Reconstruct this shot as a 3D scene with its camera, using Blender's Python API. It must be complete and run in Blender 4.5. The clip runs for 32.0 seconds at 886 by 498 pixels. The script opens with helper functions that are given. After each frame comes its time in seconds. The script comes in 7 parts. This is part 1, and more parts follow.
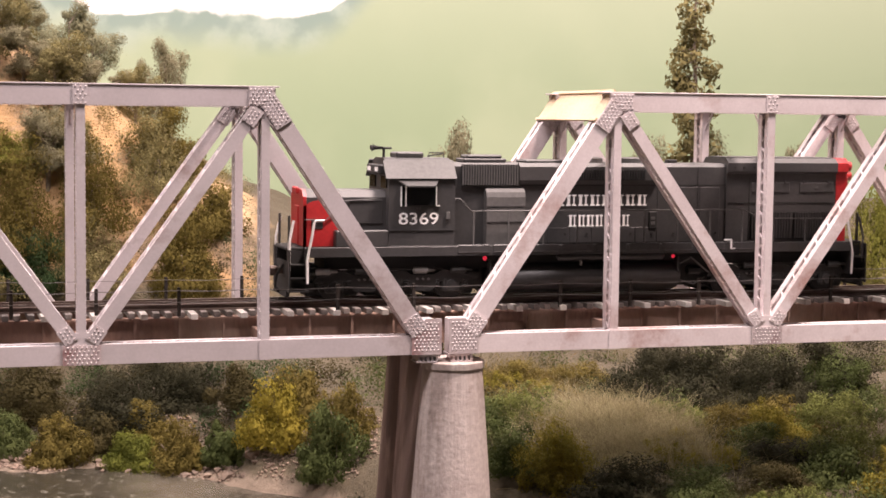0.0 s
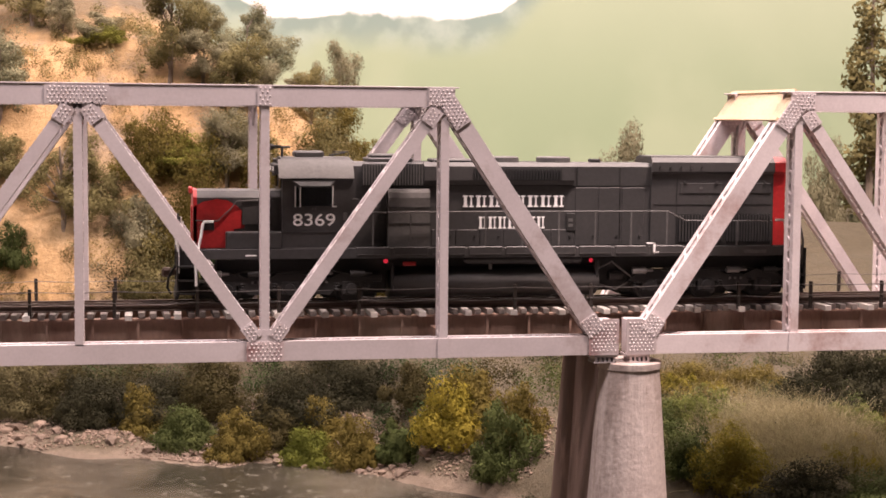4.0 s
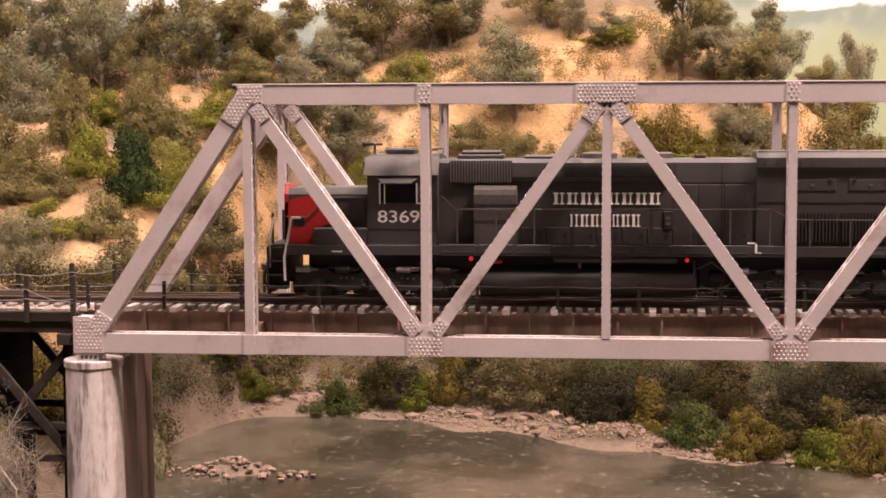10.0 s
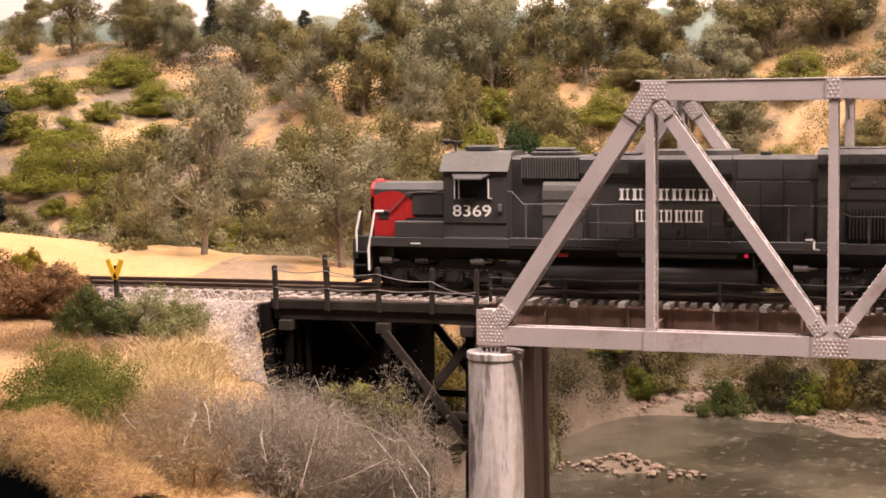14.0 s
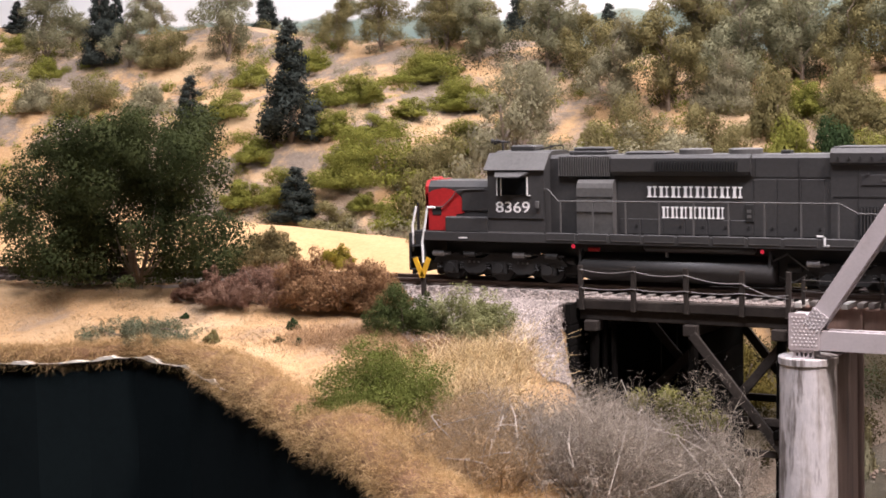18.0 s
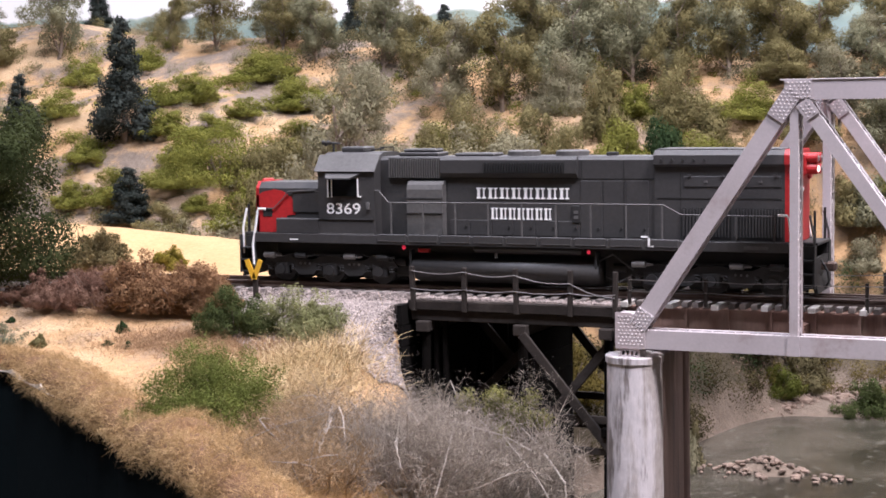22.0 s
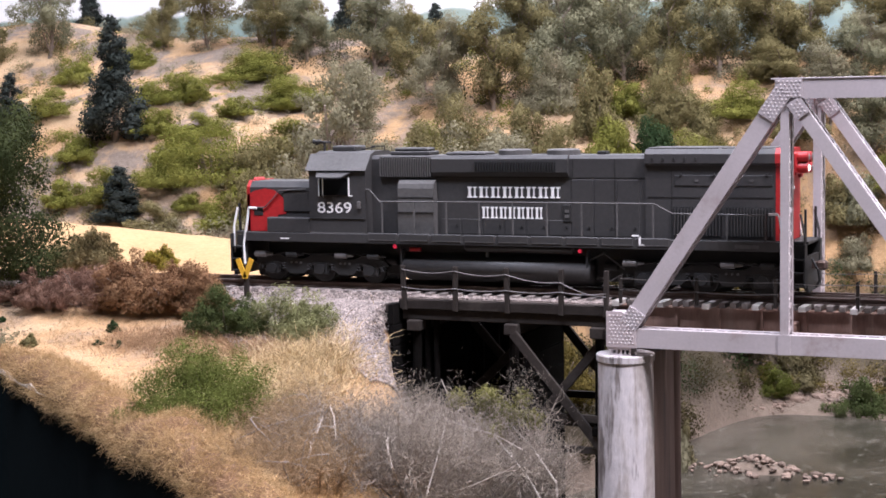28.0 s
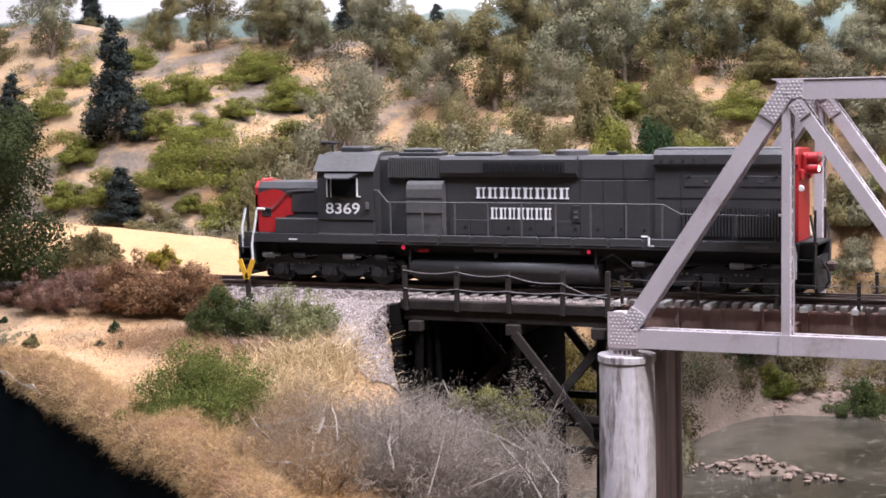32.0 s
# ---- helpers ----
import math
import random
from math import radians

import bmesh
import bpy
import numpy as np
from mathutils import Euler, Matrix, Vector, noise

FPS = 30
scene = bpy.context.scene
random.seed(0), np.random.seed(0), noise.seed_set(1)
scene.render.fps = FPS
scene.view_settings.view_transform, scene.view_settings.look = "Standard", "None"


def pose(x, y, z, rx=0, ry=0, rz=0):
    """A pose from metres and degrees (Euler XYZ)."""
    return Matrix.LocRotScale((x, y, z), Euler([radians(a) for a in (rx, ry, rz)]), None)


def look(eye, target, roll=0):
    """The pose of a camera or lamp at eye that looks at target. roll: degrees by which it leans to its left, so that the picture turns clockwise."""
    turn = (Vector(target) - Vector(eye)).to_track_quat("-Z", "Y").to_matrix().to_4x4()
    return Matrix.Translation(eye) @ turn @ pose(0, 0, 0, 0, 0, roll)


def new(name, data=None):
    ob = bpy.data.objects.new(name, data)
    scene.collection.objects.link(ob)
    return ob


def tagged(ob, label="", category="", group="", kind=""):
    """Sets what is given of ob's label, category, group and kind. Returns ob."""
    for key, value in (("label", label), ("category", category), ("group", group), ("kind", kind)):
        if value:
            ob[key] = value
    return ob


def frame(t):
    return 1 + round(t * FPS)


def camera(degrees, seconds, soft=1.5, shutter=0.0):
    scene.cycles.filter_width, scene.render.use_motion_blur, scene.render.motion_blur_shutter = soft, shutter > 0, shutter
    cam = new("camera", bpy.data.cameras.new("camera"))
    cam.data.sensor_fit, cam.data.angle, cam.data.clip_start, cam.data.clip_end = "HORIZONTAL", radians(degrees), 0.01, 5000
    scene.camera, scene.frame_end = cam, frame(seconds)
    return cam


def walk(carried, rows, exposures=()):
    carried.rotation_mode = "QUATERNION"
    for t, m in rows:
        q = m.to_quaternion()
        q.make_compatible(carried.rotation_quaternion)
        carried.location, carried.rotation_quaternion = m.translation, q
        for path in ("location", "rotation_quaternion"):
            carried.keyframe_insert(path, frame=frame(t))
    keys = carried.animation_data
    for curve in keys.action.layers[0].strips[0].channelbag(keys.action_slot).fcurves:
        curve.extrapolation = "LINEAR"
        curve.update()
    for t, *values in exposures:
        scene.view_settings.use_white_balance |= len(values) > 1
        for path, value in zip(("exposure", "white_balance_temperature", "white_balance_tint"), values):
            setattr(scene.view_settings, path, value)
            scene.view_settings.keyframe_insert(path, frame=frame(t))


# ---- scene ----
# camera: seconds, place in metres, yaw, pitch and roll in degrees
cam = camera(30.4, 32.0, soft=1.7)
PATH = [
    (0, 0.2065, -0.5776, 0.0871, -16.45, -4.56, 0.65),
    (0.5, 0.2062, -0.5781, 0.0872, -16.18, -4.58, 0.63),
    (1, 0.2059, -0.5786, 0.0874, -15.55, -4.59, 0.61),
    (1.5, 0.2056, -0.5787, 0.0873, -15.01, -4.59, 0.58),
    (2, 0.2054, -0.5788, 0.0873, -14.46, -4.59, 0.56),
    (2.5, 0.2043, -0.5788, 0.0872, -13.95, -4.59, 0.54),
    (4.5, 0.1997, -0.5787, 0.0867, -9.35, -4.59, 0.46),
    (5, 0.1987, -0.5794, 0.0869, -8.01, -4.62, 0.40),
    (5.5, 0.1978, -0.5792, 0.0867, -6.54, -4.62, 0.32),
    (6, 0.1968, -0.5790, 0.0866, -5.01, -4.63, 0.24),
    (6.5, 0.1955, -0.5787, 0.0866, -3.42, -4.64, 0.18),
    (7, 0.1942, -0.5785, 0.0866, -1.78, -4.66, 0.11),
    (7.5, 0.1929, -0.5782, 0.0866, -0.37, -4.67, 0.05),
    (8, 0.1915, -0.5779, 0.0866, 1.02, -4.68, -0.01),
    (8.5, 0.1905, -0.5790, 0.0869, 2.43, -4.70, -0.08),
    (9, 0.1895, -0.5802, 0.0872, 3.77, -4.73, -0.15),
    (9.5, 0.1885, -0.5795, 0.0873, 5.09, -4.75, -0.20),
    (10, 0.1875, -0.5788, 0.0875, 6.36, -4.78, -0.25),
    (10.5, 0.1866, -0.5788, 0.0874, 7.51, -4.77, -0.31),
    (11, 0.1857, -0.5788, 0.0873, 8.85, -4.77, -0.37),
    (11.5, 0.1837, -0.5797, 0.0871, 10.58, -4.75, -0.41),
    (12, 0.1817, -0.5805, 0.0868, 12.45, -4.73, -0.46),
    (12.5, 0.1809, -0.5800, 0.0868, 14.36, -4.74, -0.51),
    (13, 0.1802, -0.5796, 0.0867, 15.91, -4.75, -0.56),
    (13.5, 0.1777, -0.5806, 0.0866, 17.46, -4.72, -0.57),
    (14, 0.1751, -0.5816, 0.0864, 19.22, -4.70, -0.59),
    (14.5, 0.1734, -0.5809, 0.0862, 21.50, -4.69, -0.64),
    (15, 0.1716, -0.5802, 0.0860, 23.24, -4.68, -0.68),
    (15.5, 0.1713, -0.5795, 0.0867, 25.23, -4.72, -0.76),
    (17.5, 0.1702, -0.5770, 0.0893, 29.93, -4.86, -1.08),
    (18, 0.1699, -0.5764, 0.0899, 29.75, -4.90, -1.16),
    (18.5, 0.1703, -0.5767, 0.0901, 29.58, -4.91, -1.17),
    (19, 0.1707, -0.5770, 0.0902, 29.20, -4.92, -1.18),
    (19.5, 0.1717, -0.5773, 0.0904, 28.12, -4.95, -1.11),
    (20, 0.1728, -0.5777, 0.0906, 27.06, -4.98, -1.04),
    (20.5, 0.1732, -0.5767, 0.0905, 26.21, -4.99, -0.99),
    (21, 0.1736, -0.5757, 0.0904, 25.13, -5.00, -0.94),
    (21.5, 0.1740, -0.5755, 0.0907, 24.42, -5.02, -0.94),
    (22, 0.1744, -0.5752, 0.0909, 24.22, -5.04, -0.93),
    (22.5, 0.1745, -0.5754, 0.0909, 23.90, -5.05, -0.90),
    (23, 0.1746, -0.5755, 0.0909, 23.73, -5.07, -0.86),
    (23.5, 0.1745, -0.5755, 0.0909, 23.66, -5.07, -0.86),
    (24, 0.1743, -0.5755, 0.0909, 23.64, -5.07, -0.86),
    (24.5, 0.1742, -0.5756, 0.0909, 23.65, -5.07, -0.86),
    (25, 0.1741, -0.5756, 0.0909, 23.67, -5.07, -0.86),
    (25.5, 0.1742, -0.5755, 0.0909, 23.70, -5.08, -0.87),
    (27.5, 0.1745, -0.5751, 0.0910, 23.87, -5.09, -0.93),
    (28, 0.1745, -0.5750, 0.0910, 23.92, -5.09, -0.94),
    (28.5, 0.1745, -0.5751, 0.0909, 23.93, -5.08, -0.93),
    (29, 0.1744, -0.5751, 0.0908, 23.93, -5.07, -0.91),
    (29.5, 0.1744, -0.5752, 0.0908, 23.92, -5.06, -0.89),
    (30, 0.1743, -0.5752, 0.0907, 23.95, -5.05, -0.87),
    (30.5, 0.1744, -0.5753, 0.0908, 23.92, -5.06, -0.89),
    (31, 0.1745, -0.5754, 0.0909, 23.96, -5.06, -0.91),
    (31.5, 0.1746, -0.5755, 0.0910, 23.96, -5.06, -0.93),
    (32, 0.1746, -0.5756, 0.0911, 23.96, -5.07, -0.95),
]


def turned(x, y, z, yaw, pitch, roll):
    return pose(x, y, z, 0, 0, yaw) @ pose(0, 0, 0, 90 + pitch) @ pose(0, 0, 0, 0, 0, roll)


EXPOSURES = [(0, 0.36, 6650, 22), (2.5, 0.34, 6800, 24), (6, 0.22, 7100, 29), (9, 0.23, 7600, 32), (11, 0.20, 7650, 30), (13, 0.26, 7500, 25), (15.5, 0.30, 6900, 20),
             (18, 0.31, 5950, 16), (20, 0.31, 5700, 16), (24, 0.30, 5400, 16), (32, 0.30, 5400, 16)]
walk(cam, [(t, turned(*row)) for t, *row in PATH], EXPOSURES)

# ---- light ----
world = bpy.data.worlds.new("room_air")
world.use_nodes = True
scene.world = world
world.node_tree.nodes["Background"].inputs[0].default_value = (1.0, 0.95, 0.88, 1)
world.node_tree.nodes["Background"].inputs[1].default_value = 0.014


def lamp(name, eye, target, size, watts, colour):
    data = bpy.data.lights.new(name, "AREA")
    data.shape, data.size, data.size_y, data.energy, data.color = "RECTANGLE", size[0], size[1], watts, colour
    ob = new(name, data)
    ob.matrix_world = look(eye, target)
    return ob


# unseen lamps: the first two follow the overhead light on the bridges' tops
lamp("unseen_overhead_lamp", (0.85, -0.32, 1.47), (0.68, 0.1, 0.0), (0.3, 0.12), 45.0, (1.0, 0.86, 0.77))
lamp("unseen_overhead_lamp", (-0.12, -0.54, 1.42), (-0.12, 0.1, 0.0), (1.0, 0.2), 26.0, (1.0, 0.93, 0.90))
# two more, added to brighten the hillside and the painted backdrop
lamp("unseen_overhead_lamp", (-0.3, 0.38, 1.45), (-0.25, 0.55, 0.0), (1.4, 0.15), 16.0, (1.0, 0.90, 0.82))
lamp("unseen_overhead_lamp", (0.65, 0.5, 1.45), (0.65, 0.75, 0.0), (0.9, 0.15), 7.0, (1.0, 0.90, 0.82))

# ---- materials ----
CM = 0.01


def material(name, base, other=None, scale=60.0, rough=0.7, metal=0.0, bump=0.0, fine=400.0, spots=None, amount=0.5,
             per_object=0.0, spread=0.18, stretch=(1, 1, 1), island=0.0, streaks=(), shine=0.5, grainy=0.35):
    """Base and second colour mixed by noise, a third in spots, fine grain, relief."""
    m = bpy.data.materials.new(name)
    m.use_nodes = True
    n, l = m.node_tree.nodes, m.node_tree.links
    bsdf = n["Principled BSDF"]
    bsdf.inputs["Roughness"].default_value = rough
    bsdf.inputs["Metallic"].default_value = metal
    bsdf.inputs["Specular IOR Level"].default_value = shine
    tex = n.new("ShaderNodeTexCoord")
    mapping = n.new("ShaderNodeMapping")
    mapping.inputs["Scale"].default_value = stretch
    l.new(tex.outputs["Object"], mapping.inputs[0])
    where = mapping.outputs[0]

    def noisy(s, detail=4.0, r=0.6):
        t = n.new("ShaderNodeTexNoise")
        t.inputs["Scale"].default_value, t.inputs["Detail"].default_value, t.inputs["Roughness"].default_value = s, detail, r
        l.new(where, t.inputs["Vector"])
        return t.outputs["Fac"]

    def ramp(fac, a, b):
        t = n.new("ShaderNodeMapRange")
        t.inputs[1].default_value, t.inputs[2].default_value = a, b
        l.new(fac, t.inputs[0])
        return t.outputs[0]

    def mix(fac, a, b, kind="MIX"):
        t = n.new("ShaderNodeMix")
        t.data_type, t.blend_type = "RGBA", kind
        for socket, value in ((t.inputs[0], fac), (t.inputs[6], a), (t.inputs[7], b)):
            if hasattr(value, "is_linked"):
                l.new(value, socket)
            elif isinstance(value, tuple):
                socket.default_value = (*value, 1)
            else:
                socket.default_value = value
        return t.outputs[2]

    colour = mix(ramp(noisy(scale), 0.5 - spread, 0.5 + spread), base, other or tuple(0.8 * c for c in base))
    if spots:
        colour = mix(ramp(noisy(scale * 0.37 + 7, 6, 0.7), 0.62 - 0.25 * amount, 0.75 - 0.2 * amount), colour, spots)
    for tint, dense, low, high in streaks:   # stains that run down
        runs = n.new("ShaderNodeMapping")
        runs.inputs["Scale"].default_value = (1, 1, 0.15)
        l.new(tex.outputs["Object"], runs.inputs[0])
        t = n.new("ShaderNodeTexNoise")
        t.inputs["Scale"].default_value, t.inputs["Detail"].default_value, t.inputs["Roughness"].default_value = dense, 6, 0.65
        l.new(runs.outputs[0], t.inputs["Vector"])
        colour = mix(ramp(t.outputs["Fac"], low, high), colour, tint)
    grain = ramp(noisy(fine, 2), 0.25, 0.75)
    colour = mix(grainy, colour, mix(grain, tuple(0.55 * c for c in base), tuple(min(1, 1.45 * c) for c in base)))
    for kind, size in (("ShaderNodeObjectInfo", per_object), ("ShaderNodeNewGeometry", island)):
        if size:
            info = n.new(kind)
            v = info.outputs["Random"] if size == per_object and kind == "ShaderNodeObjectInfo" else info.outputs["Random Per Island"]
            hue = n.new("ShaderNodeHueSaturation")
            t = n.new("ShaderNodeMapRange")
            t.inputs[3].default_value, t.inputs[4].default_value = 1 - size, 1 + size
            l.new(v, t.inputs[0])
            l.new(t.outputs[0], hue.inputs["Value"])
            l.new(colour, hue.inputs["Color"])
            colour = hue.outputs[0]
    l.new(colour, bsdf.inputs["Base Color"])
    if bump:
        b = n.new("ShaderNodeBump")
        b.inputs["Strength"].default_value, b.inputs["Distance"].default_value = bump, 0.0006
        l.new(noisy(fine * 0.8, 5), b.inputs["Height"])
        l.new(b.outputs[0], bsdf.inputs["Normal"])
    return m


# the cream tone holds the warm light on the portals, under real rust streaks
PORTAL = material("rust_streaked_warm_lit_portal_paint", (0.60, 0.46, 0.30), (0.52, 0.36, 0.22), 50, 0.55, 0, 0.1, 900, (0.3, 0.14, 0.07), 0.35)
STEEL = material("silver_bridge_paint", (0.49, 0.44, 0.45), (0.41, 0.365, 0.37), 45, 0.5, 0.0, 0.04, 900, (0.27, 0.2, 0.18), 0.25, grainy=0.12)
# brighter copy of STEEL: strong light on the right bridge, plus more rust
STEEL_R = material("silver_bridge_paint_lit_rusty", (0.72, 0.64, 0.64), (0.56, 0.48, 0.48), 45, 0.45, 0.0, 0.05, 900, (0.36, 0.2, 0.17), 0.4, grainy=0.15)
STAINED = material("primer_stained_bridge_paint", (0.52, 0.45, 0.45), (0.42, 0.35, 0.35), 45, 0.5, 0.0, 0.05, 900, (0.20, 0.065, 0.06), 0.45, grainy=0.12)
# rivet heads coloured paler than the steel, for edges that catch the light
RIVETS = material("lit_rivet_paint", (0.80, 0.74, 0.74), (0.58, 0.48, 0.48), 120, 0.35, 0.3, 0.0, 900, (0.3, 0.12, 0.1), 0.4)
RUST = material("rusty_red_girder", (0.27, 0.155, 0.115), (0.36, 0.25, 0.20), 35, 0.75, 0.0, 0.2, 700, (0.09, 0.045, 0.035), 0.5, stretch=(1, 1, 0.4), streaks=(((0.44, 0.33, 0.26), 42, 0.52, 0.62),))
TIE = material("weathered_tie_wood", (0.17, 0.145, 0.13), (0.30, 0.265, 0.24), 90, 0.85, 0, 0.3, 900, per_object=0.35)
TIE_PALE = material("pale_tie_end_wood", (0.50, 0.47, 0.43), (0.36, 0.33, 0.30), 120, 0.85, 0, 0.3, 900)
TIMBER = material("dark_creosoted_timber", (0.028, 0.023, 0.020), (0.052, 0.043, 0.037), 70, 0.85, 0, 0.35, 900, (0.10, 0.085, 0.072), 0.2, shine=0.15)
# darker copy of the timber: shade under the deck put into its colour
PILE = material("shade_dark_pile_timber", (0.004, 0.0035, 0.003), (0.009, 0.0075, 0.0065), 70, 0.9, 0, 0.35, 900, shine=0.05)
RAIL = material("dull_brown_rail", (0.09, 0.06, 0.05), (0.15, 0.11, 0.09), 90, 0.5, 0.5)
WIRE = material("grey_steel_wire", (0.25, 0.23, 0.22), (0.16, 0.15, 0.14), 90, 0.45, 0.6)
CONCRETE = material("stained_concrete", (0.42, 0.375, 0.35), (0.31, 0.27, 0.25), 30, 0.9, 0, 0.5, 500, (0.2, 0.16, 0.14), 0.35, stretch=(1, 1, 0.5),
                    streaks=(((0.66, 0.62, 0.64), 55, 0.48, 0.54), ((0.10, 0.08, 0.075), 62, 0.57, 0.62)))
CONCRETE_R = material("weathered_warm_concrete", (0.46, 0.39, 0.36), (0.36, 0.295, 0.265), 22, 0.9, 0, 0.5, 500, (0.20, 0.15, 0.13), 0.55,
                      streaks=(((0.54, 0.47, 0.44), 50, 0.52, 0.64), ((0.15, 0.11, 0.095), 45, 0.60, 0.72)))
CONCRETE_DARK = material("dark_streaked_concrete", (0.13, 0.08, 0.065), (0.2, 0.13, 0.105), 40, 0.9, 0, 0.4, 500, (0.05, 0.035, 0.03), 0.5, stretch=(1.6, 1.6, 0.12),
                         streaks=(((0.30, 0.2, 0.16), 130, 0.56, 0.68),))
EARTH = material("dry_sandy_earth", (0.375, 0.228, 0.105), (0.46, 0.297, 0.145), 16, 0.95, 0, 0.9, 420, (0.25, 0.165, 0.095), 0.5)
STRAW = material("straw_grass", (0.48, 0.36, 0.18), (0.62, 0.48, 0.28), 60, 0.9, 0, 0.0, 500, island=0.3)
BALLAST = material("grey_pink_ballast", (0.265, 0.222, 0.198), (0.41, 0.345, 0.31), 160, 0.9, 0, 0.9, 420, (0.13, 0.11, 0.1), 0.5, island=0.5)
ROCK = material("tan_river_rock", (0.13, 0.093, 0.068), (0.235, 0.17, 0.128), 60, 0.9, 0, 0.5, 400, (0.16, 0.11, 0.09), 0.4, per_object=0.3)
BLACK = material("black_fascia_paint", (0.004, 0.007, 0.008), (0.006, 0.010, 0.011), 20, 1.0)
BLACK.node_tree.nodes["Principled BSDF"].inputs["Specular IOR Level"].default_value = 0.1
PLASTER = material("white_plaster_edge", (0.62, 0.58, 0.52), (0.45, 0.38, 0.3), 60, 0.9, 0, 0.5)
BARK = material("grey_brown_bark", (0.16, 0.12, 0.09), (0.25, 0.2, 0.16), 90, 0.9, 0, 0.4, 700)
WALL = material("unseen_shell_paint", (0.075, 0.072, 0.07), (0.06, 0.058, 0.056), 3, 0.9)


def leaf(name, a, b, vary=0.16):
    """Thin foliage that lets some light through."""
    m = material(name, a, b, 40, 0.85, 0, 0, 300, island=vary, shine=0.12)
    n, l = m.node_tree.nodes, m.node_tree.links
    bsdf = n["Principled BSDF"]
    thin, mix = n.new("ShaderNodeBsdfTranslucent"), n.new("ShaderNodeMixShader")
    mix.inputs[0].default_value = 0.35
    l.new(bsdf.inputs["Base Color"].links[0].from_socket, thin.inputs["Color"])
    l.new(bsdf.outputs[0], mix.inputs[1])
    l.new(thin.outputs[0], mix.inputs[2])
    l.new(mix.outputs[0], n["Material Output"].inputs["Surface"])
    return m


OLIVE = leaf("dull_olive_foliage", (0.15, 0.13, 0.055), (0.31, 0.265, 0.12), 0.25)
GREEN = leaf("fresh_green_foliage", (0.15, 0.155, 0.028), (0.27, 0.26, 0.06))
DEEP = leaf("deep_green_foliage", (0.025, 0.048, 0.018), (0.065, 0.09, 0.032))
YELLOW = leaf("yellow_green_foliage", (0.18, 0.15, 0.02), (0.31, 0.24, 0.04))
SAGE = leaf("grey_sage_foliage", (0.20, 0.185, 0.112), (0.32, 0.29, 0.185))
TREEGREEN = leaf("grey_green_tree_foliage", (0.17, 0.17, 0.10), (0.35, 0.33, 0.205), 0.25)
PINE = leaf("blue_green_needles", (0.034, 0.042, 0.036), (0.08, 0.09, 0.078))
RUSSET = leaf("russet_brown_foliage", (0.17, 0.092, 0.046), (0.37, 0.225, 0.115), 0.3)
BRUSH = leaf("grey_dead_brush", (0.25, 0.213, 0.172), (0.39, 0.34, 0.285), 0.4)

# MOSS and BANK_*: darker copies of the slope foliage, bank shade in their colour
MOSS = leaf("shaded_brown_olive_foliage", (0.042, 0.036, 0.014), (0.098, 0.08, 0.032))
SCRUBGREEN = leaf("muted_green_foliage", (0.05, 0.066, 0.02), (0.12, 0.138, 0.048))
BANK_OLIVE = leaf("shaded_olive_foliage", (0.095, 0.074, 0.018), (0.21, 0.165, 0.045))
BANK_GREEN = leaf("shaded_green_foliage", (0.078, 0.092, 0.016), (0.165, 0.17, 0.032))
BANK_SAGE = leaf("shaded_sage_foliage", (0.11, 0.095, 0.045), (0.21, 0.18, 0.095))
HEDGE = leaf("dark_hedge_foliage", (0.026, 0.026, 0.014), (0.075, 0.07, 0.04))
FEATHER = leaf("feathery_green_foliage", (0.085, 0.105, 0.02), (0.20, 0.215, 0.055))


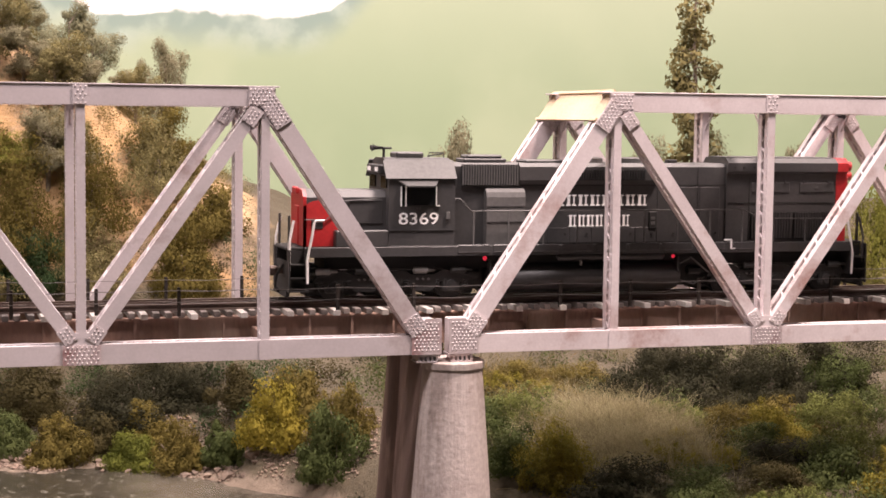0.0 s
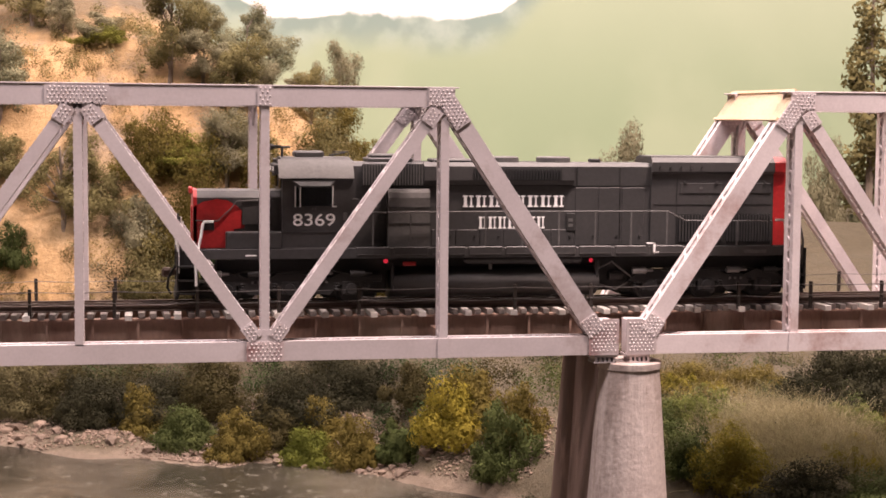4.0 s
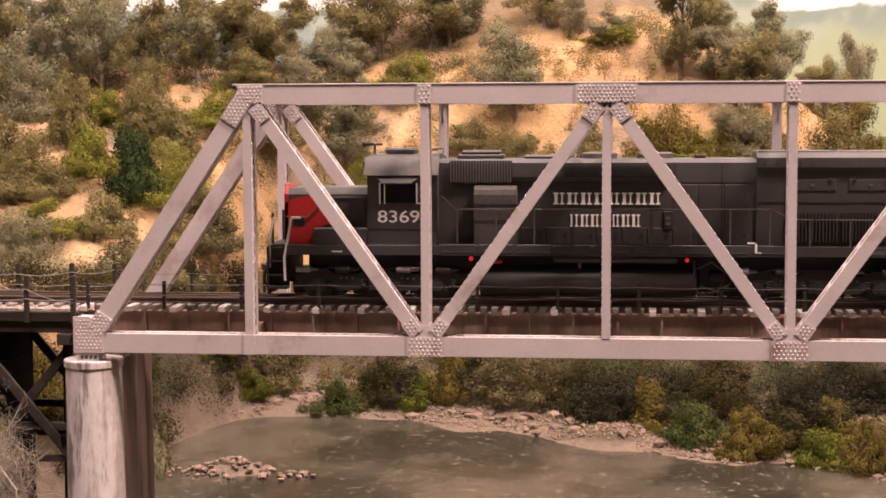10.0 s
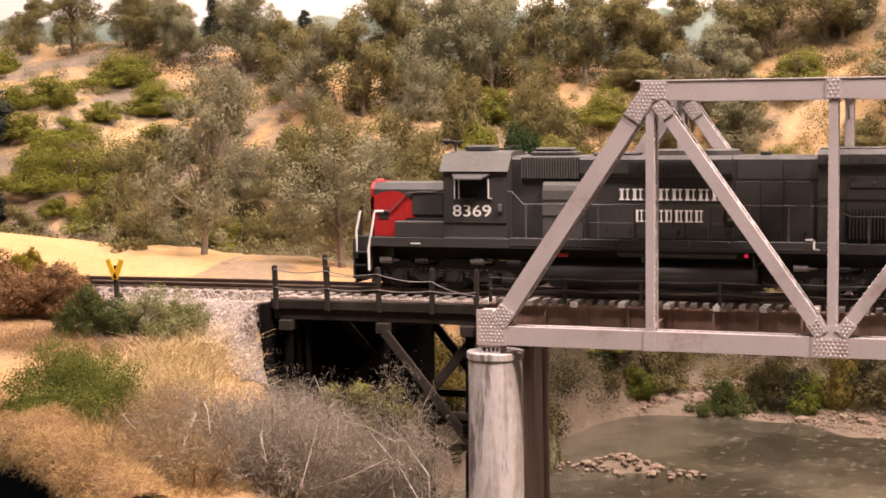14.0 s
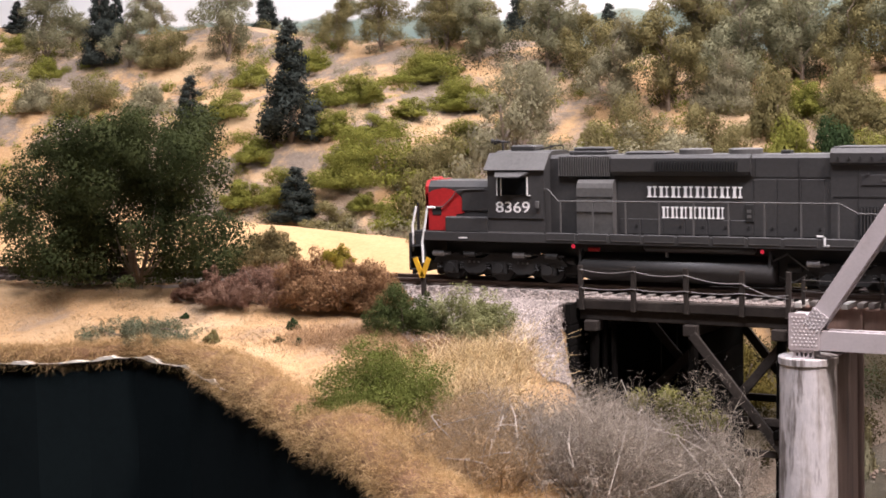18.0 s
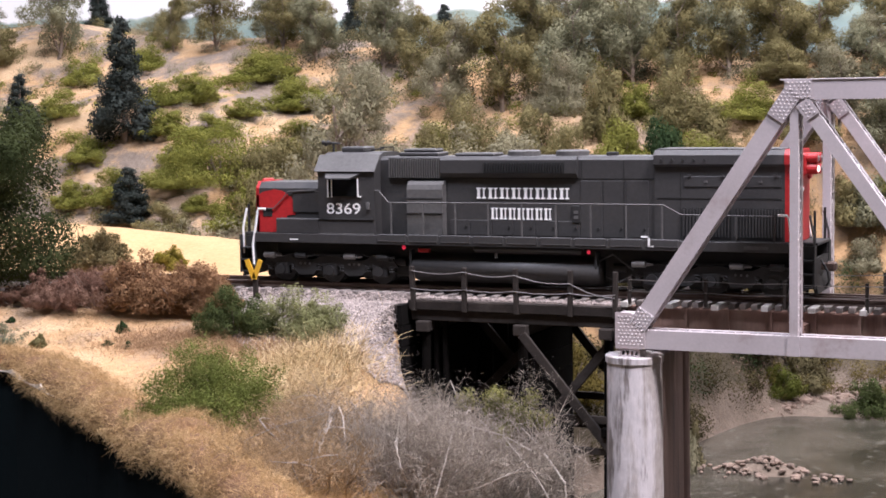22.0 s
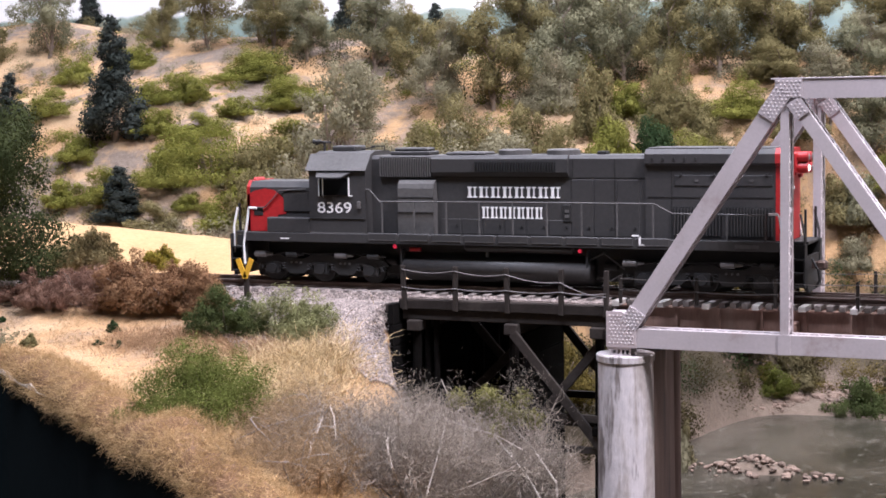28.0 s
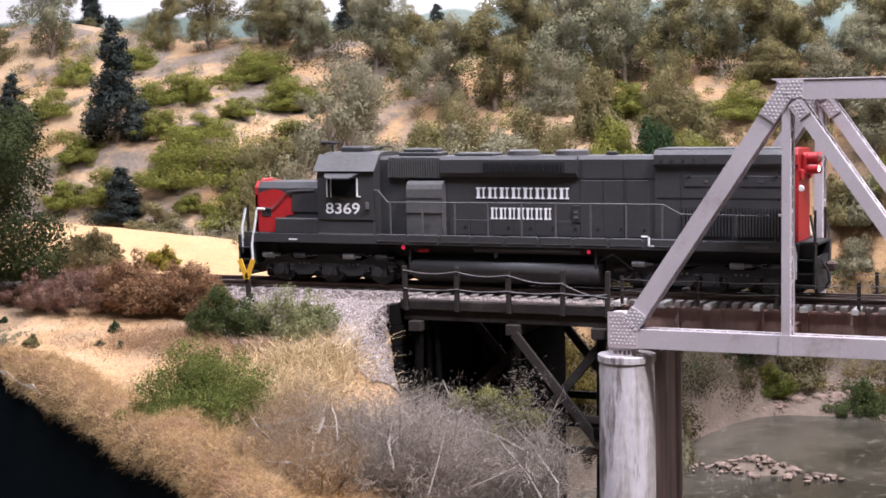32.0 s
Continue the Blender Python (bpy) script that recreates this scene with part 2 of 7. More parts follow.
# ---- shapes, all in centimetres ----
class Shape:
    """Vertices and faces of one mesh."""

    def __init__(self):
        self.v, self.f = [], []

    def add(self, verts, faces):
        k = len(self.v)
        self.v += [tuple(p) for p in verts]
        self.f += [tuple(i + k for i in f) for f in faces]
        return self

    def box(self, x0, x1, y0, y1, z0, z1, c=0.0, m=None):
        """A box with chamfered edges c."""
        if c <= 0:
            v = [(x, y, z) for z in (z0, z1) for y in (y0, y1) for x in (x0, x1)]
            f = [(0, 2, 3, 1), (4, 5, 7, 6), (0, 1, 5, 4), (2, 6, 7, 3), (0, 4, 6, 2), (1, 3, 7, 5)]
        else:
            v, f = [], []
            lim = ((x0, x1), (y0, y1), (z0, z1))
            ids = {}
            for a in range(3):
                for sx in (0, 1):
                    for sy in (0, 1):
                        for sz in (0, 1):
                            s = (sx, sy, sz)
                            p = [lim[k][s[k]] + (0 if k == a else (c if s[k] == 0 else -c)) for k in range(3)]
                            ids[a, s] = len(v)
                            v.append(tuple(p))
            mid = ((x0 + x1) / 2, (y0 + y1) / 2, (z0 + z1) / 2)
            flip = lambda a, s, t: tuple(t if k == a else s[k] for k in range(3))  # noqa: E731
            for a in range(3):
                b, d = (a + 1) % 3, (a + 2) % 3
                for t in (0, 1):
                    s = [0, 0, 0]
                    s[a] = t
                    quad = []
                    for i, j in ((0, 0), (1, 0), (1, 1), (0, 1)):
                        s[b], s[d] = i, j
                        quad.append(ids[a, tuple(s)])
                    f.append(tuple(quad if t else quad[::-1]))
                for i in (0, 1):
                    for j in (0, 1):
                        s = [0, 0, 0]
                        s[b], s[d] = i, j
                        s0, s1 = tuple(flip(a, s, 0)), tuple(flip(a, s, 1))
                        quad = [ids[b, s0], ids[b, s1], ids[d, s1], ids[d, s0]]
                        f.append(tuple(quad if (i ^ j) else quad[::-1]))
            for sx in (0, 1):
                for sy in (0, 1):
                    for sz in (0, 1):
                        tri = [ids[k, (sx, sy, sz)] for k in range(3)]
                        f.append(tuple(tri if (sx + sy + sz) % 2 else tri[::-1]))
        if m is not None:
            v = [tuple(m @ Vector(p)) for p in v]
        return self.add(v, f)

    def beam(self, p, q, wide, deep, c=0.0, ext=0.0):
        """A bar from p to q: wide across in the plane of x and z, deep along y."""
        p, q = Vector(p), Vector(q)
        way = (q - p)
        size = way.length
        x = way.normalized()
        y = Vector((0, 1, 0)) if abs(x.y) < 0.95 else Vector((1, 0, 0))
        z = x.cross(y).normalized()
        y = z.cross(x)
        m = Matrix((x, y, z)).transposed().to_4x4()
        m.translation = p
        return self.box(-ext, size + ext, -deep / 2, deep / 2, -wide / 2, wide / 2, c, m)

    def tube(self, points, r, seg=6, taper=None):
        pts = [Vector(p) for p in points]
        rings = []
        for i, p in enumerate(pts):
            way = (pts[min(i + 1, len(pts) - 1)] - pts[max(i - 1, 0)]).normalized()
            a = way.orthogonal().normalized()
            b = way.cross(a)
            rr = r if taper is None else r + (taper - r) * i / (len(pts) - 1)
            rings.append([p + rr * (math.cos(2 * math.pi * k / seg) * a + math.sin(2 * math.pi * k / seg) * b) for k in range(seg)])
        for i in range(1, len(rings)):  # keep neighbouring rings in step
            best = min(range(seg), key=lambda s: sum((rings[i][(k + s) % seg] - rings[i - 1][k] - pts[i] + pts[i - 1]).length for k in range(seg)))
            rings[i] = rings[i][best:] + rings[i][:best]
        v = [p for ring in rings for p in ring]
        f = [(i * seg + k, i * seg + (k + 1) % seg, (i + 1) * seg + (k + 1) % seg, (i + 1) * seg + k)
             for i in range(len(rings) - 1) for k in range(seg)]
        f += [tuple(range(seg))[::-1], tuple((len(rings) - 1) * seg + k for k in range(seg))]
        return self.add(v, f)

    def lathe(self, profile, centre=(0, 0, 0), axis="z", seg=16):
        """Rings of (radius, height) round an axis."""
        v = []
        for r, h in profile:
            for k in range(seg):
                a, b = r * math.cos(2 * math.pi * k / seg), r * math.sin(2 * math.pi * k / seg)
                p = {"z": (a, b, h), "y": (b, h, a), "x": (h, a, b)}[axis]
                v.append(tuple(p[i] + centre[i] for i in range(3)))
        n = len(profile)
        f = [(i * seg + k, i * seg + (k + 1) % seg, (i + 1) * seg + (k + 1) % seg, (i + 1) * seg + k) for i in range(n - 1) for k in range(seg)]
        f += [tuple(range(seg))[::-1], tuple((n - 1) * seg + k for k in range(seg))]
        return self.add(v, f)

    def prism(self, outline, y0, y1, axis="y"):
        """An outline (x, z) drawn out along y, or (y, z) along x, or (x, y) along z."""
        n = len(outline)
        put = {"y": lambda a, b, d: (a, d, b), "x": lambda a, b, d: (d, a, b), "z": lambda a, b, d: (a, b, d)}[axis]
        v = [put(a, b, y0) for a, b in outline] + [put(a, b, y1) for a, b in outline]
        f = [tuple(range(n)), tuple(range(2 * n - 1, n - 1, -1))]
        f += [(i, n + i, n + (i + 1) % n, (i + 1) % n) for i in range(n)]
        return self.add(v, f)

    def moved(self, m):
        self.v = [tuple(m @ Vector(p)) for p in self.v]
        return self

    def mesh(self, name, mat, smooth=False):
        me = bpy.data.meshes.new(name)
        a = np.array(self.v, float) * CM
        me.from_pydata(a.tolist(), [], self.f)
        bm = bmesh.new()
        bm.from_mesh(me)
        bmesh.ops.recalc_face_normals(bm, faces=bm.faces)
        bm.to_mesh(me)
        bm.free()
        me.materials.append(mat)
        if smooth:
            me.polygons.foreach_set("use_smooth", [True] * len(me.polygons))
        return me


def at(x=0, y=0, z=0, rx=0, ry=0, rz=0):
    return pose(x * CM, y * CM, z * CM, rx, ry, rz)


def part(name, shape, mat, parent, label="", smooth=False, m=None):
    ob = new(name, shape.mesh(name, mat, smooth) if isinstance(shape, Shape) else shape)
    ob.parent = parent
    if m is not None:
        ob.matrix_basis = m
    if label:
        tagged(ob, label)
    return ob


def thing(name, label, category, group="", kind="", m=None):
    ob = new(name)
    ob.empty_display_size = 0.01
    if m is not None:
        ob.matrix_basis = m
    return tagged(ob, label, category, group, kind)


def solid(name, shape, mat, label, category="", group="", kind="", smooth=False, m=None):
    """A thing that is one mesh."""
    ob = new(name, shape.mesh(name, mat, smooth) if isinstance(shape, Shape) else shape)
    if m is not None:
        ob.matrix_basis = m
    return tagged(ob, label, category, group, kind)


def numpy_mesh(name, verts, quads, mat, normals=None):
    """A mesh from arrays: vertices in centimetres, and faces of three or four."""
    me = bpy.data.meshes.new(name)
    me.vertices.add(len(verts))
    me.vertices.foreach_set("co", (np.asarray(verts, np.float32) * CM).ravel())
    quads = np.asarray(quads, np.int32)
    k = quads.shape[1]
    me.loops.add(k * len(quads))
    me.loops.foreach_set("vertex_index", quads.ravel())
    me.polygons.add(len(quads))
    me.polygons.foreach_set("loop_start", np.arange(0, k * len(quads), k, dtype=np.int32))
    me.update(calc_edges=True)
    me.materials.append(mat)
    if normals is not None:
        me.polygons.foreach_set("use_smooth", [True] * len(quads))
        me.normals_split_custom_set_from_vertices(normals.tolist())
    return me


# ---- ground ----
TRACK_Y, RAIL_Z, TIE_Z = 3.4, 1.77, 1.55
WATER_Z = -9.0
FASCIA = [(-80, -11.5), (-45, -10.6), (-30, -8.7), (-28, -7.8), (-26, -7.2), (-23.0, -7.6), (-20.0, -9.3), (-17.2, -11.0), (-14.6, -12.8), (-11.9, -14.9), (-9.8, -16.5), (-7.7, -18.1), (-5.6, -19.9), (2, -26.5), (4, -27), (120, -27)]


def lerp(x, table):
    if x <= table[0][0]:
        return table[0][1]
    for i in range(1, len(table)):
        b, v = table[i]
        if x <= b:
            a, u = table[i - 1]
            return u + (v - u) * (x - a) / (b - a)
    return table[-1][1]


SHORE = [(-40, 31), (-9, 31), (-6, 31.5), (-2, 35), (1.6, 35.8), (6.9, 34), (10.4, 31.6), (15.2, 29.1), (19.8, 26.8), (24, 24.2), (28, 22.4), (32, 20), (36.4, 16), (41, 11), (46, 4), (52, -10), (60, -25)]
SLOPE_FOOT = [(-90, 22), (-40, 24), (-15, 27), (0, 36)]
HILL_FOOT = [(-90, 22), (-40, 26), (-20, 32), (0, 41), (20, 38), (32, 34), (45, 30), (100, 30)]
CREST = [(-100, 15), (-80, 13.5), (-62, 12.4), (-48, 11.6), (-34, 10.2), (-22, 9.6), (-6, 10), (1, 11.8), (10, 13.4), (19, 13.2), (23, 11.5), (28, 9), (34, 6), (40, 2.5), (48, -0.3), (100, -1.0)]


def smooth01(a):
    a = min(1.0, max(0.0, a))
    return a * a * (3 - 2 * a)


def track_y(x):
    """The track's centre line: straight over the bridges, curving on the far left bank."""
    return TRACK_Y - (0.0 if x > -12 else 0.0042 * (x + 12) ** 2)


def ground_z(x, y):
    shore = lerp(x, SHORE)
    n1 = noise.noise((x * 0.06, y * 0.06, 3.1))
    n2 = noise.noise((x * 0.22, y * 0.22, 7.7))
    n3 = noise.noise((x * 0.8, y * 0.8, 1.7))
    # far side: bank, then the hillside
    foot, crest = lerp(x, HILL_FOOT), lerp(x, CREST)
    wet = y - shore + 0.7 * n2
    bank = -9.0 + (max(-2.0, 0.5 * wet) if wet < 0 else 0.12 * min(4.0, wet) + 1.7 * smooth01((wet - 3) / 6.0))
    rise = smooth01((y - foot) / 16.0)
    far = bank + (crest + 6.8) * rise + 2.4 * n1 * rise + 0.8 * n2
    far += (5.0 if x < 22 else 5.0 - 3.5 * smooth01((x - 22) / 16)) * smooth01((y - foot - 13) / 14)
    # left bank: a shelf at track level behind which a tan field lies
    left = 0.45 + 1.2 * smooth01((y - 6) / 14) + 0.5 * n1 + 0.25 * n2
    left += 2.3 * math.exp(-((x + 44) / 15) ** 2 - ((y - 14) / 4.5) ** 2) - 1.6 * smooth01((y - 17) / 5)
    left -= 1.5 * smooth01((-2 - y) / 9.0)
    dist = abs(y - track_y(x))
    left = left + (1.12 - left) * smooth01((6.0 - dist) / 3.0)
    gully = smooth01((x + 10.9 - 0.12 * max(0.0, y - 6)) / (1.5 + 2.2 * max(0.0, -y) + 0.35 * min(8.0, max(0.0, y - 6))))
    hill_left = left + max(0.0, crest - 1.5) * smooth01((y - lerp(x, SLOPE_FOOT)) / 20.0) + 1.5 * n1 * smooth01((y - 24) / 6) + 4.0 * smooth01((y - 42) / 14)
    side = hill_left * (1 - gully) + far * gully
    if x > 34:  # right bank under the second span
        k = smooth01((x - 36 + 0.5 * (y - 10)) / 10.0) * smooth01((y + 24) / 6)
        side = max(side, side * (1 - k) + (-6.5 + 0.06 * y + 1.0 * n1 + 0.4 * n2) * k)
    side = max(side, -10.0 + 1.55 * math.exp(-((x + 0.6) / 3.0) ** 2 - ((y - 20.2) / 1.3) ** 2) + 0.25 * n2)
    return side + 0.12 * n3


def ground_material():
    """Dry sand with brown patches, litter darkened for shade low on the banks, litter under the woods, damp sand by the
    water.
    """
    m = EARTH
    n, l = m.node_tree.nodes, m.node_tree.links
    bsdf = n["Principled BSDF"]
    dry = bsdf.inputs["Base Color"].links[0].from_socket
    tex = n.new("ShaderNodeTexCoord")
    sep = n.new("ShaderNodeSeparateXYZ")
    l.new(tex.outputs["Object"], sep.inputs[0])
    x, y, z = sep.outputs

    def noisy(scale, detail=5, rough=0.65):
        t = n.new("ShaderNodeTexNoise")
        t.inputs["Scale"].default_value, t.inputs["Detail"].default_value, t.inputs["Roughness"].default_value = scale, detail, rough
        l.new(tex.outputs["Object"], t.inputs["Vector"])
        return t.outputs["Fac"]

    def calc(op, a, b):
        t = n.new("ShaderNodeMath")
        t.operation = op
        for socket, v in ((t.inputs[0], a), (t.inputs[1], b)):
            if hasattr(v, "is_linked"):
                l.new(v, socket)
            else:
                socket.default_value = v
        return t.outputs[0]

    def step(v, a, b):
        t = n.new("ShaderNodeMapRange")
        t.inputs[1].default_value, t.inputs[2].default_value = a, b
        l.new(v, t.inputs[0])
        return t.outputs[0]

    def mix(fac, a, b):
        t = n.new("ShaderNodeMix")
        t.data_type = "RGBA"
        l.new(fac, t.inputs[0])
        for socket, v in ((t.inputs[6], a), (t.inputs[7], b)):
            if hasattr(v, "is_linked"):
                l.new(v, socket)
            else:
                socket.default_value = (*v, 1)
        return t.outputs[2]

    speck = noisy(260, 3)
    wave = noisy(11, 6)
    pale = mix(step(noisy(9), 0.5, 0.62), dry, mix(speck, (0.385, 0.26, 0.14), (0.535, 0.385, 0.225)))
    west = step(calc("ADD", x, calc("MULTIPLY", wave, 0.25)), 0.0, -0.2)
    pale = mix(calc("MULTIPLY", calc("MULTIPLY", west, step(y, 0.24, 0.29)), step(noisy(17, 6, 0.7), 0.47, 0.56)), pale, mix(speck, (0.10, 0.08, 0.062), (0.27, 0.21, 0.16)))
    pale = mix(step(noisy(13, 8, 0.75), 0.53, 0.62), pale, mix(speck, (0.16, 0.115, 0.075), (0.36, 0.26, 0.17)))
    # near-black litter colour also stands in for shade below the bridges and shrubs
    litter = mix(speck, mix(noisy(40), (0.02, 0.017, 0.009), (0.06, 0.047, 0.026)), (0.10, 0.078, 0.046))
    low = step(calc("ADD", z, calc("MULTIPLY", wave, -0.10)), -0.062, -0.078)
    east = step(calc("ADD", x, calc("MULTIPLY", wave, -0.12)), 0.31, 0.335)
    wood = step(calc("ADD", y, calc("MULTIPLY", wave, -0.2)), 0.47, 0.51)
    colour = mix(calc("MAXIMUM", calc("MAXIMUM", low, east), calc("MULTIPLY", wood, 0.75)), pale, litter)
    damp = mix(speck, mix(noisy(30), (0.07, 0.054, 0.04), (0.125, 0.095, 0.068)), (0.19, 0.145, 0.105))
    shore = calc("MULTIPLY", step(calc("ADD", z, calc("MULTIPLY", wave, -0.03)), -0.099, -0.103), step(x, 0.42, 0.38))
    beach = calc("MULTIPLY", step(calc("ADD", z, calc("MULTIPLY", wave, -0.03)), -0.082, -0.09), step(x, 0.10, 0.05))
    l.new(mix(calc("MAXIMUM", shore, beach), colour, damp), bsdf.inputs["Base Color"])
    old = bsdf.inputs["Normal"].links[0].from_node
    rough = n.new("ShaderNodeBump")   # rills and crumbled lumps in the sand
    rough.inputs["Strength"].default_value, rough.inputs["Distance"].default_value = 0.9, 0.004
    l.new(noisy(55, 8, 0.7), rough.inputs["Height"])
    l.new(rough.outputs[0], old.inputs["Normal"])


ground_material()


def make_ground():
    xs = np.concatenate([np.arange(-100, -40, 1.6), np.arange(-40, 60, 0.7), np.arange(60, 121, 2.0)])
    ys = np.concatenate([np.arange(-27, 45, 0.7), np.arange(45, 86, 1.3)])
    verts, index = [], -np.ones((len(xs), len(ys)), int)
    for i, x in enumerate(xs):
        edge = lerp(x, FASCIA)
        for j, y in enumerate(ys):
            yy = max(y, edge)
            index[i, j] = len(verts)
            verts.append((x, yy, ground_z(x, yy)))
    quads = [(index[i, j], index[i + 1, j], index[i + 1, j + 1], index[i, j + 1]) for i in range(len(xs) - 1) for j in range(len(ys) - 1)
             if not (ys[j + 1] <= min(lerp(xs[i], FASCIA), lerp(xs[i + 1], FASCIA)))]
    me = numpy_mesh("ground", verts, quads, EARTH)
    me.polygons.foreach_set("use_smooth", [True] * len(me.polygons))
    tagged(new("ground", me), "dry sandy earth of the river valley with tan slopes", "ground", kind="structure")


make_ground()

# ---- water, fascia, backdrop, room ----
WATER = bpy.data.materials.new("murky_green_river_water")
WATER.use_nodes = True


def make_water():
    n, l = WATER.node_tree.nodes, WATER.node_tree.links
    b = n["Principled BSDF"]
    b.inputs["Roughness"].default_value = 0.22
    b.inputs["Specular IOR Level"].default_value = 0.3
    tex = n.new("ShaderNodeTexCoord")
    mp = n.new("ShaderNodeMapping")
    mp.inputs["Scale"].default_value = (1.0, 0.8, 1)
    l.new(tex.outputs["Object"], mp.inputs[0])
    big, small, foam = (n.new("ShaderNodeTexNoise") for _ in range(3))
    for t, s, d in ((big, 16, 7), (small, 120, 6), (foam, 240, 6)):
        t.inputs["Scale"].default_value, t.inputs["Detail"].default_value = s, d
        l.new(mp.outputs[0], t.inputs["Vector"])
    ramp = n.new("ShaderNodeValToRGB")
    ramp.color_ramp.elements[0].position, ramp.color_ramp.elements[0].color = 0.4, (0.024, 0.022, 0.016, 1)
    ramp.color_ramp.elements[1].position, ramp.color_ramp.elements[1].color = 0.62, (0.075, 0.066, 0.050, 1)
    l.new(big.outputs["Fac"], ramp.inputs[0])
    white = n.new("ShaderNodeMapRange")
    white.inputs[1].default_value, white.inputs[2].default_value = 0.585, 0.70
    l.new(foam.outputs["Fac"], white.inputs[0])
    mixer = n.new("ShaderNodeMix")
    mixer.data_type = "RGBA"
    mixer.inputs[7].default_value = (0.12, 0.112, 0.09, 1)
    l.new(white.outputs[0], mixer.inputs[0])
    l.new(ramp.outputs[0], mixer.inputs[6])
    l.new(mixer.outputs[2], b.inputs["Base Color"])
    bump = n.new("ShaderNodeBump")
    bump.inputs["Strength"].default_value, bump.inputs["Distance"].default_value = 0.4, 0.0025
    l.new(small.outputs["Fac"], bump.inputs["Height"])
    l.new(bump.outputs[0], b.inputs["Normal"])
    s = Shape().add([(-14, -27, WATER_Z), (75, -27, WATER_Z), (75, 45, WATER_Z), (-14, 45, WATER_Z)], [(0, 1, 2, 3)])
    tagged(new("water", s.mesh("water", WATER)), "murky green river water with pale ripples", "water", kind="structure")


make_water()


def make_room():
    front = Shape()
    pts = []
    for i in range(len(FASCIA) - 1):
        (xa, ya), (xb, yb) = FASCIA[i], FASCIA[i + 1]
        k = max(2, int(abs(xb - xa) / 1.0))
        pts += [(xa + (xb - xa) * j / k, ya + (yb - ya) * j / k) for j in range(k)]
    pts.append(FASCIA[-1])
    v, f = [], []
    for x, y in pts:
        z = min(ground_z(x, y), -0.4 if x < -10 else 99)
        lip = 0.3
        v += [(x, y - lip, z - 0.15), (x, y - lip, -60), (x, y + 0.25, z - 0.15), (x, y + 0.25, -60)]
    for i in range(len(pts) - 1):
        a, b = 4 * i, 4 * i + 4
        f += [(a, a + 1, b + 1, b), (a + 2, b + 2, b + 3, a + 3), (a, b, b + 2, a + 2)]
    solid("fascia", front.add(v, f), BLACK, "black painted layout fascia below the grassy edge", "fascia", kind="structure")
    rim, v, f = Shape(), [], []
    for x in np.arange(-60, -15, 0.18):   # a thin ragged band
        y, z = lerp(x, FASCIA), ground_z(x, lerp(x, FASCIA)) - 0.16
        tall = 0.3 * max(0.0, noise.noise((x * 0.9, 0, 4)) + 0.35 * noise.noise((x * 4.0, 0, 8)))
        out = 0.5 + 0.06 * noise.noise((x * 3.0, 2, 1))
        v += [(x, y - out, z - 0.5 * tall), (x, y - out + 0.02, z + tall), (x, y - 0.1, z + tall * 0.8), (x, y - 0.1, z - 0.5 * tall)]
    k = len(v) // 4
    f = [(4 * i + j, 4 * i + (j + 1) % 4, 4 * i + 4 + (j + 1) % 4, 4 * i + 4 + j) for i in range(k - 1) for j in range(4)]
    rim.add(v, f)
    solid("trim", rim, PLASTER, "white crumbly plaster rim along the fascia", "trim", kind="structure")
    # unseen room shell; its dark colour cuts bounced fill light
    walls = {"floor": (-160, 190, -260, 90, -101, -100), "ceiling": (-160, 190, -260, 90, 170, 171), "wall_south": (-160, 190, -261, -260, -100, 170),
             "wall_west": (-161, -160, -260, 90, -100, 170), "wall_east": (190, 191, -260, 90, -100, 170)}
    for name, (a, b, c, d, e, g) in walls.items():
        solid(name, Shape().box(a, b, c, d, e, g), WALL, "unseen plain surface closing the layout room, dark against bounced light", name.split("_")[0], kind="structure")


make_room()

BACKDROP_Y = 84.0
PAINTED = bpy.data.materials.new("painted_backdrop")
PAINTED.use_nodes = True


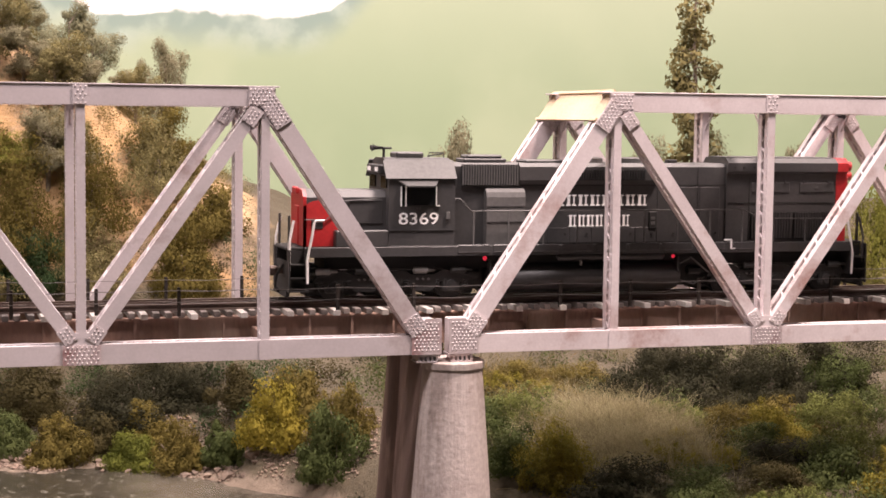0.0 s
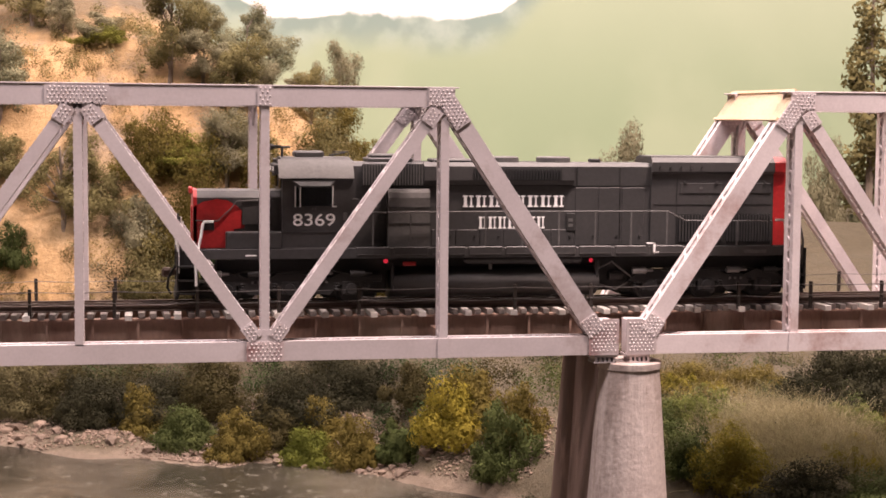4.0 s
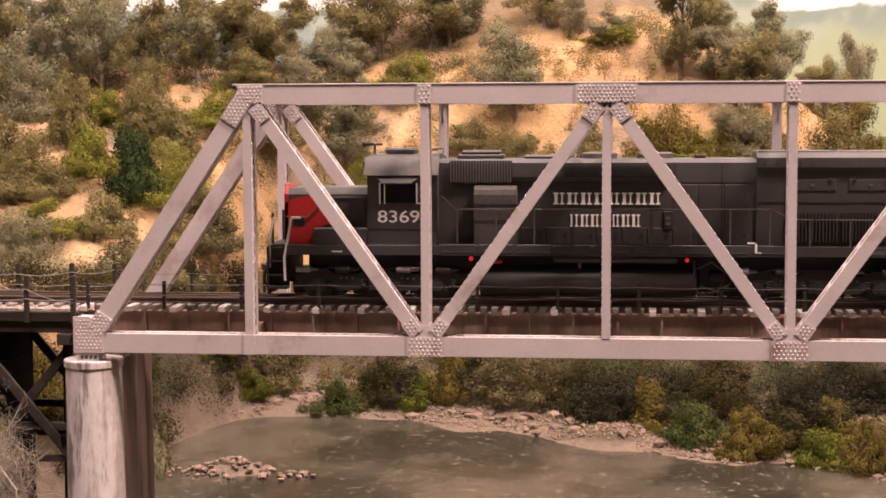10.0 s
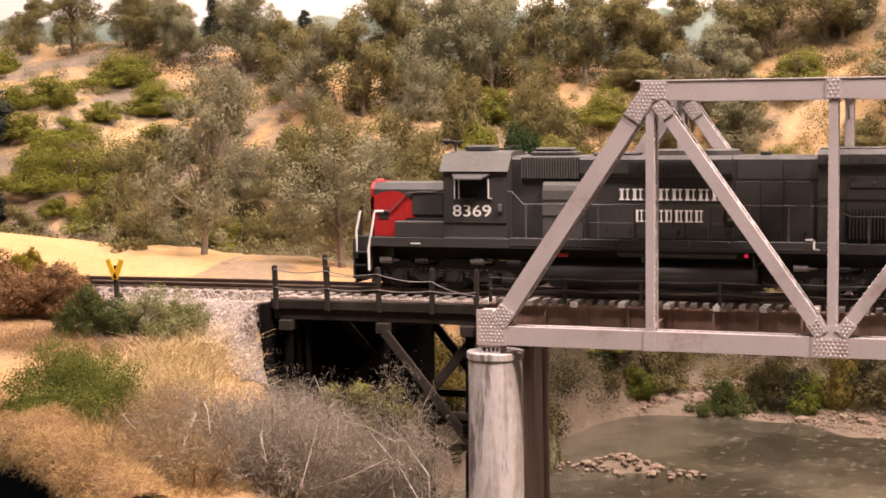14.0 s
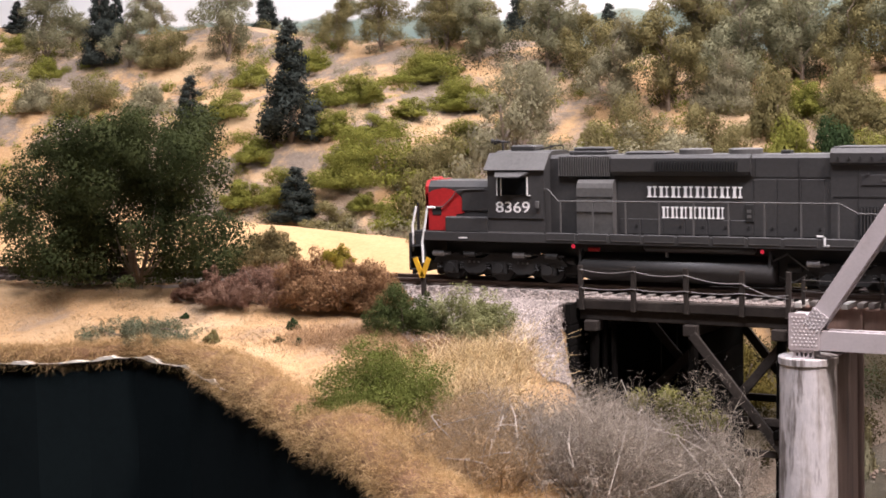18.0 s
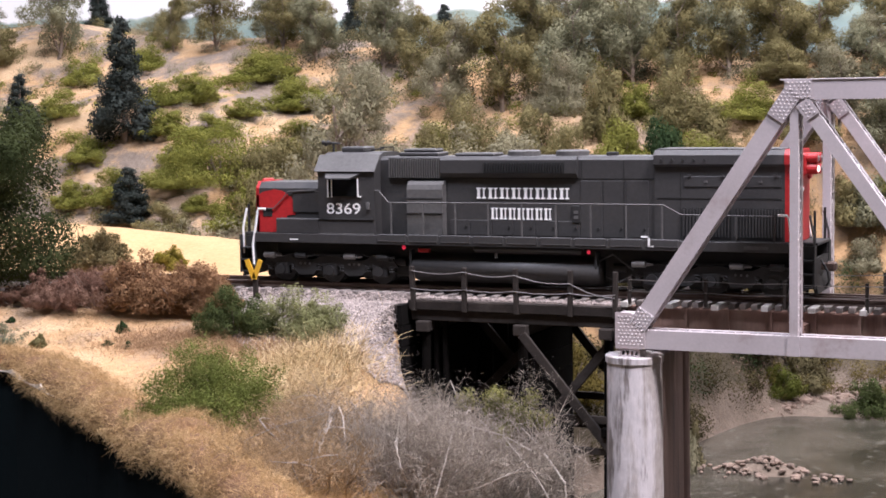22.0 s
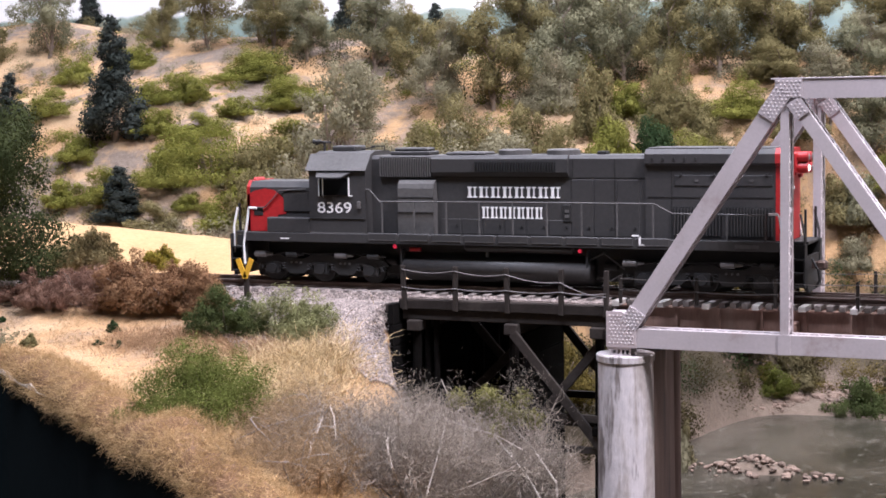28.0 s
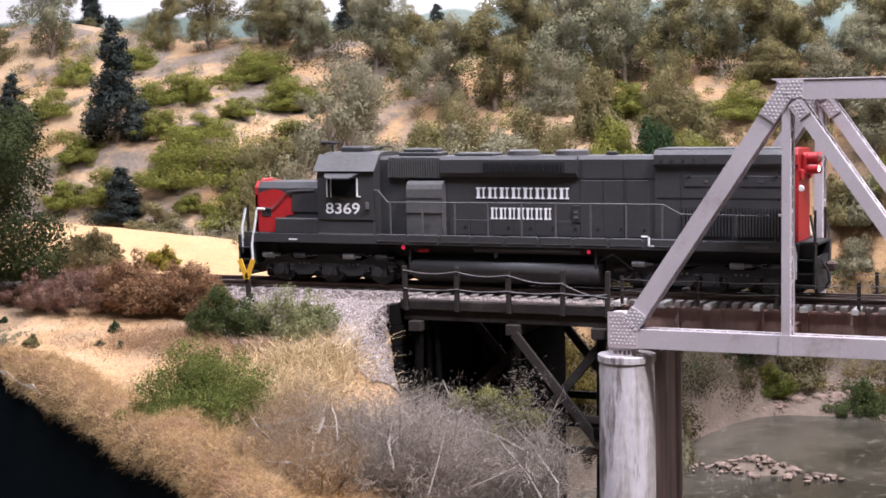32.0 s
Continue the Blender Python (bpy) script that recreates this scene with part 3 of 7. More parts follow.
def make_backdrop():
    """A hand-painted board: pale sky over hazy green hills, with a blue-green tree line farther left."""
    n, l = PAINTED.node_tree.nodes, PAINTED.node_tree.links
    b = n["Principled BSDF"]
    b.inputs["Roughness"].default_value = 0.85
    tex = n.new("ShaderNodeTexCoord")
    sep = n.new("ShaderNodeSeparateXYZ")
    l.new(tex.outputs["Object"], sep.inputs[0])

    def noisy(scale, detail=5):
        t = n.new("ShaderNodeTexNoise")
        t.inputs["Scale"].default_value, t.inputs["Detail"].default_value = scale, detail
        l.new(tex.outputs["Object"], t.inputs["Vector"])
        return t.outputs["Fac"]

    def math_(op, a, c):
        t = n.new("ShaderNodeMath")
        t.operation = op
        for s, v in ((t.inputs[0], a), (t.inputs[1], c)):
            if hasattr(v, "is_linked"):
                l.new(v, s)
            else:
                s.default_value = v
        return t.outputs[0]

    def mix(fac, a, c):
        t = n.new("ShaderNodeMix")
        t.data_type = "RGBA"
        l.new(fac, t.inputs[0])
        for s, v in ((t.inputs[6], a), (t.inputs[7], c)):
            if hasattr(v, "is_linked"):
                l.new(v, s)
            else:
                s.default_value = (*v, 1)
        return t.outputs[2]

    def step(v, a, c):
        t = n.new("ShaderNodeMapRange")
        t.interpolation_type = "SMOOTHSTEP"
        t.inputs[1].default_value, t.inputs[2].default_value = a, c
        l.new(v, t.inputs[0])
        return t.outputs[0]

    x, z = sep.outputs[0], sep.outputs[2]
    # skyline height over x, in metres
    curve = n.new("ShaderNodeFloatCurve")
    pts = [(0.0, 0.305), (0.24, 0.303), (0.3, 0.291), (0.36, 0.297), (0.43, 0.293), (0.49, 0.302), (0.525, 0.312), (0.541, 0.308), (0.549, 0.281), (0.566, 0.291), (0.59, 0.284), (0.606, 0.30), (0.611, 0.33), (0.63, 0.42), (0.7, 0.6), (1.0, 0.8)]
    c = curve.mapping.curves[0]
    c.points[0].location, c.points[1].location = pts[0], pts[-1]
    for p in pts[1:-1]:
        c.points.new(*p)
    curve.mapping.update()
    l.new(math_("DIVIDE", math_("ADD", x, 1.6), 3.5), curve.inputs["Value"])
    line = math_("ADD", math_("MULTIPLY", curve.outputs[0], 0.6), math_("MULTIPLY", math_("SUBTRACT", noisy(30, 6), 0.5), 0.022))
    above = math_("SUBTRACT", z, line)
    hazy = mix(step(noisy(5, 4), 0.38, 0.62), (0.27, 0.35, 0.215), (0.34, 0.41, 0.265))
    hazy = mix(step(z, 0.05, 0.28), hazy, (0.37, 0.43, 0.30))
    far = mix(step(x, 0.0, 0.35), (0.27, 0.36, 0.35), hazy)
    near_line = step(above, -0.035, -0.002)
    far = mix(near_line, far, mix(step(noisy(26, 6), 0.4, 0.6), (0.22, 0.30, 0.26), (0.34, 0.42, 0.36)))
    sky = mix(step(noisy(4, 3), 0.35, 0.65), (0.86, 0.87, 0.86), (0.95, 0.94, 0.92))
    l.new(mix(step(above, 0.0, 0.004), far, sky), b.inputs["Base Color"])
    s = Shape().box(-160, 190, BACKDROP_Y, BACKDROP_Y + 1, -30, 170)
    tagged(new("backdrop", s.mesh("backdrop", PAINTED)), "hand-painted backdrop of hazy green hills and pale sky", "backdrop", kind="structure")


make_backdrop()

# ---- bridges ----
NODES = [-0.92, 5.18, 11.65, 18.12, 24.59, 31.06, 37.16]
LOW, HIGH = 0.34, 9.42     # heights of the chords' centre lines
FAR = 5.9                  # distance between the trusses
DEPTH = 0.85               # members' depth across the bridge


def plate_with_rivets(outline, front, rows, parent, mat, name="gusset_plate"):
    """A thin gusset on the outer face with rows of rivet heads."""
    g = part(name, Shape().prism(outline, front - 0.05, front), mat, parent)
    r = Shape()
    for (x, z) in rows:
        k, g0 = 0.03, front - 0.05
        r.add([(x - k, g0, z - k), (x + k, g0, z - k), (x + k, g0, z + k), (x - k, g0, z + k), (x - 0.5 * k, g0 - 0.028, z - 0.5 * k), (x + 0.5 * k, g0 - 0.028, z - 0.5 * k),
               (x + 0.5 * k, g0 - 0.028, z + 0.5 * k), (x - 0.5 * k, g0 - 0.028, z + 0.5 * k)],
              [(4, 5, 6, 7), (0, 1, 5, 4), (1, 2, 6, 5), (2, 3, 7, 6), (3, 0, 4, 7)])
    tagged(part("riveting", r, RIVETS, g), kind="stuff")
    return g


def inside(x, z, poly):
    c, j = False, len(poly) - 1
    for i in range(len(poly)):
        (xa, za), (xb, zb) = poly[i], poly[j]
        if (za > z) != (zb > z) and x < (xb - xa) * (z - za) / (zb - za) + xa:
            c = not c
        j = i
    return c


def rivet_grid(poly, step, angle=0.0, margin=0.1):
    cx, cz = sum(p[0] for p in poly) / len(poly), sum(p[1] for p in poly) / len(poly)
    ca, sa = math.cos(angle), math.sin(angle)
    shrunk = [(cx + (x - cx) * (1 - margin), cz + (z - cz) * (1 - margin)) for x, z in poly]
    out = []
    for i in range(-12, 13):
        for j in range(-12, 13):
            u, w = (i + 0.5 * (j % 2)) * step, j * step * 0.85
            x, z = cx + u * ca - w * sa, cz + u * sa + w * ca
            if inside(x, z, shrunk):
                out.append((x, z))
    return out


def strip(p, q, half, a, b):
    """The outline of a band of that half width along the line from p to q, between the distances a and b."""
    (px, pz), (qx, qz) = p, q
    d = math.hypot(qx - px, qz - pz)
    ux, uz = (qx - px) / d, (qz - pz) / d
    return [(px + ux * a - uz * half, pz + uz * a + ux * half), (px + ux * b - uz * half, pz + uz * b + ux * half),
            (px + ux * b + uz * half, pz + uz * b - ux * half), (px + ux * a + uz * half, pz + uz * a - ux * half)]


def channel(p, q, width, y, side, depth=0.3):
    """A rolled channel from p to q: its web faces out (side -1: towards smaller y), its flanges turn in."""
    (px, pz), (qx, qz) = p, q
    d = math.hypot(qx - px, qz - pz)
    ux, uz = (qx - px) / d, (qz - pz) / d
    h, t = width / 2, 0.07
    out = y + side * DEPTH / 2
    prof = [(-h, 0), (h, 0), (h, depth), (h - t, depth), (h - t, t), (-h + t, t), (-h + t, depth), (-h, depth)]
    v = [(x - uz * w, out - side * e, z + ux * w) for x, z in ((px, pz), (qx, qz)) for w, e in prof]
    n = len(prof)
    f = [(k, (k + 1) % n, n + (k + 1) % n, n + k) for k in range(n)] + [tuple(range(n)), tuple(range(2 * n - 1, n - 1, -1))]
    return Shape().add(v, f)


def member(p, q, width, y, mat, parent, name, lacing=True, trim=(0, 0)):
    """A built-up box member: two channels back to back with lacing bars between their flanges."""
    (px, pz), (qx, qz) = p, q
    d = math.hypot(qx - px, qz - pz)
    ux, uz = (qx - px) / d, (qz - pz) / d
    a, b = trim
    p2, q2 = (px + ux * a, pz + uz * a), (qx - ux * b, qz - uz * b)
    ob = part(name, channel(p2, q2, width, y, -1), mat, parent)
    part("inner_channel", channel(p2, q2, width, y, 1), mat, ob)
    if lacing:
        lace = Shape()
        n = max(2, int((d - a - b) / 0.42))
        for e in (-1, 1):
            ox, oz = -uz * e * (width / 2 - 0.03), ux * e * (width / 2 - 0.03)
            for i in range(n):
                t0, t1 = i / n, (i + 1) / n
                s0 = 1 if i % 2 else -1
                yy = DEPTH / 2 - 0.06
                P = [p2[0] + (q2[0] - p2[0]) * t0 + ox, y + s0 * yy, p2[1] + (q2[1] - p2[1]) * t0 + oz]
                Q = [p2[0] + (q2[0] - p2[0]) * t1 + ox, y - s0 * yy, p2[1] + (q2[1] - p2[1]) * t1 + oz]
                lace.tube([P, Q], 0.04, 4)
        tagged(part("lacing", lace, mat, ob), kind="stuff")
    # rivet heads along the flanges, standing out from both edges
    heads = Shape()
    step, k = 0.27, 0.032
    for e in (-1, 1):
        ox, oz = -uz * e, ux * e
        for i in range(1, int((d - a - b) / step)):
            x, z = p2[0] + ux * i * step + ox * width / 2, p2[1] + uz * i * step + oz * width / 2
            f0 = y - DEPTH / 2 + 0.09
            heads.add([(x - ux * k, f0, z - uz * k), (x, f0 - k, z), (x + ux * k, f0, z + uz * k), (x, f0 + k, z), (x + ox * 0.035, f0, z + oz * 0.035)], [(0, 1, 4), (1, 2, 4), (2, 3, 4), (3, 0, 4)])
    tagged(part("rivet_line", heads, RIVETS, ob), kind="stuff")
    return ob


def truss_bridge(name, label, shift, mat, portal):
    """A through truss of six panels; x counts from the left bearing's place in NODES plus shift."""
    t = thing(name, label, "bridge", "truss bridges", m=at(shift, 0, 0))
    X = NODES
    for y in (DEPTH / 2, FAR + DEPTH / 2):
        tr = t
        low = lambda i: (X[i], LOW)     # noqa: E731
        high = lambda i: (X[i], HIGH)   # noqa: E731
        member((X[0] - 0.1, LOW), (X[6] + 0.1, LOW), 0.7, y, mat, tr, "bottom_chord")
        member((X[1] - 0.35, HIGH), (X[5] + 0.35, HIGH), 0.68, y, mat, tr, "top_chord", True)
        part("cover_plate", Shape().box(X[1] - 0.5, X[5] + 0.5, y - DEPTH / 2 - 0.03, y + DEPTH / 2 + 0.03, HIGH + 0.34, HIGH + 0.39, 0.01), mat, tr)
        member(low(0), high(1), 0.63, y, mat, tr, "end_post", True, (0.1, 0.1))
        member(low(6), high(5), 0.63, y, mat, tr, "end_post", True, (0.1, 0.1))
        for a, b in ((1, 2), (3, 2), (3, 4), (5, 4)):
            member(high(a), low(b), 0.45, y, mat, tr, "diagonal", True, (0.3, 0.3))
        for i in range(1, 6):
            member((X[i], LOW + 0.3), (X[i], HIGH - 0.3), 0.30, y, mat, tr, "post", True)
        for face in (y - DEPTH / 2,):
            # lower nodes
            for i in (2, 4):
                poly = [(X[i] - 0.66, LOW - 0.36), (X[i] + 0.66, LOW - 0.36), (X[i] + 0.66, LOW + 0.34), (X[i] - 0.66, LOW + 0.34)]
                plate_with_rivets(poly, face, rivet_grid(poly, 0.16), tr, STAINED)
                for j in (i - 1, i + 1):
                    band = strip(low(i), high(j), 0.26, 0.55, 1.15)
                    plate_with_rivets(band, face, rivet_grid(band, 0.15, math.atan2(HIGH - LOW, X[j] - X[i])), tr, mat)
                part("gusset_web", Shape().prism([(X[i] - 0.62, LOW + 0.2), (X[i] + 0.62, LOW + 0.2), (X[i] + 0.3, LOW + 0.78), (X[i] - 0.3, LOW + 0.78)], face - 0.02, face + 0.1), mat, tr)
            for i in (1, 3, 5):
                poly = [(X[i] - 0.22, LOW - 0.36), (X[i] + 0.22, LOW - 0.36), (X[i] + 0.22, LOW + 0.36), (X[i] - 0.22, LOW + 0.36)]
                if i != 3:
                    part("splice_plate", Shape().prism(poly, face - 0.04, face), mat, tr)
            # upper nodes
            for i in (2, 4):
                poly = [(X[i] - 0.26, HIGH - 0.34), (X[i] + 0.26, HIGH - 0.34), (X[i] + 0.26, HIGH + 0.33), (X[i] - 0.26, HIGH + 0.33)]
                plate_with_rivets(poly, face, rivet_grid(poly, 0.17), tr, mat, "splice_plate")
            poly = [(X[3] - 1.1, HIGH - 0.33), (X[3] + 1.08, HIGH - 0.33), (X[3] + 1.08, HIGH + 0.31), (X[3] - 1.1, HIGH + 0.31)]
            plate_with_rivets(poly, face, rivet_grid(poly, 0.15), tr, mat)
            part("gusset_web", Shape().prism([(X[3] - 0.75, HIGH - 0.3), (X[3] + 0.75, HIGH - 0.3), (X[3] + 0.45, HIGH - 0.8), (X[3] - 0.45, HIGH - 0.8)], face + 0.02, face + 0.1), mat, tr)
            for i, ends in ((3, (2, 4)), (1, (2,)), (5, (4,))):
                for j in ends:
                    band = strip(high(i), low(j), 0.27, 0.5, 1.15)
                    plate_with_rivets(band, face, rivet_grid(band, 0.15, math.atan2(LOW - HIGH, X[j] - X[i])), tr, mat)
            for i, j, s in ((1, 0, 1), (5, 6, -1)):
                poly = [(X[i] - 0.36 * s, HIGH + 0.34), (X[i] + 0.62 * s, HIGH + 0.34), (X[i] + 0.62 * s, HIGH - 0.32), (X[i] + 0.1 * s, HIGH - 0.32)]
                plate_with_rivets(poly, face, rivet_grid(poly, 0.15), tr, mat)
                band = strip(high(i), low(j), 0.33, -0.05, 1.2)
                plate_with_rivets(band, face - 0.004, rivet_grid(band, 0.15, math.atan2(LOW - HIGH, X[j] - X[i])), tr, mat)
                part("gusset_web", Shape().prism([(X[i] - 0.35, HIGH - 0.3), (X[i] + 0.35, HIGH - 0.3), (X[i] + 0.5, HIGH - 0.85), (X[i] - 0.5, HIGH - 0.85)], face + 0.02, face + 0.1), mat, tr)
            # bearings
            for i, j, s in ((0, 1, 1), (6, 5, -1)):
                x = X[i]
                poly = [(x - 0.52 * s, LOW - 0.36), (x + 0.62 * s, LOW - 0.36), (x + 0.62 * s, LOW + 0.36), (x + 0.1 * s, LOW + 0.98), (x - 0.52 * s, LOW + 0.98)]
                plate_with_rivets(poly, face, rivet_grid(poly, 0.15), tr, STAINED)
                band = strip(low(i), high(j), 0.35, 0.55, 1.25)
                plate_with_rivets(band, face - 0.004, rivet_grid(band, 0.15, math.atan2(HIGH - LOW, X[j] - X[i])), tr, mat)
                shoe = part("bearing_shoe", Shape().box(x - 0.5 * s if s > 0 else x - 0.4, x + 0.4 if s > 0 else x + 0.5, y - 0.42, y + 0.42, -0.12, -0.02, 0.01), mat, tr)
                for k in range(5):
                    part("roller", Shape().box(x - 0.36 + 0.17 * k, x - 0.28 + 0.17 * k, y - 0.4, y + 0.4, -0.28, -0.12), mat, shoe)
                part("bed_plate", Shape().box(x - 0.42, x + 0.42, y - 0.4, y + 0.4, -0.34, -0.28, 0.01), mat, shoe)
                part("end_block", Shape().box(x - 0.46, x + 0.3, y - DEPTH / 2 + 0.03, y + DEPTH / 2 - 0.03, LOW - 0.34, LOW + 0.94, 0.02), mat, tr)
    # cross bracing between the trusses
    ya, yb = DEPTH, FAR
    for i in range(1, 6):
        part("top_strut", Shape().box(X[i] - 0.16, X[i] + 0.16, ya - 0.05, yb + 0.05, HIGH - 0.1, HIGH + 0.2, 0.01), mat, t)
        part("floor_beam", Shape().box(X[i] - 0.15, X[i] + 0.15, ya - 0.05, yb + 0.05, 0.0, 0.95, 0.01), RUST, t)
        for y, s in ((ya, 1), (yb, -1)):
            part("knee_brace", Shape().tube([(X[i], y - 0.1 * s, HIGH - 1.15), (X[i], y + 0.75 * s, HIGH - 0.15)], 0.05, 5), mat, t)
    for i in range(1, 5):
        for a, b in ((ya, yb), (yb, ya)):
            part("top_lateral", Shape().tube([(X[i], a, HIGH + 0.1), (X[i + 1], b, HIGH + 0.1)], 0.07, 5), mat, t)
    if portal:
        for i, j in ((1, 0), (5, 6)):
            s = Shape()
            (hx, hz), (lx, lz) = (X[i], HIGH), (X[j], LOW)
            d = math.hypot(hx - lx, hz - lz)
            ux, uz = (lx - hx) / d, (lz - hz) / d
            nx, nz = (uz, -ux) if i == 1 else (-uz, ux)
            for a, b, o, w in ((-0.25, 1.05, 0.34, 0.06), (-0.3, -0.18, 0.42, 0.1), (0.98, 1.1, 0.42, 0.1)):
                quad = [(hx + ux * a + nx * o, hz + uz * a + nz * o), (hx + ux * b + nx * o, hz + uz * b + nz * o),
                        (hx + ux * b + nx * (o - w), hz + uz * b + nz * (o - w)), (hx + ux * a + nx * (o - w), hz + uz * a + nz * (o - w))]
                s.prism(quad, 0.02, FAR + DEPTH - 0.02)
            part("portal_plate", s, PORTAL, t, "rust-streaked portal plate")
    return t


def deck(shift):
    """Plate girders, ties, rails and walkway fence over one span."""
    x0, x1 = NODES[0] - 0.7 + shift, NODES[6] + 0.75 + shift
    g = thing("deck_girder", "rust-brown plate girder carrying the bridge deck", "girder", "deck girders")
    for y in (2.05, 4.75):
        web = part("web_plate", Shape().box(x0, x1, y - 0.05, y + 0.05, 0.12, 1.31), RUST, g)
        part("flange", Shape().box(x0, x1, y - 0.22, y + 0.22, 1.28, 1.345), RUST, web)
        ribs = np.arange(x0 + 0.7, x1, 1.62)
        for x in ribs:
            part("stiffener", Shape().box(x - 0.05, x + 0.05, y - 0.17, y + 0.17, 0.14, 1.28), RUST, web)


truss_bridge("truss_bridge", "silver-grey riveted steel through truss railway bridge", 0.0, STEEL, False)
truss_bridge("truss_bridge", "rust-streaked riveted steel truss railway bridge with portal plates, coloured paler as strongly lit", 39.42, STEEL_R, True)
deck(0.0)
deck(39.42)


def make_ties():
    me = Shape().box(-0.12, 0.12, -1.62, 1.62, -0.2, 0.0, 0.015).mesh("tie", TIE)
    long = Shape().box(-0.13, 0.13, -2.1, 2.1, -0.2, 0.0, 0.015).mesh("tie", TIE_PALE)
    holder = thing("track", "open-deck railway track of dark ties and brown rails", "track", kind="structure")
    rnd = random.Random(11)
    x, k = -1.55, 0
    while x < 92:
        big = k % 4 == 0
        ob = part("tie", long if big else me, None, holder, m=at(x, TRACK_Y + rnd.uniform(-0.05, 0.05), TIE_Z + rnd.uniform(-0.015, 0.01), 0, 0, rnd.uniform(-1.2, 1.2)))
        x += 0.445
        k += 1
    # ties in the ballast of the left bank
    x = -2.1
    while x > -95:
        slope = 0.0 if x > -12 else -0.0084 * (x + 12)
        part("tie", me, None, holder, m=at(x, track_y(x), TIE_Z - 0.02, 0, 0, math.degrees(math.atan(slope))))
        x -= 0.62
    for side in (-1, 1):
        pts = [(x, track_y(x) + side * 0.86) for x in np.arange(-96, 93, 1.5)]
        s = Shape()
        prof = [(-0.14, 0), (0.14, 0), (0.14, 0.03), (0.03, 0.06), (0.03, 0.15), (0.075, 0.17), (0.075, 0.22), (-0.075, 0.22), (-0.075, 0.17), (-0.03, 0.15), (-0.03, 0.06), (-0.14, 0.03)]
        v = [(x, y + a, TIE_Z + b) for x, y in pts for a, b in prof]
        n = len(prof)
        f = [(i * n + k, i * n + (k + 1) % n, (i + 1) * n + (k + 1) % n, (i + 1) * n + k) for i in range(len(pts) - 1) for k in range(n)]
        part("rail", s.add(v, f), RAIL, holder)
        g = Shape().add([(x, y - side * 0.32 + a, z) for x, y in pts[60:] for a, z in ((-0.05, TIE_Z), (0.05, TIE_Z), (0.05, TIE_Z + 0.17), (-0.05, TIE_Z + 0.17))],
                        [(i * 4 + k, i * 4 + (k + 1) % 4, i * 4 + 4 + (k + 1) % 4, i * 4 + 4 + k) for i in range(len(pts[60:]) - 1) for k in range(4)])
        part("guard_rail", g, RAIL, holder)


make_ties()


def bridge_fence(y):
    f = thing("walkway_fence", "thin dark post-and-wire walkway fence along the bridge ties", "fence", "bridge fences")
    xs = np.arange(-1.35, 92, 2.95)
    post = Shape().box(-0.06, 0.06, -0.06, 0.06, 0, 1.05, 0.01).mesh("post", TIMBER)
    for x in xs:
        part("post", post, None, f, m=at(x, y, TIE_Z - 0.1))
    for h in (0.52, 0.95):
        pts = []
        for i, x in enumerate(xs):
            pts += [(x, y - 0.07, TIE_Z - 0.1 + h), (x + 1.5, y - 0.07, TIE_Z - 0.1 + h - 0.05)]
        part("wire", Shape().tube(pts, 0.016, 4), WIRE, f)


bridge_fence(1.45)
bridge_fence(5.4)


def pier(name, label, x, half, flare, back, mat):
    """Twin round shafts joined by a web wall; flare widens the foot, back is the far shaft's size."""
    p = thing(name, label, "pier", "bridge piers", m=at(x, 0, 0))
    for y, r in ((0.75, half), (6.1, back)):
        prof = [(r * (1 + 2.1 * flare), -12), (r * (1 + flare), -6.0), (r * 1.0, -0.62), (r * 1.05, -0.60), (r * 1.055, -0.38), (r * 1.03, -0.345), (r * 0.96, -0.34)]
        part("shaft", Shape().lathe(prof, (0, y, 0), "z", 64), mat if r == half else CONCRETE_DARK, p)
    foot, top = (1 + 2.1 * flare) * 0.8, 0.72
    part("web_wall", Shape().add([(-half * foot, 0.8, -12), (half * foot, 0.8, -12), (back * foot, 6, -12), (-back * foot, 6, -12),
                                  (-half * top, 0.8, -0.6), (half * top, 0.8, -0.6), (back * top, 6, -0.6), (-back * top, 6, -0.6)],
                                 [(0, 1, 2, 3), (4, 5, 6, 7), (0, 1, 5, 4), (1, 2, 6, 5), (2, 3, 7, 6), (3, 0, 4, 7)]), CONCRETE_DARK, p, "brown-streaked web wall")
    return p


pier("bridge_pier", "tapered stained concrete pier under the bridge bearings", 38.35, 1.14, 0.34, 1.1, CONCRETE_R)
pier("bridge_pier", "water-stained pale concrete pier at the end of the span", -0.95, 1.04, 0.03, 0.6, CONCRETE)

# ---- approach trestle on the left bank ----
# near-black colour carries the deep shade inside the trestle
BOARD = material("shade_black_boards", (0.006, 0.0055, 0.005), (0.012, 0.011, 0.010), 50, 0.9, shine=0.05)

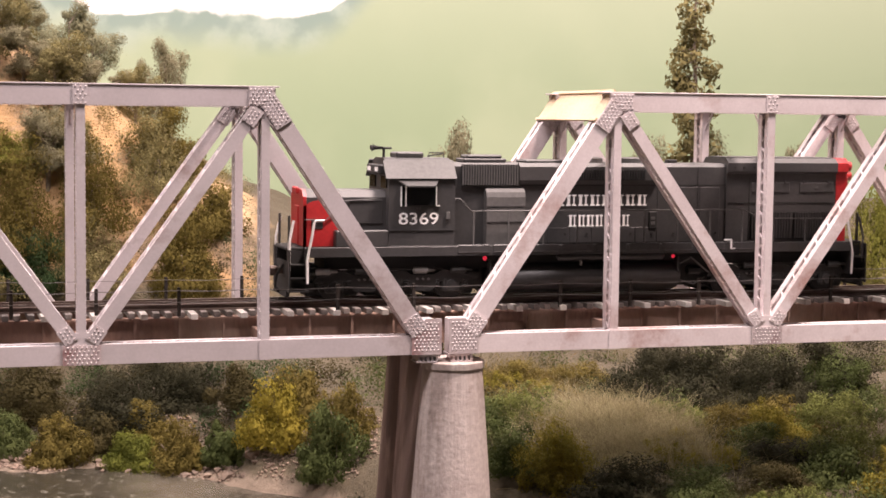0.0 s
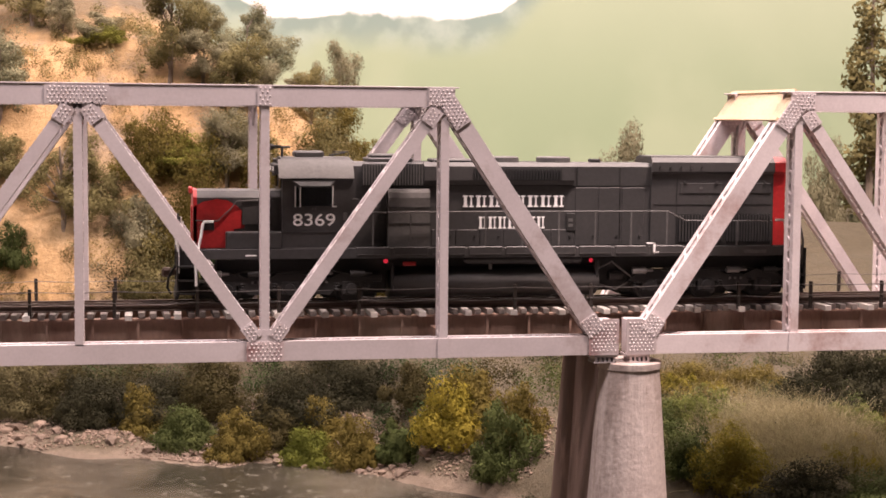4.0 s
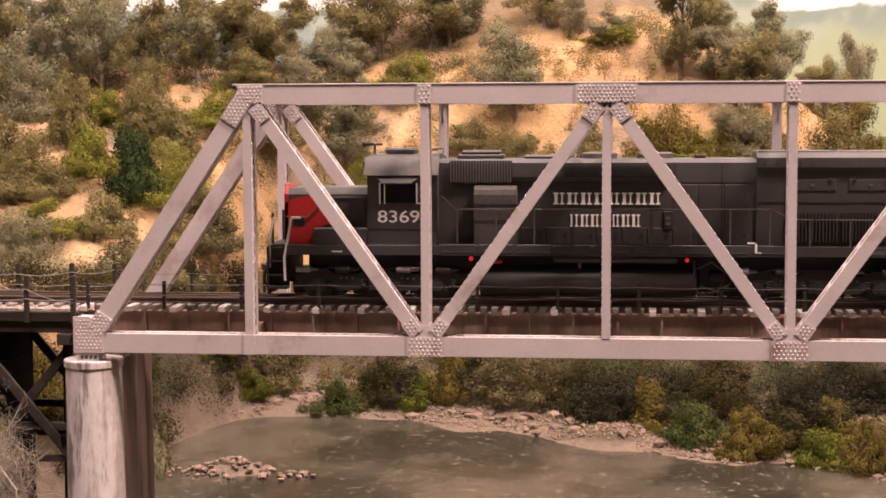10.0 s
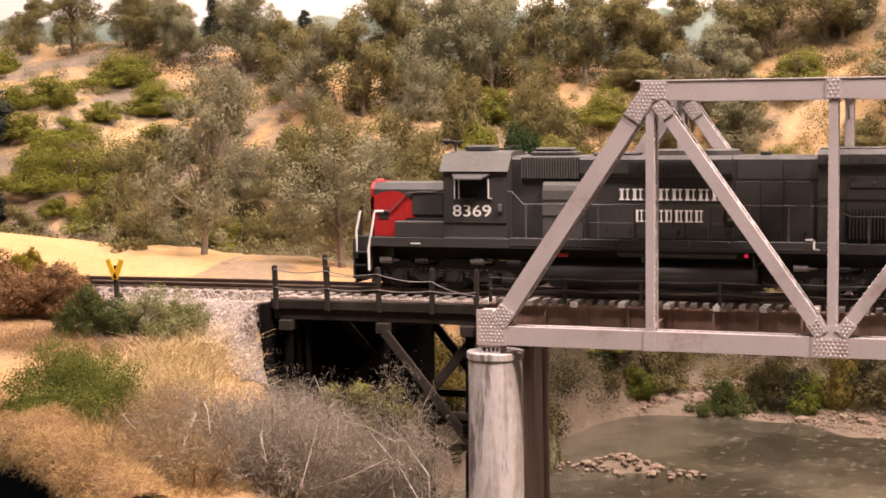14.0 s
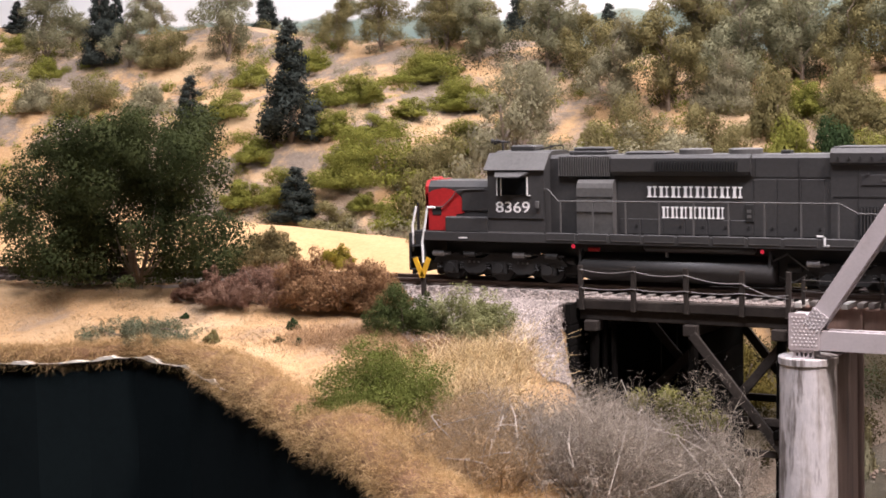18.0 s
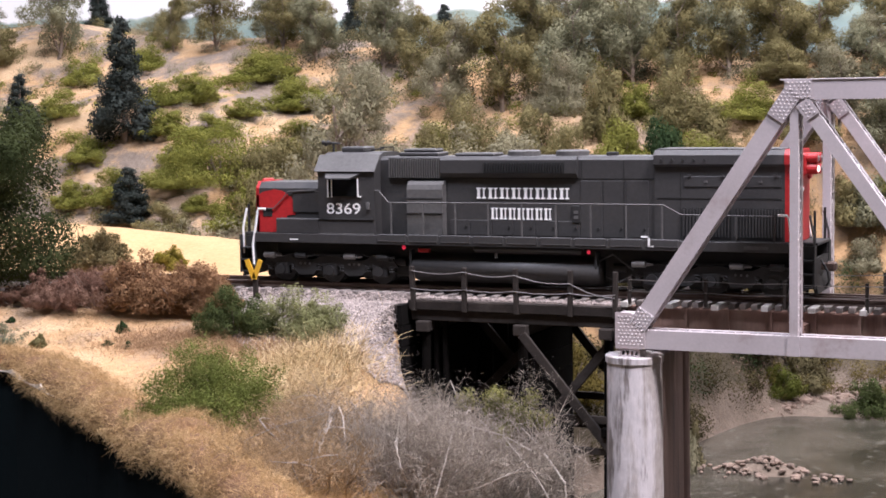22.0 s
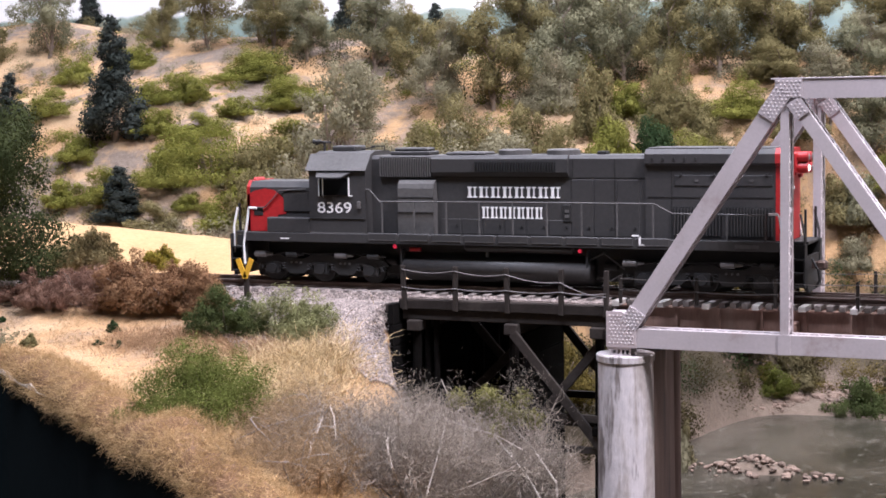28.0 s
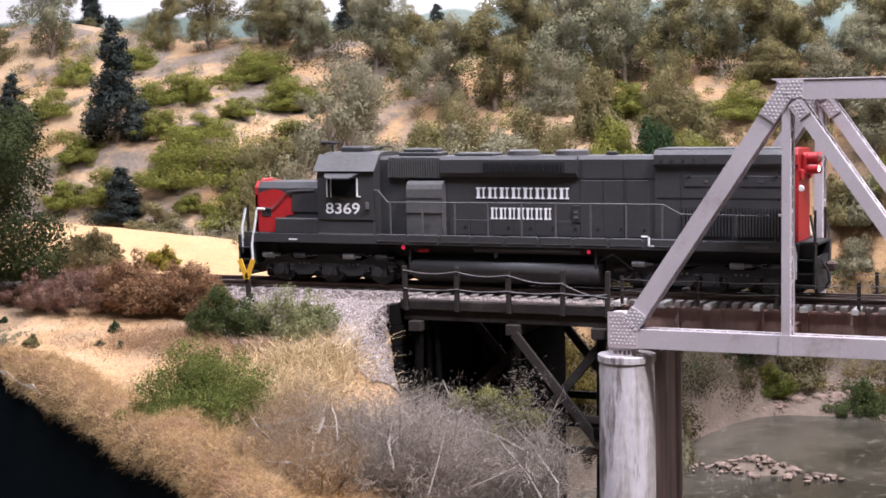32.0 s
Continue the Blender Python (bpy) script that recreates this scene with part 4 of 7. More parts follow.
def trestle():
    t = thing("timber_trestle", "dark creosoted timber approach trestle with ballasted deck", "trestle")
    x0, x1 = -10.35, -1.6
    for y in (1.15, 5.65):
        part("edge_beam", Shape().box(x0 - 0.1, x1, y - 0.22, y + 0.22, 0.98, 1.36, 0.03), TIMBER, t)
        part("stringer", Shape().box(x0, x1, y - 0.1, y + 0.3, 0.55, 0.98, 0.03), TIMBER, t)
    part("ballast_pan", Shape().box(x0, x1, 1.35, 5.5, 0.85, 1.2), TIMBER, t)
    part("ballast_bed", Shape().box(x0, x1, 1.36, 5.45, 1.2, 1.37), BALLAST, t, "packed grey-pink ballast bed")
    # bents
    for x, zf in ((-9.75, -5.0), (-5.6, -9.5), (-2.1, -11.0)):
        cap = part("bent_cap", Shape().box(x - 0.28, x + 0.28, 0.75, 6.05, 0.12, 0.55, 0.04), TIMBER, t)
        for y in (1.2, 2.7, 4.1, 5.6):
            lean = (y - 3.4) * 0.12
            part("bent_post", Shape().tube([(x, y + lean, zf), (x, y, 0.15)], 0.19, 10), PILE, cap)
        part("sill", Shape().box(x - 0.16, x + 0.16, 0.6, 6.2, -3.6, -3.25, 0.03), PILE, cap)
    for xa, za, xb, zb, y in ((-5.5, 0.2, -1.9, -4.1, 0.78), (-5.5, -4.1, -1.9, 0.2, 1.6), (-9.6, 0.2, -5.7, -4.1, 5.9), (-5.5, 0.2, -1.9, -4.1, 5.9), (-9.6, -3.6, -5.7, 0.2, 4.8)):
        part("diagonal_brace", Shape().beam((xa, y, za), (xb, y, zb), 0.36, 0.16, 0.02), TIMBER, t)
    for y in (1.0, 5.9):
        part("girt", Shape().box(-9.8, -1.5, y - 0.1, y + 0.1, -3.15, -2.85, 0.02), TIMBER, t)
        part("girt", Shape().box(-5.9, -1.5, y - 0.1, y + 0.1, -4.35, -4.1, 0.02), TIMBER, t, "weathered grey girt")
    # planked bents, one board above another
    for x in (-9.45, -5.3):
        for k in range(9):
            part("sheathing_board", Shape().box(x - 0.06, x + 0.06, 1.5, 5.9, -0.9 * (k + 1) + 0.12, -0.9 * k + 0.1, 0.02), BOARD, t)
    # planks added behind the left bay, so its shade stays black
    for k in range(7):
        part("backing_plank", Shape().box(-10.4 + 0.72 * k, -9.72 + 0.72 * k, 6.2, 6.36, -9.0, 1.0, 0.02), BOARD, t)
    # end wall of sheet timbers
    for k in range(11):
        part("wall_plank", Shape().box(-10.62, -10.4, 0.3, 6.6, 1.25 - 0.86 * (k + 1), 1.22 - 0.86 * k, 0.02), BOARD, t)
    for y in (0.62, 0.95):
        part("wall_post", Shape().box(-10.9 + 0.0, -10.6, y - 0.15, y + 0.15, -4.5, 1.2, 0.03), TIMBER, t)
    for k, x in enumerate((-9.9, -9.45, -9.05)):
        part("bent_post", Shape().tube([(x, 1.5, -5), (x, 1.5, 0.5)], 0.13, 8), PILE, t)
    return t


trestle()


def trestle_fence(y, xs, sag):
    f = thing("trestle_fence", "weathered brown post fence with slack wires on the trestle edge", "fence", "trestle fences")
    tops = []
    rnd = random.Random(3)
    for i, x in enumerate(xs):
        lean = rnd.uniform(-4, 4)
        part("post", Shape().box(-0.09, 0.09, -0.09, 0.09, 0, 1.78, 0.02), TIMBER, f, m=at(x, y, 0.95, 0, lean, 0))
        tops.append((x + 1.7 * math.sin(math.radians(lean)), y - 0.1))
    upper, lower = [], []
    for i in range(len(xs) - 1):
        (xa, ya), (xb, yb) = tops[i], tops[i + 1]
        for k in range(5):
            q = k / 5
            upper.append((xa + (xb - xa) * q, ya, 2.58 - sag[i] - (sag[i + 1] - sag[i]) * q - 0.12 * math.sin(math.pi * q)))
            lower.append((xa + (xb - xa) * q, ya, 1.86 - 0.07 * math.sin(math.pi * q)))
    upper.append((tops[-1][0], tops[-1][1], 2.58 - sag[-1]))
    lower.append((tops[-1][0], tops[-1][1], 1.86))
    part("wire", Shape().tube(upper, 0.022, 5), WIRE, f)
    part("wire", Shape().tube(lower, 0.022, 5), WIRE, f)


trestle_fence(0.88, [-10.15, -7.95, -5.75, -3.55, -1.75], [0, 0.02, 0.1, 0.35, 0.85])
trestle_fence(5.95, [-10.15, -7.95, -5.75, -3.55, -1.75], [0, 0.1, 0.3, 0.2, 0.1])


def line_sign():
    s = thing("track_sign", "small yellow V-shaped track sign on a dark post", "sign", m=at(-17.55, 1.1, 0.55))
    part("post", Shape().box(-0.11, 0.11, -0.06, 0.06, 0, 2.0, 0.02), TIMBER, s)
    yellow = material("yellow_sign_paint", (0.75, 0.42, 0.02), (0.68, 0.36, 0.02), 60, 0.6)
    for e in (-1, 1):
        part("blade", Shape().beam((0, -0.1, 1.45), (e * 0.33, -0.1, 2.25), 0.22, 0.05), yellow, s)


line_sign()

# ---- locomotive, in centimetres over the rail head; x = 0 under the side lettering ----
GREY = material("dark_lark_grey_loco_paint", (0.040, 0.0385, 0.0385), (0.050, 0.048, 0.047), 30, 0.5, 0.0, 0.1, 700, (0.06, 0.054, 0.048), 0.2)
GREY_EDGE = material("dusty_grey_loco_paint", (0.10, 0.096, 0.093), (0.075, 0.071, 0.068), 60, 0.65, 0.0, 0.1, 700)
SCARLET = material("scarlet_loco_paint", (0.42, 0.022, 0.022), (0.34, 0.018, 0.02), 40, 0.42, 0.0, 0.05, 700)
BLACKS = material("sooty_black_underframe", (0.014, 0.0133, 0.013), (0.032, 0.030, 0.028), 60, 0.7, 0.0, 0.2, 700)
LOUVRE = material("black_louvre_paint", (0.012, 0.012, 0.012), (0.018, 0.018, 0.018), 60, 0.6)
SILVER = material("worn_cylinder_metal", (0.22, 0.21, 0.20), (0.13, 0.12, 0.12), 90, 0.5, 0.4)
WHITE = material("white_lettering", (0.93, 0.92, 0.90), (0.88, 0.87, 0.85), 120, 0.6, grainy=0.1)
WINDOW = bpy.data.materials.new("dark_cab_glass")
WINDOW.use_nodes = True
WINDOW.node_tree.nodes["Principled BSDF"].inputs["Base Color"].default_value = (0.01, 0.011, 0.012, 1)
WINDOW.node_tree.nodes["Principled BSDF"].inputs["Roughness"].default_value = 0.08


def glow(name, colour, strength):
    m = bpy.data.materials.new(name)
    m.use_nodes = True
    b = m.node_tree.nodes["Principled BSDF"]
    b.inputs["Base Color"].default_value = (*colour, 1)
    b.inputs["Emission Color"].default_value = (*colour, 1)
    b.inputs["Emission Strength"].default_value = strength
    return m


LAMP_WHITE = glow("warm_lit_lamp", (1.0, 0.85, 0.7), 3.0)
LAMP_RED = glow("small_red_marker", (0.75, 0.03, 0.06), 0.5)


def lettering(text, size, mat, name, parent, m, label=""):
    """Flat figures cut from the built-in font, in the plane of x and z."""
    curve = bpy.data.curves.new(name, "FONT")
    curve.body, curve.size, curve.align_x, curve.align_y, curve.extrude, curve.offset = text, size * CM, "CENTER", "CENTER", 0.00006, 0.00005
    temp = new(name, curve)
    me = bpy.data.meshes.new_from_object(temp.evaluated_get(bpy.context.evaluated_depsgraph_get()))
    bpy.data.objects.remove(temp)
    me.materials.clear()
    me.materials.append(mat)
    return part(name, me, mat, parent, label, m=m)


def louvres(x0, x1, z0, z1, y, n, parent, name, mat, across=True, deep=0.07):
    g = Shape().box(x0, x1, y, y + 0.05, z0, z1)
    base = part(name, g, LOUVRE, parent)
    step = (x1 - x0) / n
    s = Shape()
    for i in range(n):
        s.box(x0 + step * (i + 0.28), x0 + step * (i + 0.72), y - deep, y, z0 + 0.03, z1 - 0.03)
    part("slat", s, mat, base)
    return base


def truck(x, parent):
    t = part("truck", Shape().box(-2.9, 2.9, -0.55, 0.55, 0.72, 0.98, 0.05).box(-0.5, 0.5, -1.0, 1.0, 0.5, 1.2, 0.05), BLACKS, parent, m=at(x, 0, 0))
    for ax in (-2.3, 0.0, 2.3):
        # solid black block, added to close the bright gap between the wheels
        part("traction_motor", Shape().box(ax - 1.05, ax + 1.05, -0.66, 0.66, 0.16, 0.74, 0.08), BLACKS, t)
        w = part("wheelset", Shape().tube([(ax, -0.8, 0.58), (ax, 0.8, 0.58)], 0.12, 8), BLACKS, t)
        for s in (-1, 1):
            part("wheel", Shape().lathe([(0.5, -0.14), (0.58, -0.12), (0.58, 0.08), (0.64, 0.09), (0.64, 0.14), (0.5, 0.14)], (ax, s * 0.82, 0.58), "y", 28), BLACKS, w, smooth=False)
        for s in (-1, 1):
            y = s * 1.12
            # journal box with its springs and the brake cylinder above
            j = part("journal_box", Shape().box(ax - 0.36, ax + 0.36, y - 0.14, y + 0.14, 0.32, 0.88, 0.06).lathe([(0.2, -0.19), (0.24, -0.1), (0.24, 0.1), (0.2, 0.19)], (ax, y, 0.56), "y", 14), BLACKS, t)
            part("coil_spring", Shape().lathe([(0.14, 0), (0.17, 0.06), (0.13, 0.1), (0.17, 0.16), (0.13, 0.2), (0.17, 0.26), (0.14, 0.3)], (ax - 0.55, y, 0.5), "z", 10).lathe([(0.14, 0), (0.17, 0.06), (0.13, 0.1), (0.17, 0.16), (0.13, 0.2), (0.17, 0.26), (0.14, 0.3)], (ax + 0.55, y, 0.5), "z", 10), BLACKS, j)
    for s in (-1, 1):
        y = s * 1.14
        prof = [(-3.15, 0.75), (-2.9, 1.08), (-1.9, 1.14), (-1.55, 0.98), (-0.75, 0.98), (-0.45, 1.14), (0.45, 1.14), (0.75, 0.98), (1.55, 0.98), (1.9, 1.14), (2.9, 1.08), (3.15, 0.75),
                (2.75, 0.66), (1.85, 0.72), (1.5, 0.36), (0.8, 0.36), (0.45, 0.72), (-0.45, 0.72), (-0.8, 0.36), (-1.5, 0.36), (-1.85, 0.72), (-2.75, 0.66)]
        side = part("side_frame", Shape().prism(prof, y - 0.1, y + 0.1), BLACKS, t)
        for k, ax in enumerate((-2.65, -1.15, 1.15, 2.65)):
            part("brake_cylinder", Shape().lathe([(0.05, -0.42), (0.13, -0.4), (0.13, 0.12), (0.07, 0.16), (0.05, 0.42)], (ax, y + s * 0.2, 1.16), "x", 12), SILVER if k in (0, 2) else BLACKS, side)
        pipe = [(-3.0, y + s * 0.16, 0.95), (-1.6, y + s * 0.2, 1.26), (0, y + s * 0.2, 1.2), (1.5, y + s * 0.2, 1.28), (3.0, y + s * 0.16, 0.95)]
        part("sand_pipe", Shape().tube(pipe, 0.03, 5), BLACKS, side)
        for ax in (-1.15, 1.15):
            bolts = Shape()
            for b in (-0.22, 0, 0.22):
                bolts.lathe([(0.05, -0.03), (0.05, 0.03)], (ax + b, y + s * 0.12, 0.82), "y", 8)
            part("bolt", bolts, SILVER, side)
    return t


def make_loco():
    t = thing("diesel_locomotive", "dark grey six-axle diesel locomotive with scarlet ends and white lettering", "locomotive")
    # frame and walkways
    frame_ = part("underframe", Shape().box(-11.9, 10.9, -1.62, 1.62, 1.86, 2.08, 0.03).box(-11.2, 10.6, -0.9, 0.9, 1.2, 1.88), BLACKS, t)
    for s in (-1, 1):
        part("side_sill", Shape().box(-11.9, 10.85, s * 1.6 - 0.05, s * 1.6 + 0.05, 1.72, 2.09, 0.015), GREY, frame_)
        for k in range(9):
            a = -6.2 + k * 1.42
            part("toe_board", Shape().box(a + 0.05, a + 1.36, s * 1.62 - 0.05, s * 1.62 + 0.05, 1.80, 2.14, 0.03), GREY, frame_)
            part("toe_edge", Shape().box(a + 0.1, a + 1.3, s * 1.675 - 0.008, s * 1.675 + 0.008, 1.85, 1.87), GREY_EDGE, frame_)
        part("step_light", Shape().lathe([(0.06, -0.05), (0.09, 0.0), (0.05, 0.05)], (-5.0, s * 1.5, 1.6), "y", 10), LAMP_RED, frame_, "small red marker lamp")
        part("step_light", Shape().lathe([(0.06, -0.05), (0.08, 0.0), (0.05, 0.05)], (2.9, s * 1.5, 1.58), "y", 10), LAMP_RED, frame_, "small red marker lamp")
        part("valve_box", Shape().box(-4.35, -3.85, s * 1.45 - 0.08, s * 1.45 + 0.08, 1.42, 1.58, 0.03), SCARLET, frame_, "red valve cover")
        part("name_plate", Shape().box(-10.2, -9.8, s * 1.655 - 0.008, s * 1.655 + 0.008, 1.83, 1.88), WHITE, frame_, "small white builder plate")
        part("name_plate", Shape().box(9.0, 9.9, s * 1.655 - 0.008, s * 1.655 + 0.008, 1.82, 1.95), GREY_EDGE, frame_)
    # short nose
    nose = part("nose", Shape().prism([(-1.12, 2.08), (1.12, 2.08), (1.12, 3.95), (0.9, 4.2), (-0.9, 4.2), (-1.12, 3.95)], -12.0, -8.8, "x"), GREY, t)
    red = Shape()
    red.prism([(-1.14, 2.1), (1.14, 2.1), (1.14, 3.97), (0.91, 4.23), (-0.91, 4.23), (-1.14, 3.97)], -12.07, -11.93, "x")
    for s in (-1, 1):
        outline = [(-12.06, 2.1), (-10.6, 2.1), (-10.6, 2.8), (-10.2, 2.84), (-10.2, 3.35), (-10.45, 3.62), (-10.8, 3.84), (-11.2, 3.9), (-11.7, 3.8), (-12.06, 3.62)]
        red.prism(outline, s * 1.12 - 0.02, s * 1.12 + 0.02)
    part("nose_paint", red, SCARLET, nose, "scarlet nose panel")
    part("nose_light", Shape().box(-12.2, -12.05, -0.42, 0.42, 4.05, 4.32, 0.05).lathe([(0.12, -0.04), (0.15, 0.02)], (-12.14, 0.2, 4.18), "x", 12), SCARLET, nose, "red twin lamp housing on the nose")
    part("nose_door", Shape().box(-12.12, -12.05, -0.35, 0.35, 2.15, 3.6, 0.02), SCARLET, nose)
    for s in (-1, 1):
        part("sand_hatch", Shape().box(-11.75, -11.3, s * 1.14 - 0.02, s * 1.14 + 0.03, 2.75, 3.1, 0.02), BLACKS, nose, "small black hatch")
        part("battery_door", Shape().box(-10.3, -9.0, s * 1.14 - 0.03, s * 1.14 + 0.03, 2.95, 3.85, 0.02), GREY, nose)
        part("battery_box", Shape().box(-10.9, -8.85, s * 1.35 - 0.22, s * 1.35 + 0.22, 2.08, 2.72, 0.04), GREY, nose)
        part("grab_iron", Shape().tube([(-12.0, s * 1.2, 3.12), (-11.2, s * 1.2, 3.1), (-10.75, s * 1.2, 3.5), (-10.5, s * 1.2, 3.82), (-9.2, s * 1.2, 3.9)], 0.025, 5), GREY_EDGE, nose)
    # cab
    side = 1.56
    cab_prof = [(-side, 2.08), (side, 2.08), (side, 4.76), (1.1, 5.3), (0.6, 5.44), (-0.6, 5.44), (-1.1, 5.3), (-side, 4.76)]
    cab = part("cab", Shape().prism(cab_prof, -8.85, -6.25, "x"), GREY, t)
    for s in (-1, 1):
        # paler than the cab: dust, plus light falling on the slope, in its colour
        roof = Shape().add([(-8.98, s * 1.66, 4.68), (-6.2, s * 1.66, 4.68), (-6.2, s * 1.1, 5.36), (-8.98, s * 1.1, 5.36), (-8.98, s * 1.6, 4.66), (-6.2, s * 1.6, 4.66), (-6.2, s * 1.05, 5.32), (-8.98, s * 1.05, 5.32)],
                           [(0, 1, 2, 3), (4, 5, 6, 7), (0, 1, 5, 4), (2, 3, 7, 6), (0, 3, 7, 4), (1, 2, 6, 5)])
        part("roof_side", roof, GREY_EDGE, cab, "sloping dusty cab roof edge, coloured paler for the light on it")
        glass = part("side_window", Shape().box(-8.35, -6.98, s * side - 0.03, s * side + 0.02, 3.66, 4.36), WINDOW, cab, "dark open cab window")
        bars = Shape()
        for x in (-8.38, -8.2, -7.0):
            bars.box(x - 0.022, x + 0.022, s * (side + 0.03) - 0.03, s * (side + 0.03) + 0.03, 3.62, 4.4)
        bars.box(-7.02, -6.86, s * (side + 0.03) - 0.03, s * (side + 0.03) + 0.03, 3.62, 3.66)
        part("window_frame", bars, WHITE, glass, "bright window posts")
        part("sunshade", Shape().add([(-8.5, s * side, 4.62), (-6.9, s * side, 4.62), (-7.15, s * (side + 0.5), 4.42), (-8.25, s * (side + 0.5), 4.42), (-8.5, s * side, 4.56), (-6.9, s * side, 4.56), (-7.15, s * (side + 0.5), 4.37), (-8.25, s * (side + 0.5), 4.37)],
                                     [(0, 1, 2, 3), (4, 5, 6, 7), (0, 1, 5, 4), (1, 2, 6, 5), (2, 3, 7, 6), (3, 0, 4, 7)]), GREY, glass)
        part("cab_seat", Shape().box(-8.0, -7.6, s * 1.0 - 0.2, s * 1.0 + 0.2, 3.6, 4.1, 0.05), SILVER, cab)
        part("cab_sill", Shape().box(-8.8, -6.3, s * (side + 0.03) - 0.03, s * (side + 0.03) + 0.03, 2.09, 2.13), GREY_EDGE, cab)
        part("window_ledge", Shape().box(-8.82, -6.28, s * (side + 0.02) - 0.02, s * (side + 0.02) + 0.02, 2.70, 2.73), GREY, cab)
        part("mirror", Shape().box(-6.62, -6.46, s * (side + 0.06) - 0.04, s * (side + 0.06) + 0.04, 3.12, 3.42, 0.02), GREY_EDGE, cab)
        lettering("8369", 0.70, WHITE, "road_number", cab, at(-7.68, s * (side + 0.012), 3.13, 90, 0, 0 if s < 0 else 180) @ Matrix.Diagonal((1.15, 0.9, 1, 1)), "white road number on the cab side")
        part("class_mark", Shape().box(-7.68 - 0.09, -7.68 - 0.02, s * (side + 0.012) - 0.006, s * (side + 0.012) + 0.006, 3.5, 3.6).box(-7.68 + 0.02, -7.68 + 0.09, s * (side + 0.012) - 0.006, s * (side + 0.012) + 0.006, 3.5, 3.6), GREY_EDGE, cab)
    part("front_window", Shape().box(-8.9, -8.84, -1.3, -0.45, 4.3, 4.75).box(-8.9, -8.84, 0.45, 1.3, 4.3, 4.75), WINDOW, cab)
    board = part("number_board", Shape().box(-9.1, -8.84, -1.0, 1.0, 4.82, 5.18, 0.04), BLACKS, cab, "black number board with pale figures")
    part("number_bar", Shape().box(-9.12, -9.1, -0.8, -0.35, 4.92, 5.08).box(-9.12, -9.1, 0.35, 0.8, 4.92, 5.08), WHITE, board)
    part("roof_box", Shape().box(-8.3, -7.2, -0.5, 0.5, 5.42, 5.66, 0.06), GREY, cab)
    horn = part("air_horn", Shape().tube([(-8.75, -0.3, 5.4), (-8.75, -0.3, 5.8)], 0.05, 6).tube([(-9.0, -0.3, 5.8), (-8.45, -0.3, 5.8)], 0.045, 6), BLACKS, cab)
    for k, z in ((-0.12, 5.84), (0.12, 5.78), (0.3, 5.82)):
        part("horn_bell", Shape().lathe([(0.03, 0.0), (0.045, -0.25), (0.11, -0.4)], (-8.8, -0.3 + k, z), "x", 10), BLACKS, horn)
    part("antenna", Shape().tube([(-6.8, 0.2, 5.44), (-6.8, 0.2, 5.62), (-6.2, 0.2, 5.62), (-6.2, 0.2, 5.44)], 0.025, 5).tube([(-7.0, -0.3, 5.5), (-6.4, -0.3, 5.6)], 0.03, 5), BLACKS, cab)
    # long hood
    h = 0.95
    hood = part("long_hood", Shape().prism([(-h, 2.08), (h, 2.08), (h, 5.12), (h - 0.14, 5.26), (-h + 0.14, 5.26), (-h, 5.12)], -6.25, 5.45, "x"), GREY, t)
    rear = part("radiator_hood", Shape().prism([(-1.02, 2.08), (1.02, 2.08), (1.02, 4.85), (1.16, 4.95), (1.16, 5.3), (0.95, 5.49), (-0.95, 5.49), (-1.16, 5.3), (-1.16, 4.95), (-1.02, 4.85)], 5.4, 10.4, "x"), GREY, t)
    tail = part("rear_end", Shape().prism([(-1.03, 2.08), (1.03, 2.08), (1.03, 4.85), (1.17, 4.95), (1.17, 5.3), (0.95, 5.5), (-0.95, 5.5), (-1.17, 5.3), (-1.17, 4.95), (-1.03, 4.85)], 10.38, 10.86, "x"), SCARLET, t, "scarlet painted hood end")
    lamps = part("rear_light", Shape().box(10.84, 11.06, -0.5, 0.5, 4.5, 5.35, 0.08), SCARLET, tail, "red lamp cluster with lit lens")
    for y, z in ((-0.28, 5.15), (0.28, 5.15), (-0.28, 4.75), (0.28, 4.75)):
        part("lamp_barrel", Shape().lathe([(0.17, -0.05), (0.2, 0.1), (0.2, 0.42), (0.15, 0.44)], (11.01, y, z), "x", 14), SCARLET, lamps)
        part("lamp_lens", Shape().lathe([(0.12, 0.0), (0.1, 0.03)], (11.45, y, z), "x", 12), LAMP_WHITE if (y < 0 and z < 5) else SILVER, lamps)
    part("rear_number_board", Shape().box(10.85, 11.0, -0.95, -0.58, 4.35, 4.75, 0.05).box(10.85, 11.0, 0.58, 0.95, 4.35, 4.75, 0.05), SCARLET, tail)
    part("rear_eye", Shape().lathe([(0.09, -0.02), (0.12, 0.02)], (10.95, -1.0, 4.05), "y", 14), WHITE, tail, "small white ring")
    for s in (-1, 1):
        louvres(-5.84, -3.52, 4.38, 5.2, s * (h + 0.1) if s < 0 else h + 0.05, 22, hood, "filter_grille", GREY_EDGE)
        blow = Shape()
        prof = [(0.9, 2.1), (1.36, 2.1), (1.36, 3.95), (1.30, 4.14), (1.16, 4.26), (0.9, 4.3)]
        blow.prism([(s * a, b) for a, b in prof], -4.9, -3.32, "x")
        blower = part("blower_housing", blow, GREY_EDGE, hood, "rounded dusty blower housing")
        part("housing_seam", Shape().box(-4.92, -3.3, s * 1.37 - 0.012, s * 1.37 + 0.012, 3.58, 3.61).box(-4.92, -3.3, s * 1.37 - 0.012, s * 1.37 + 0.012, 2.98, 3.01), GREY, blower)
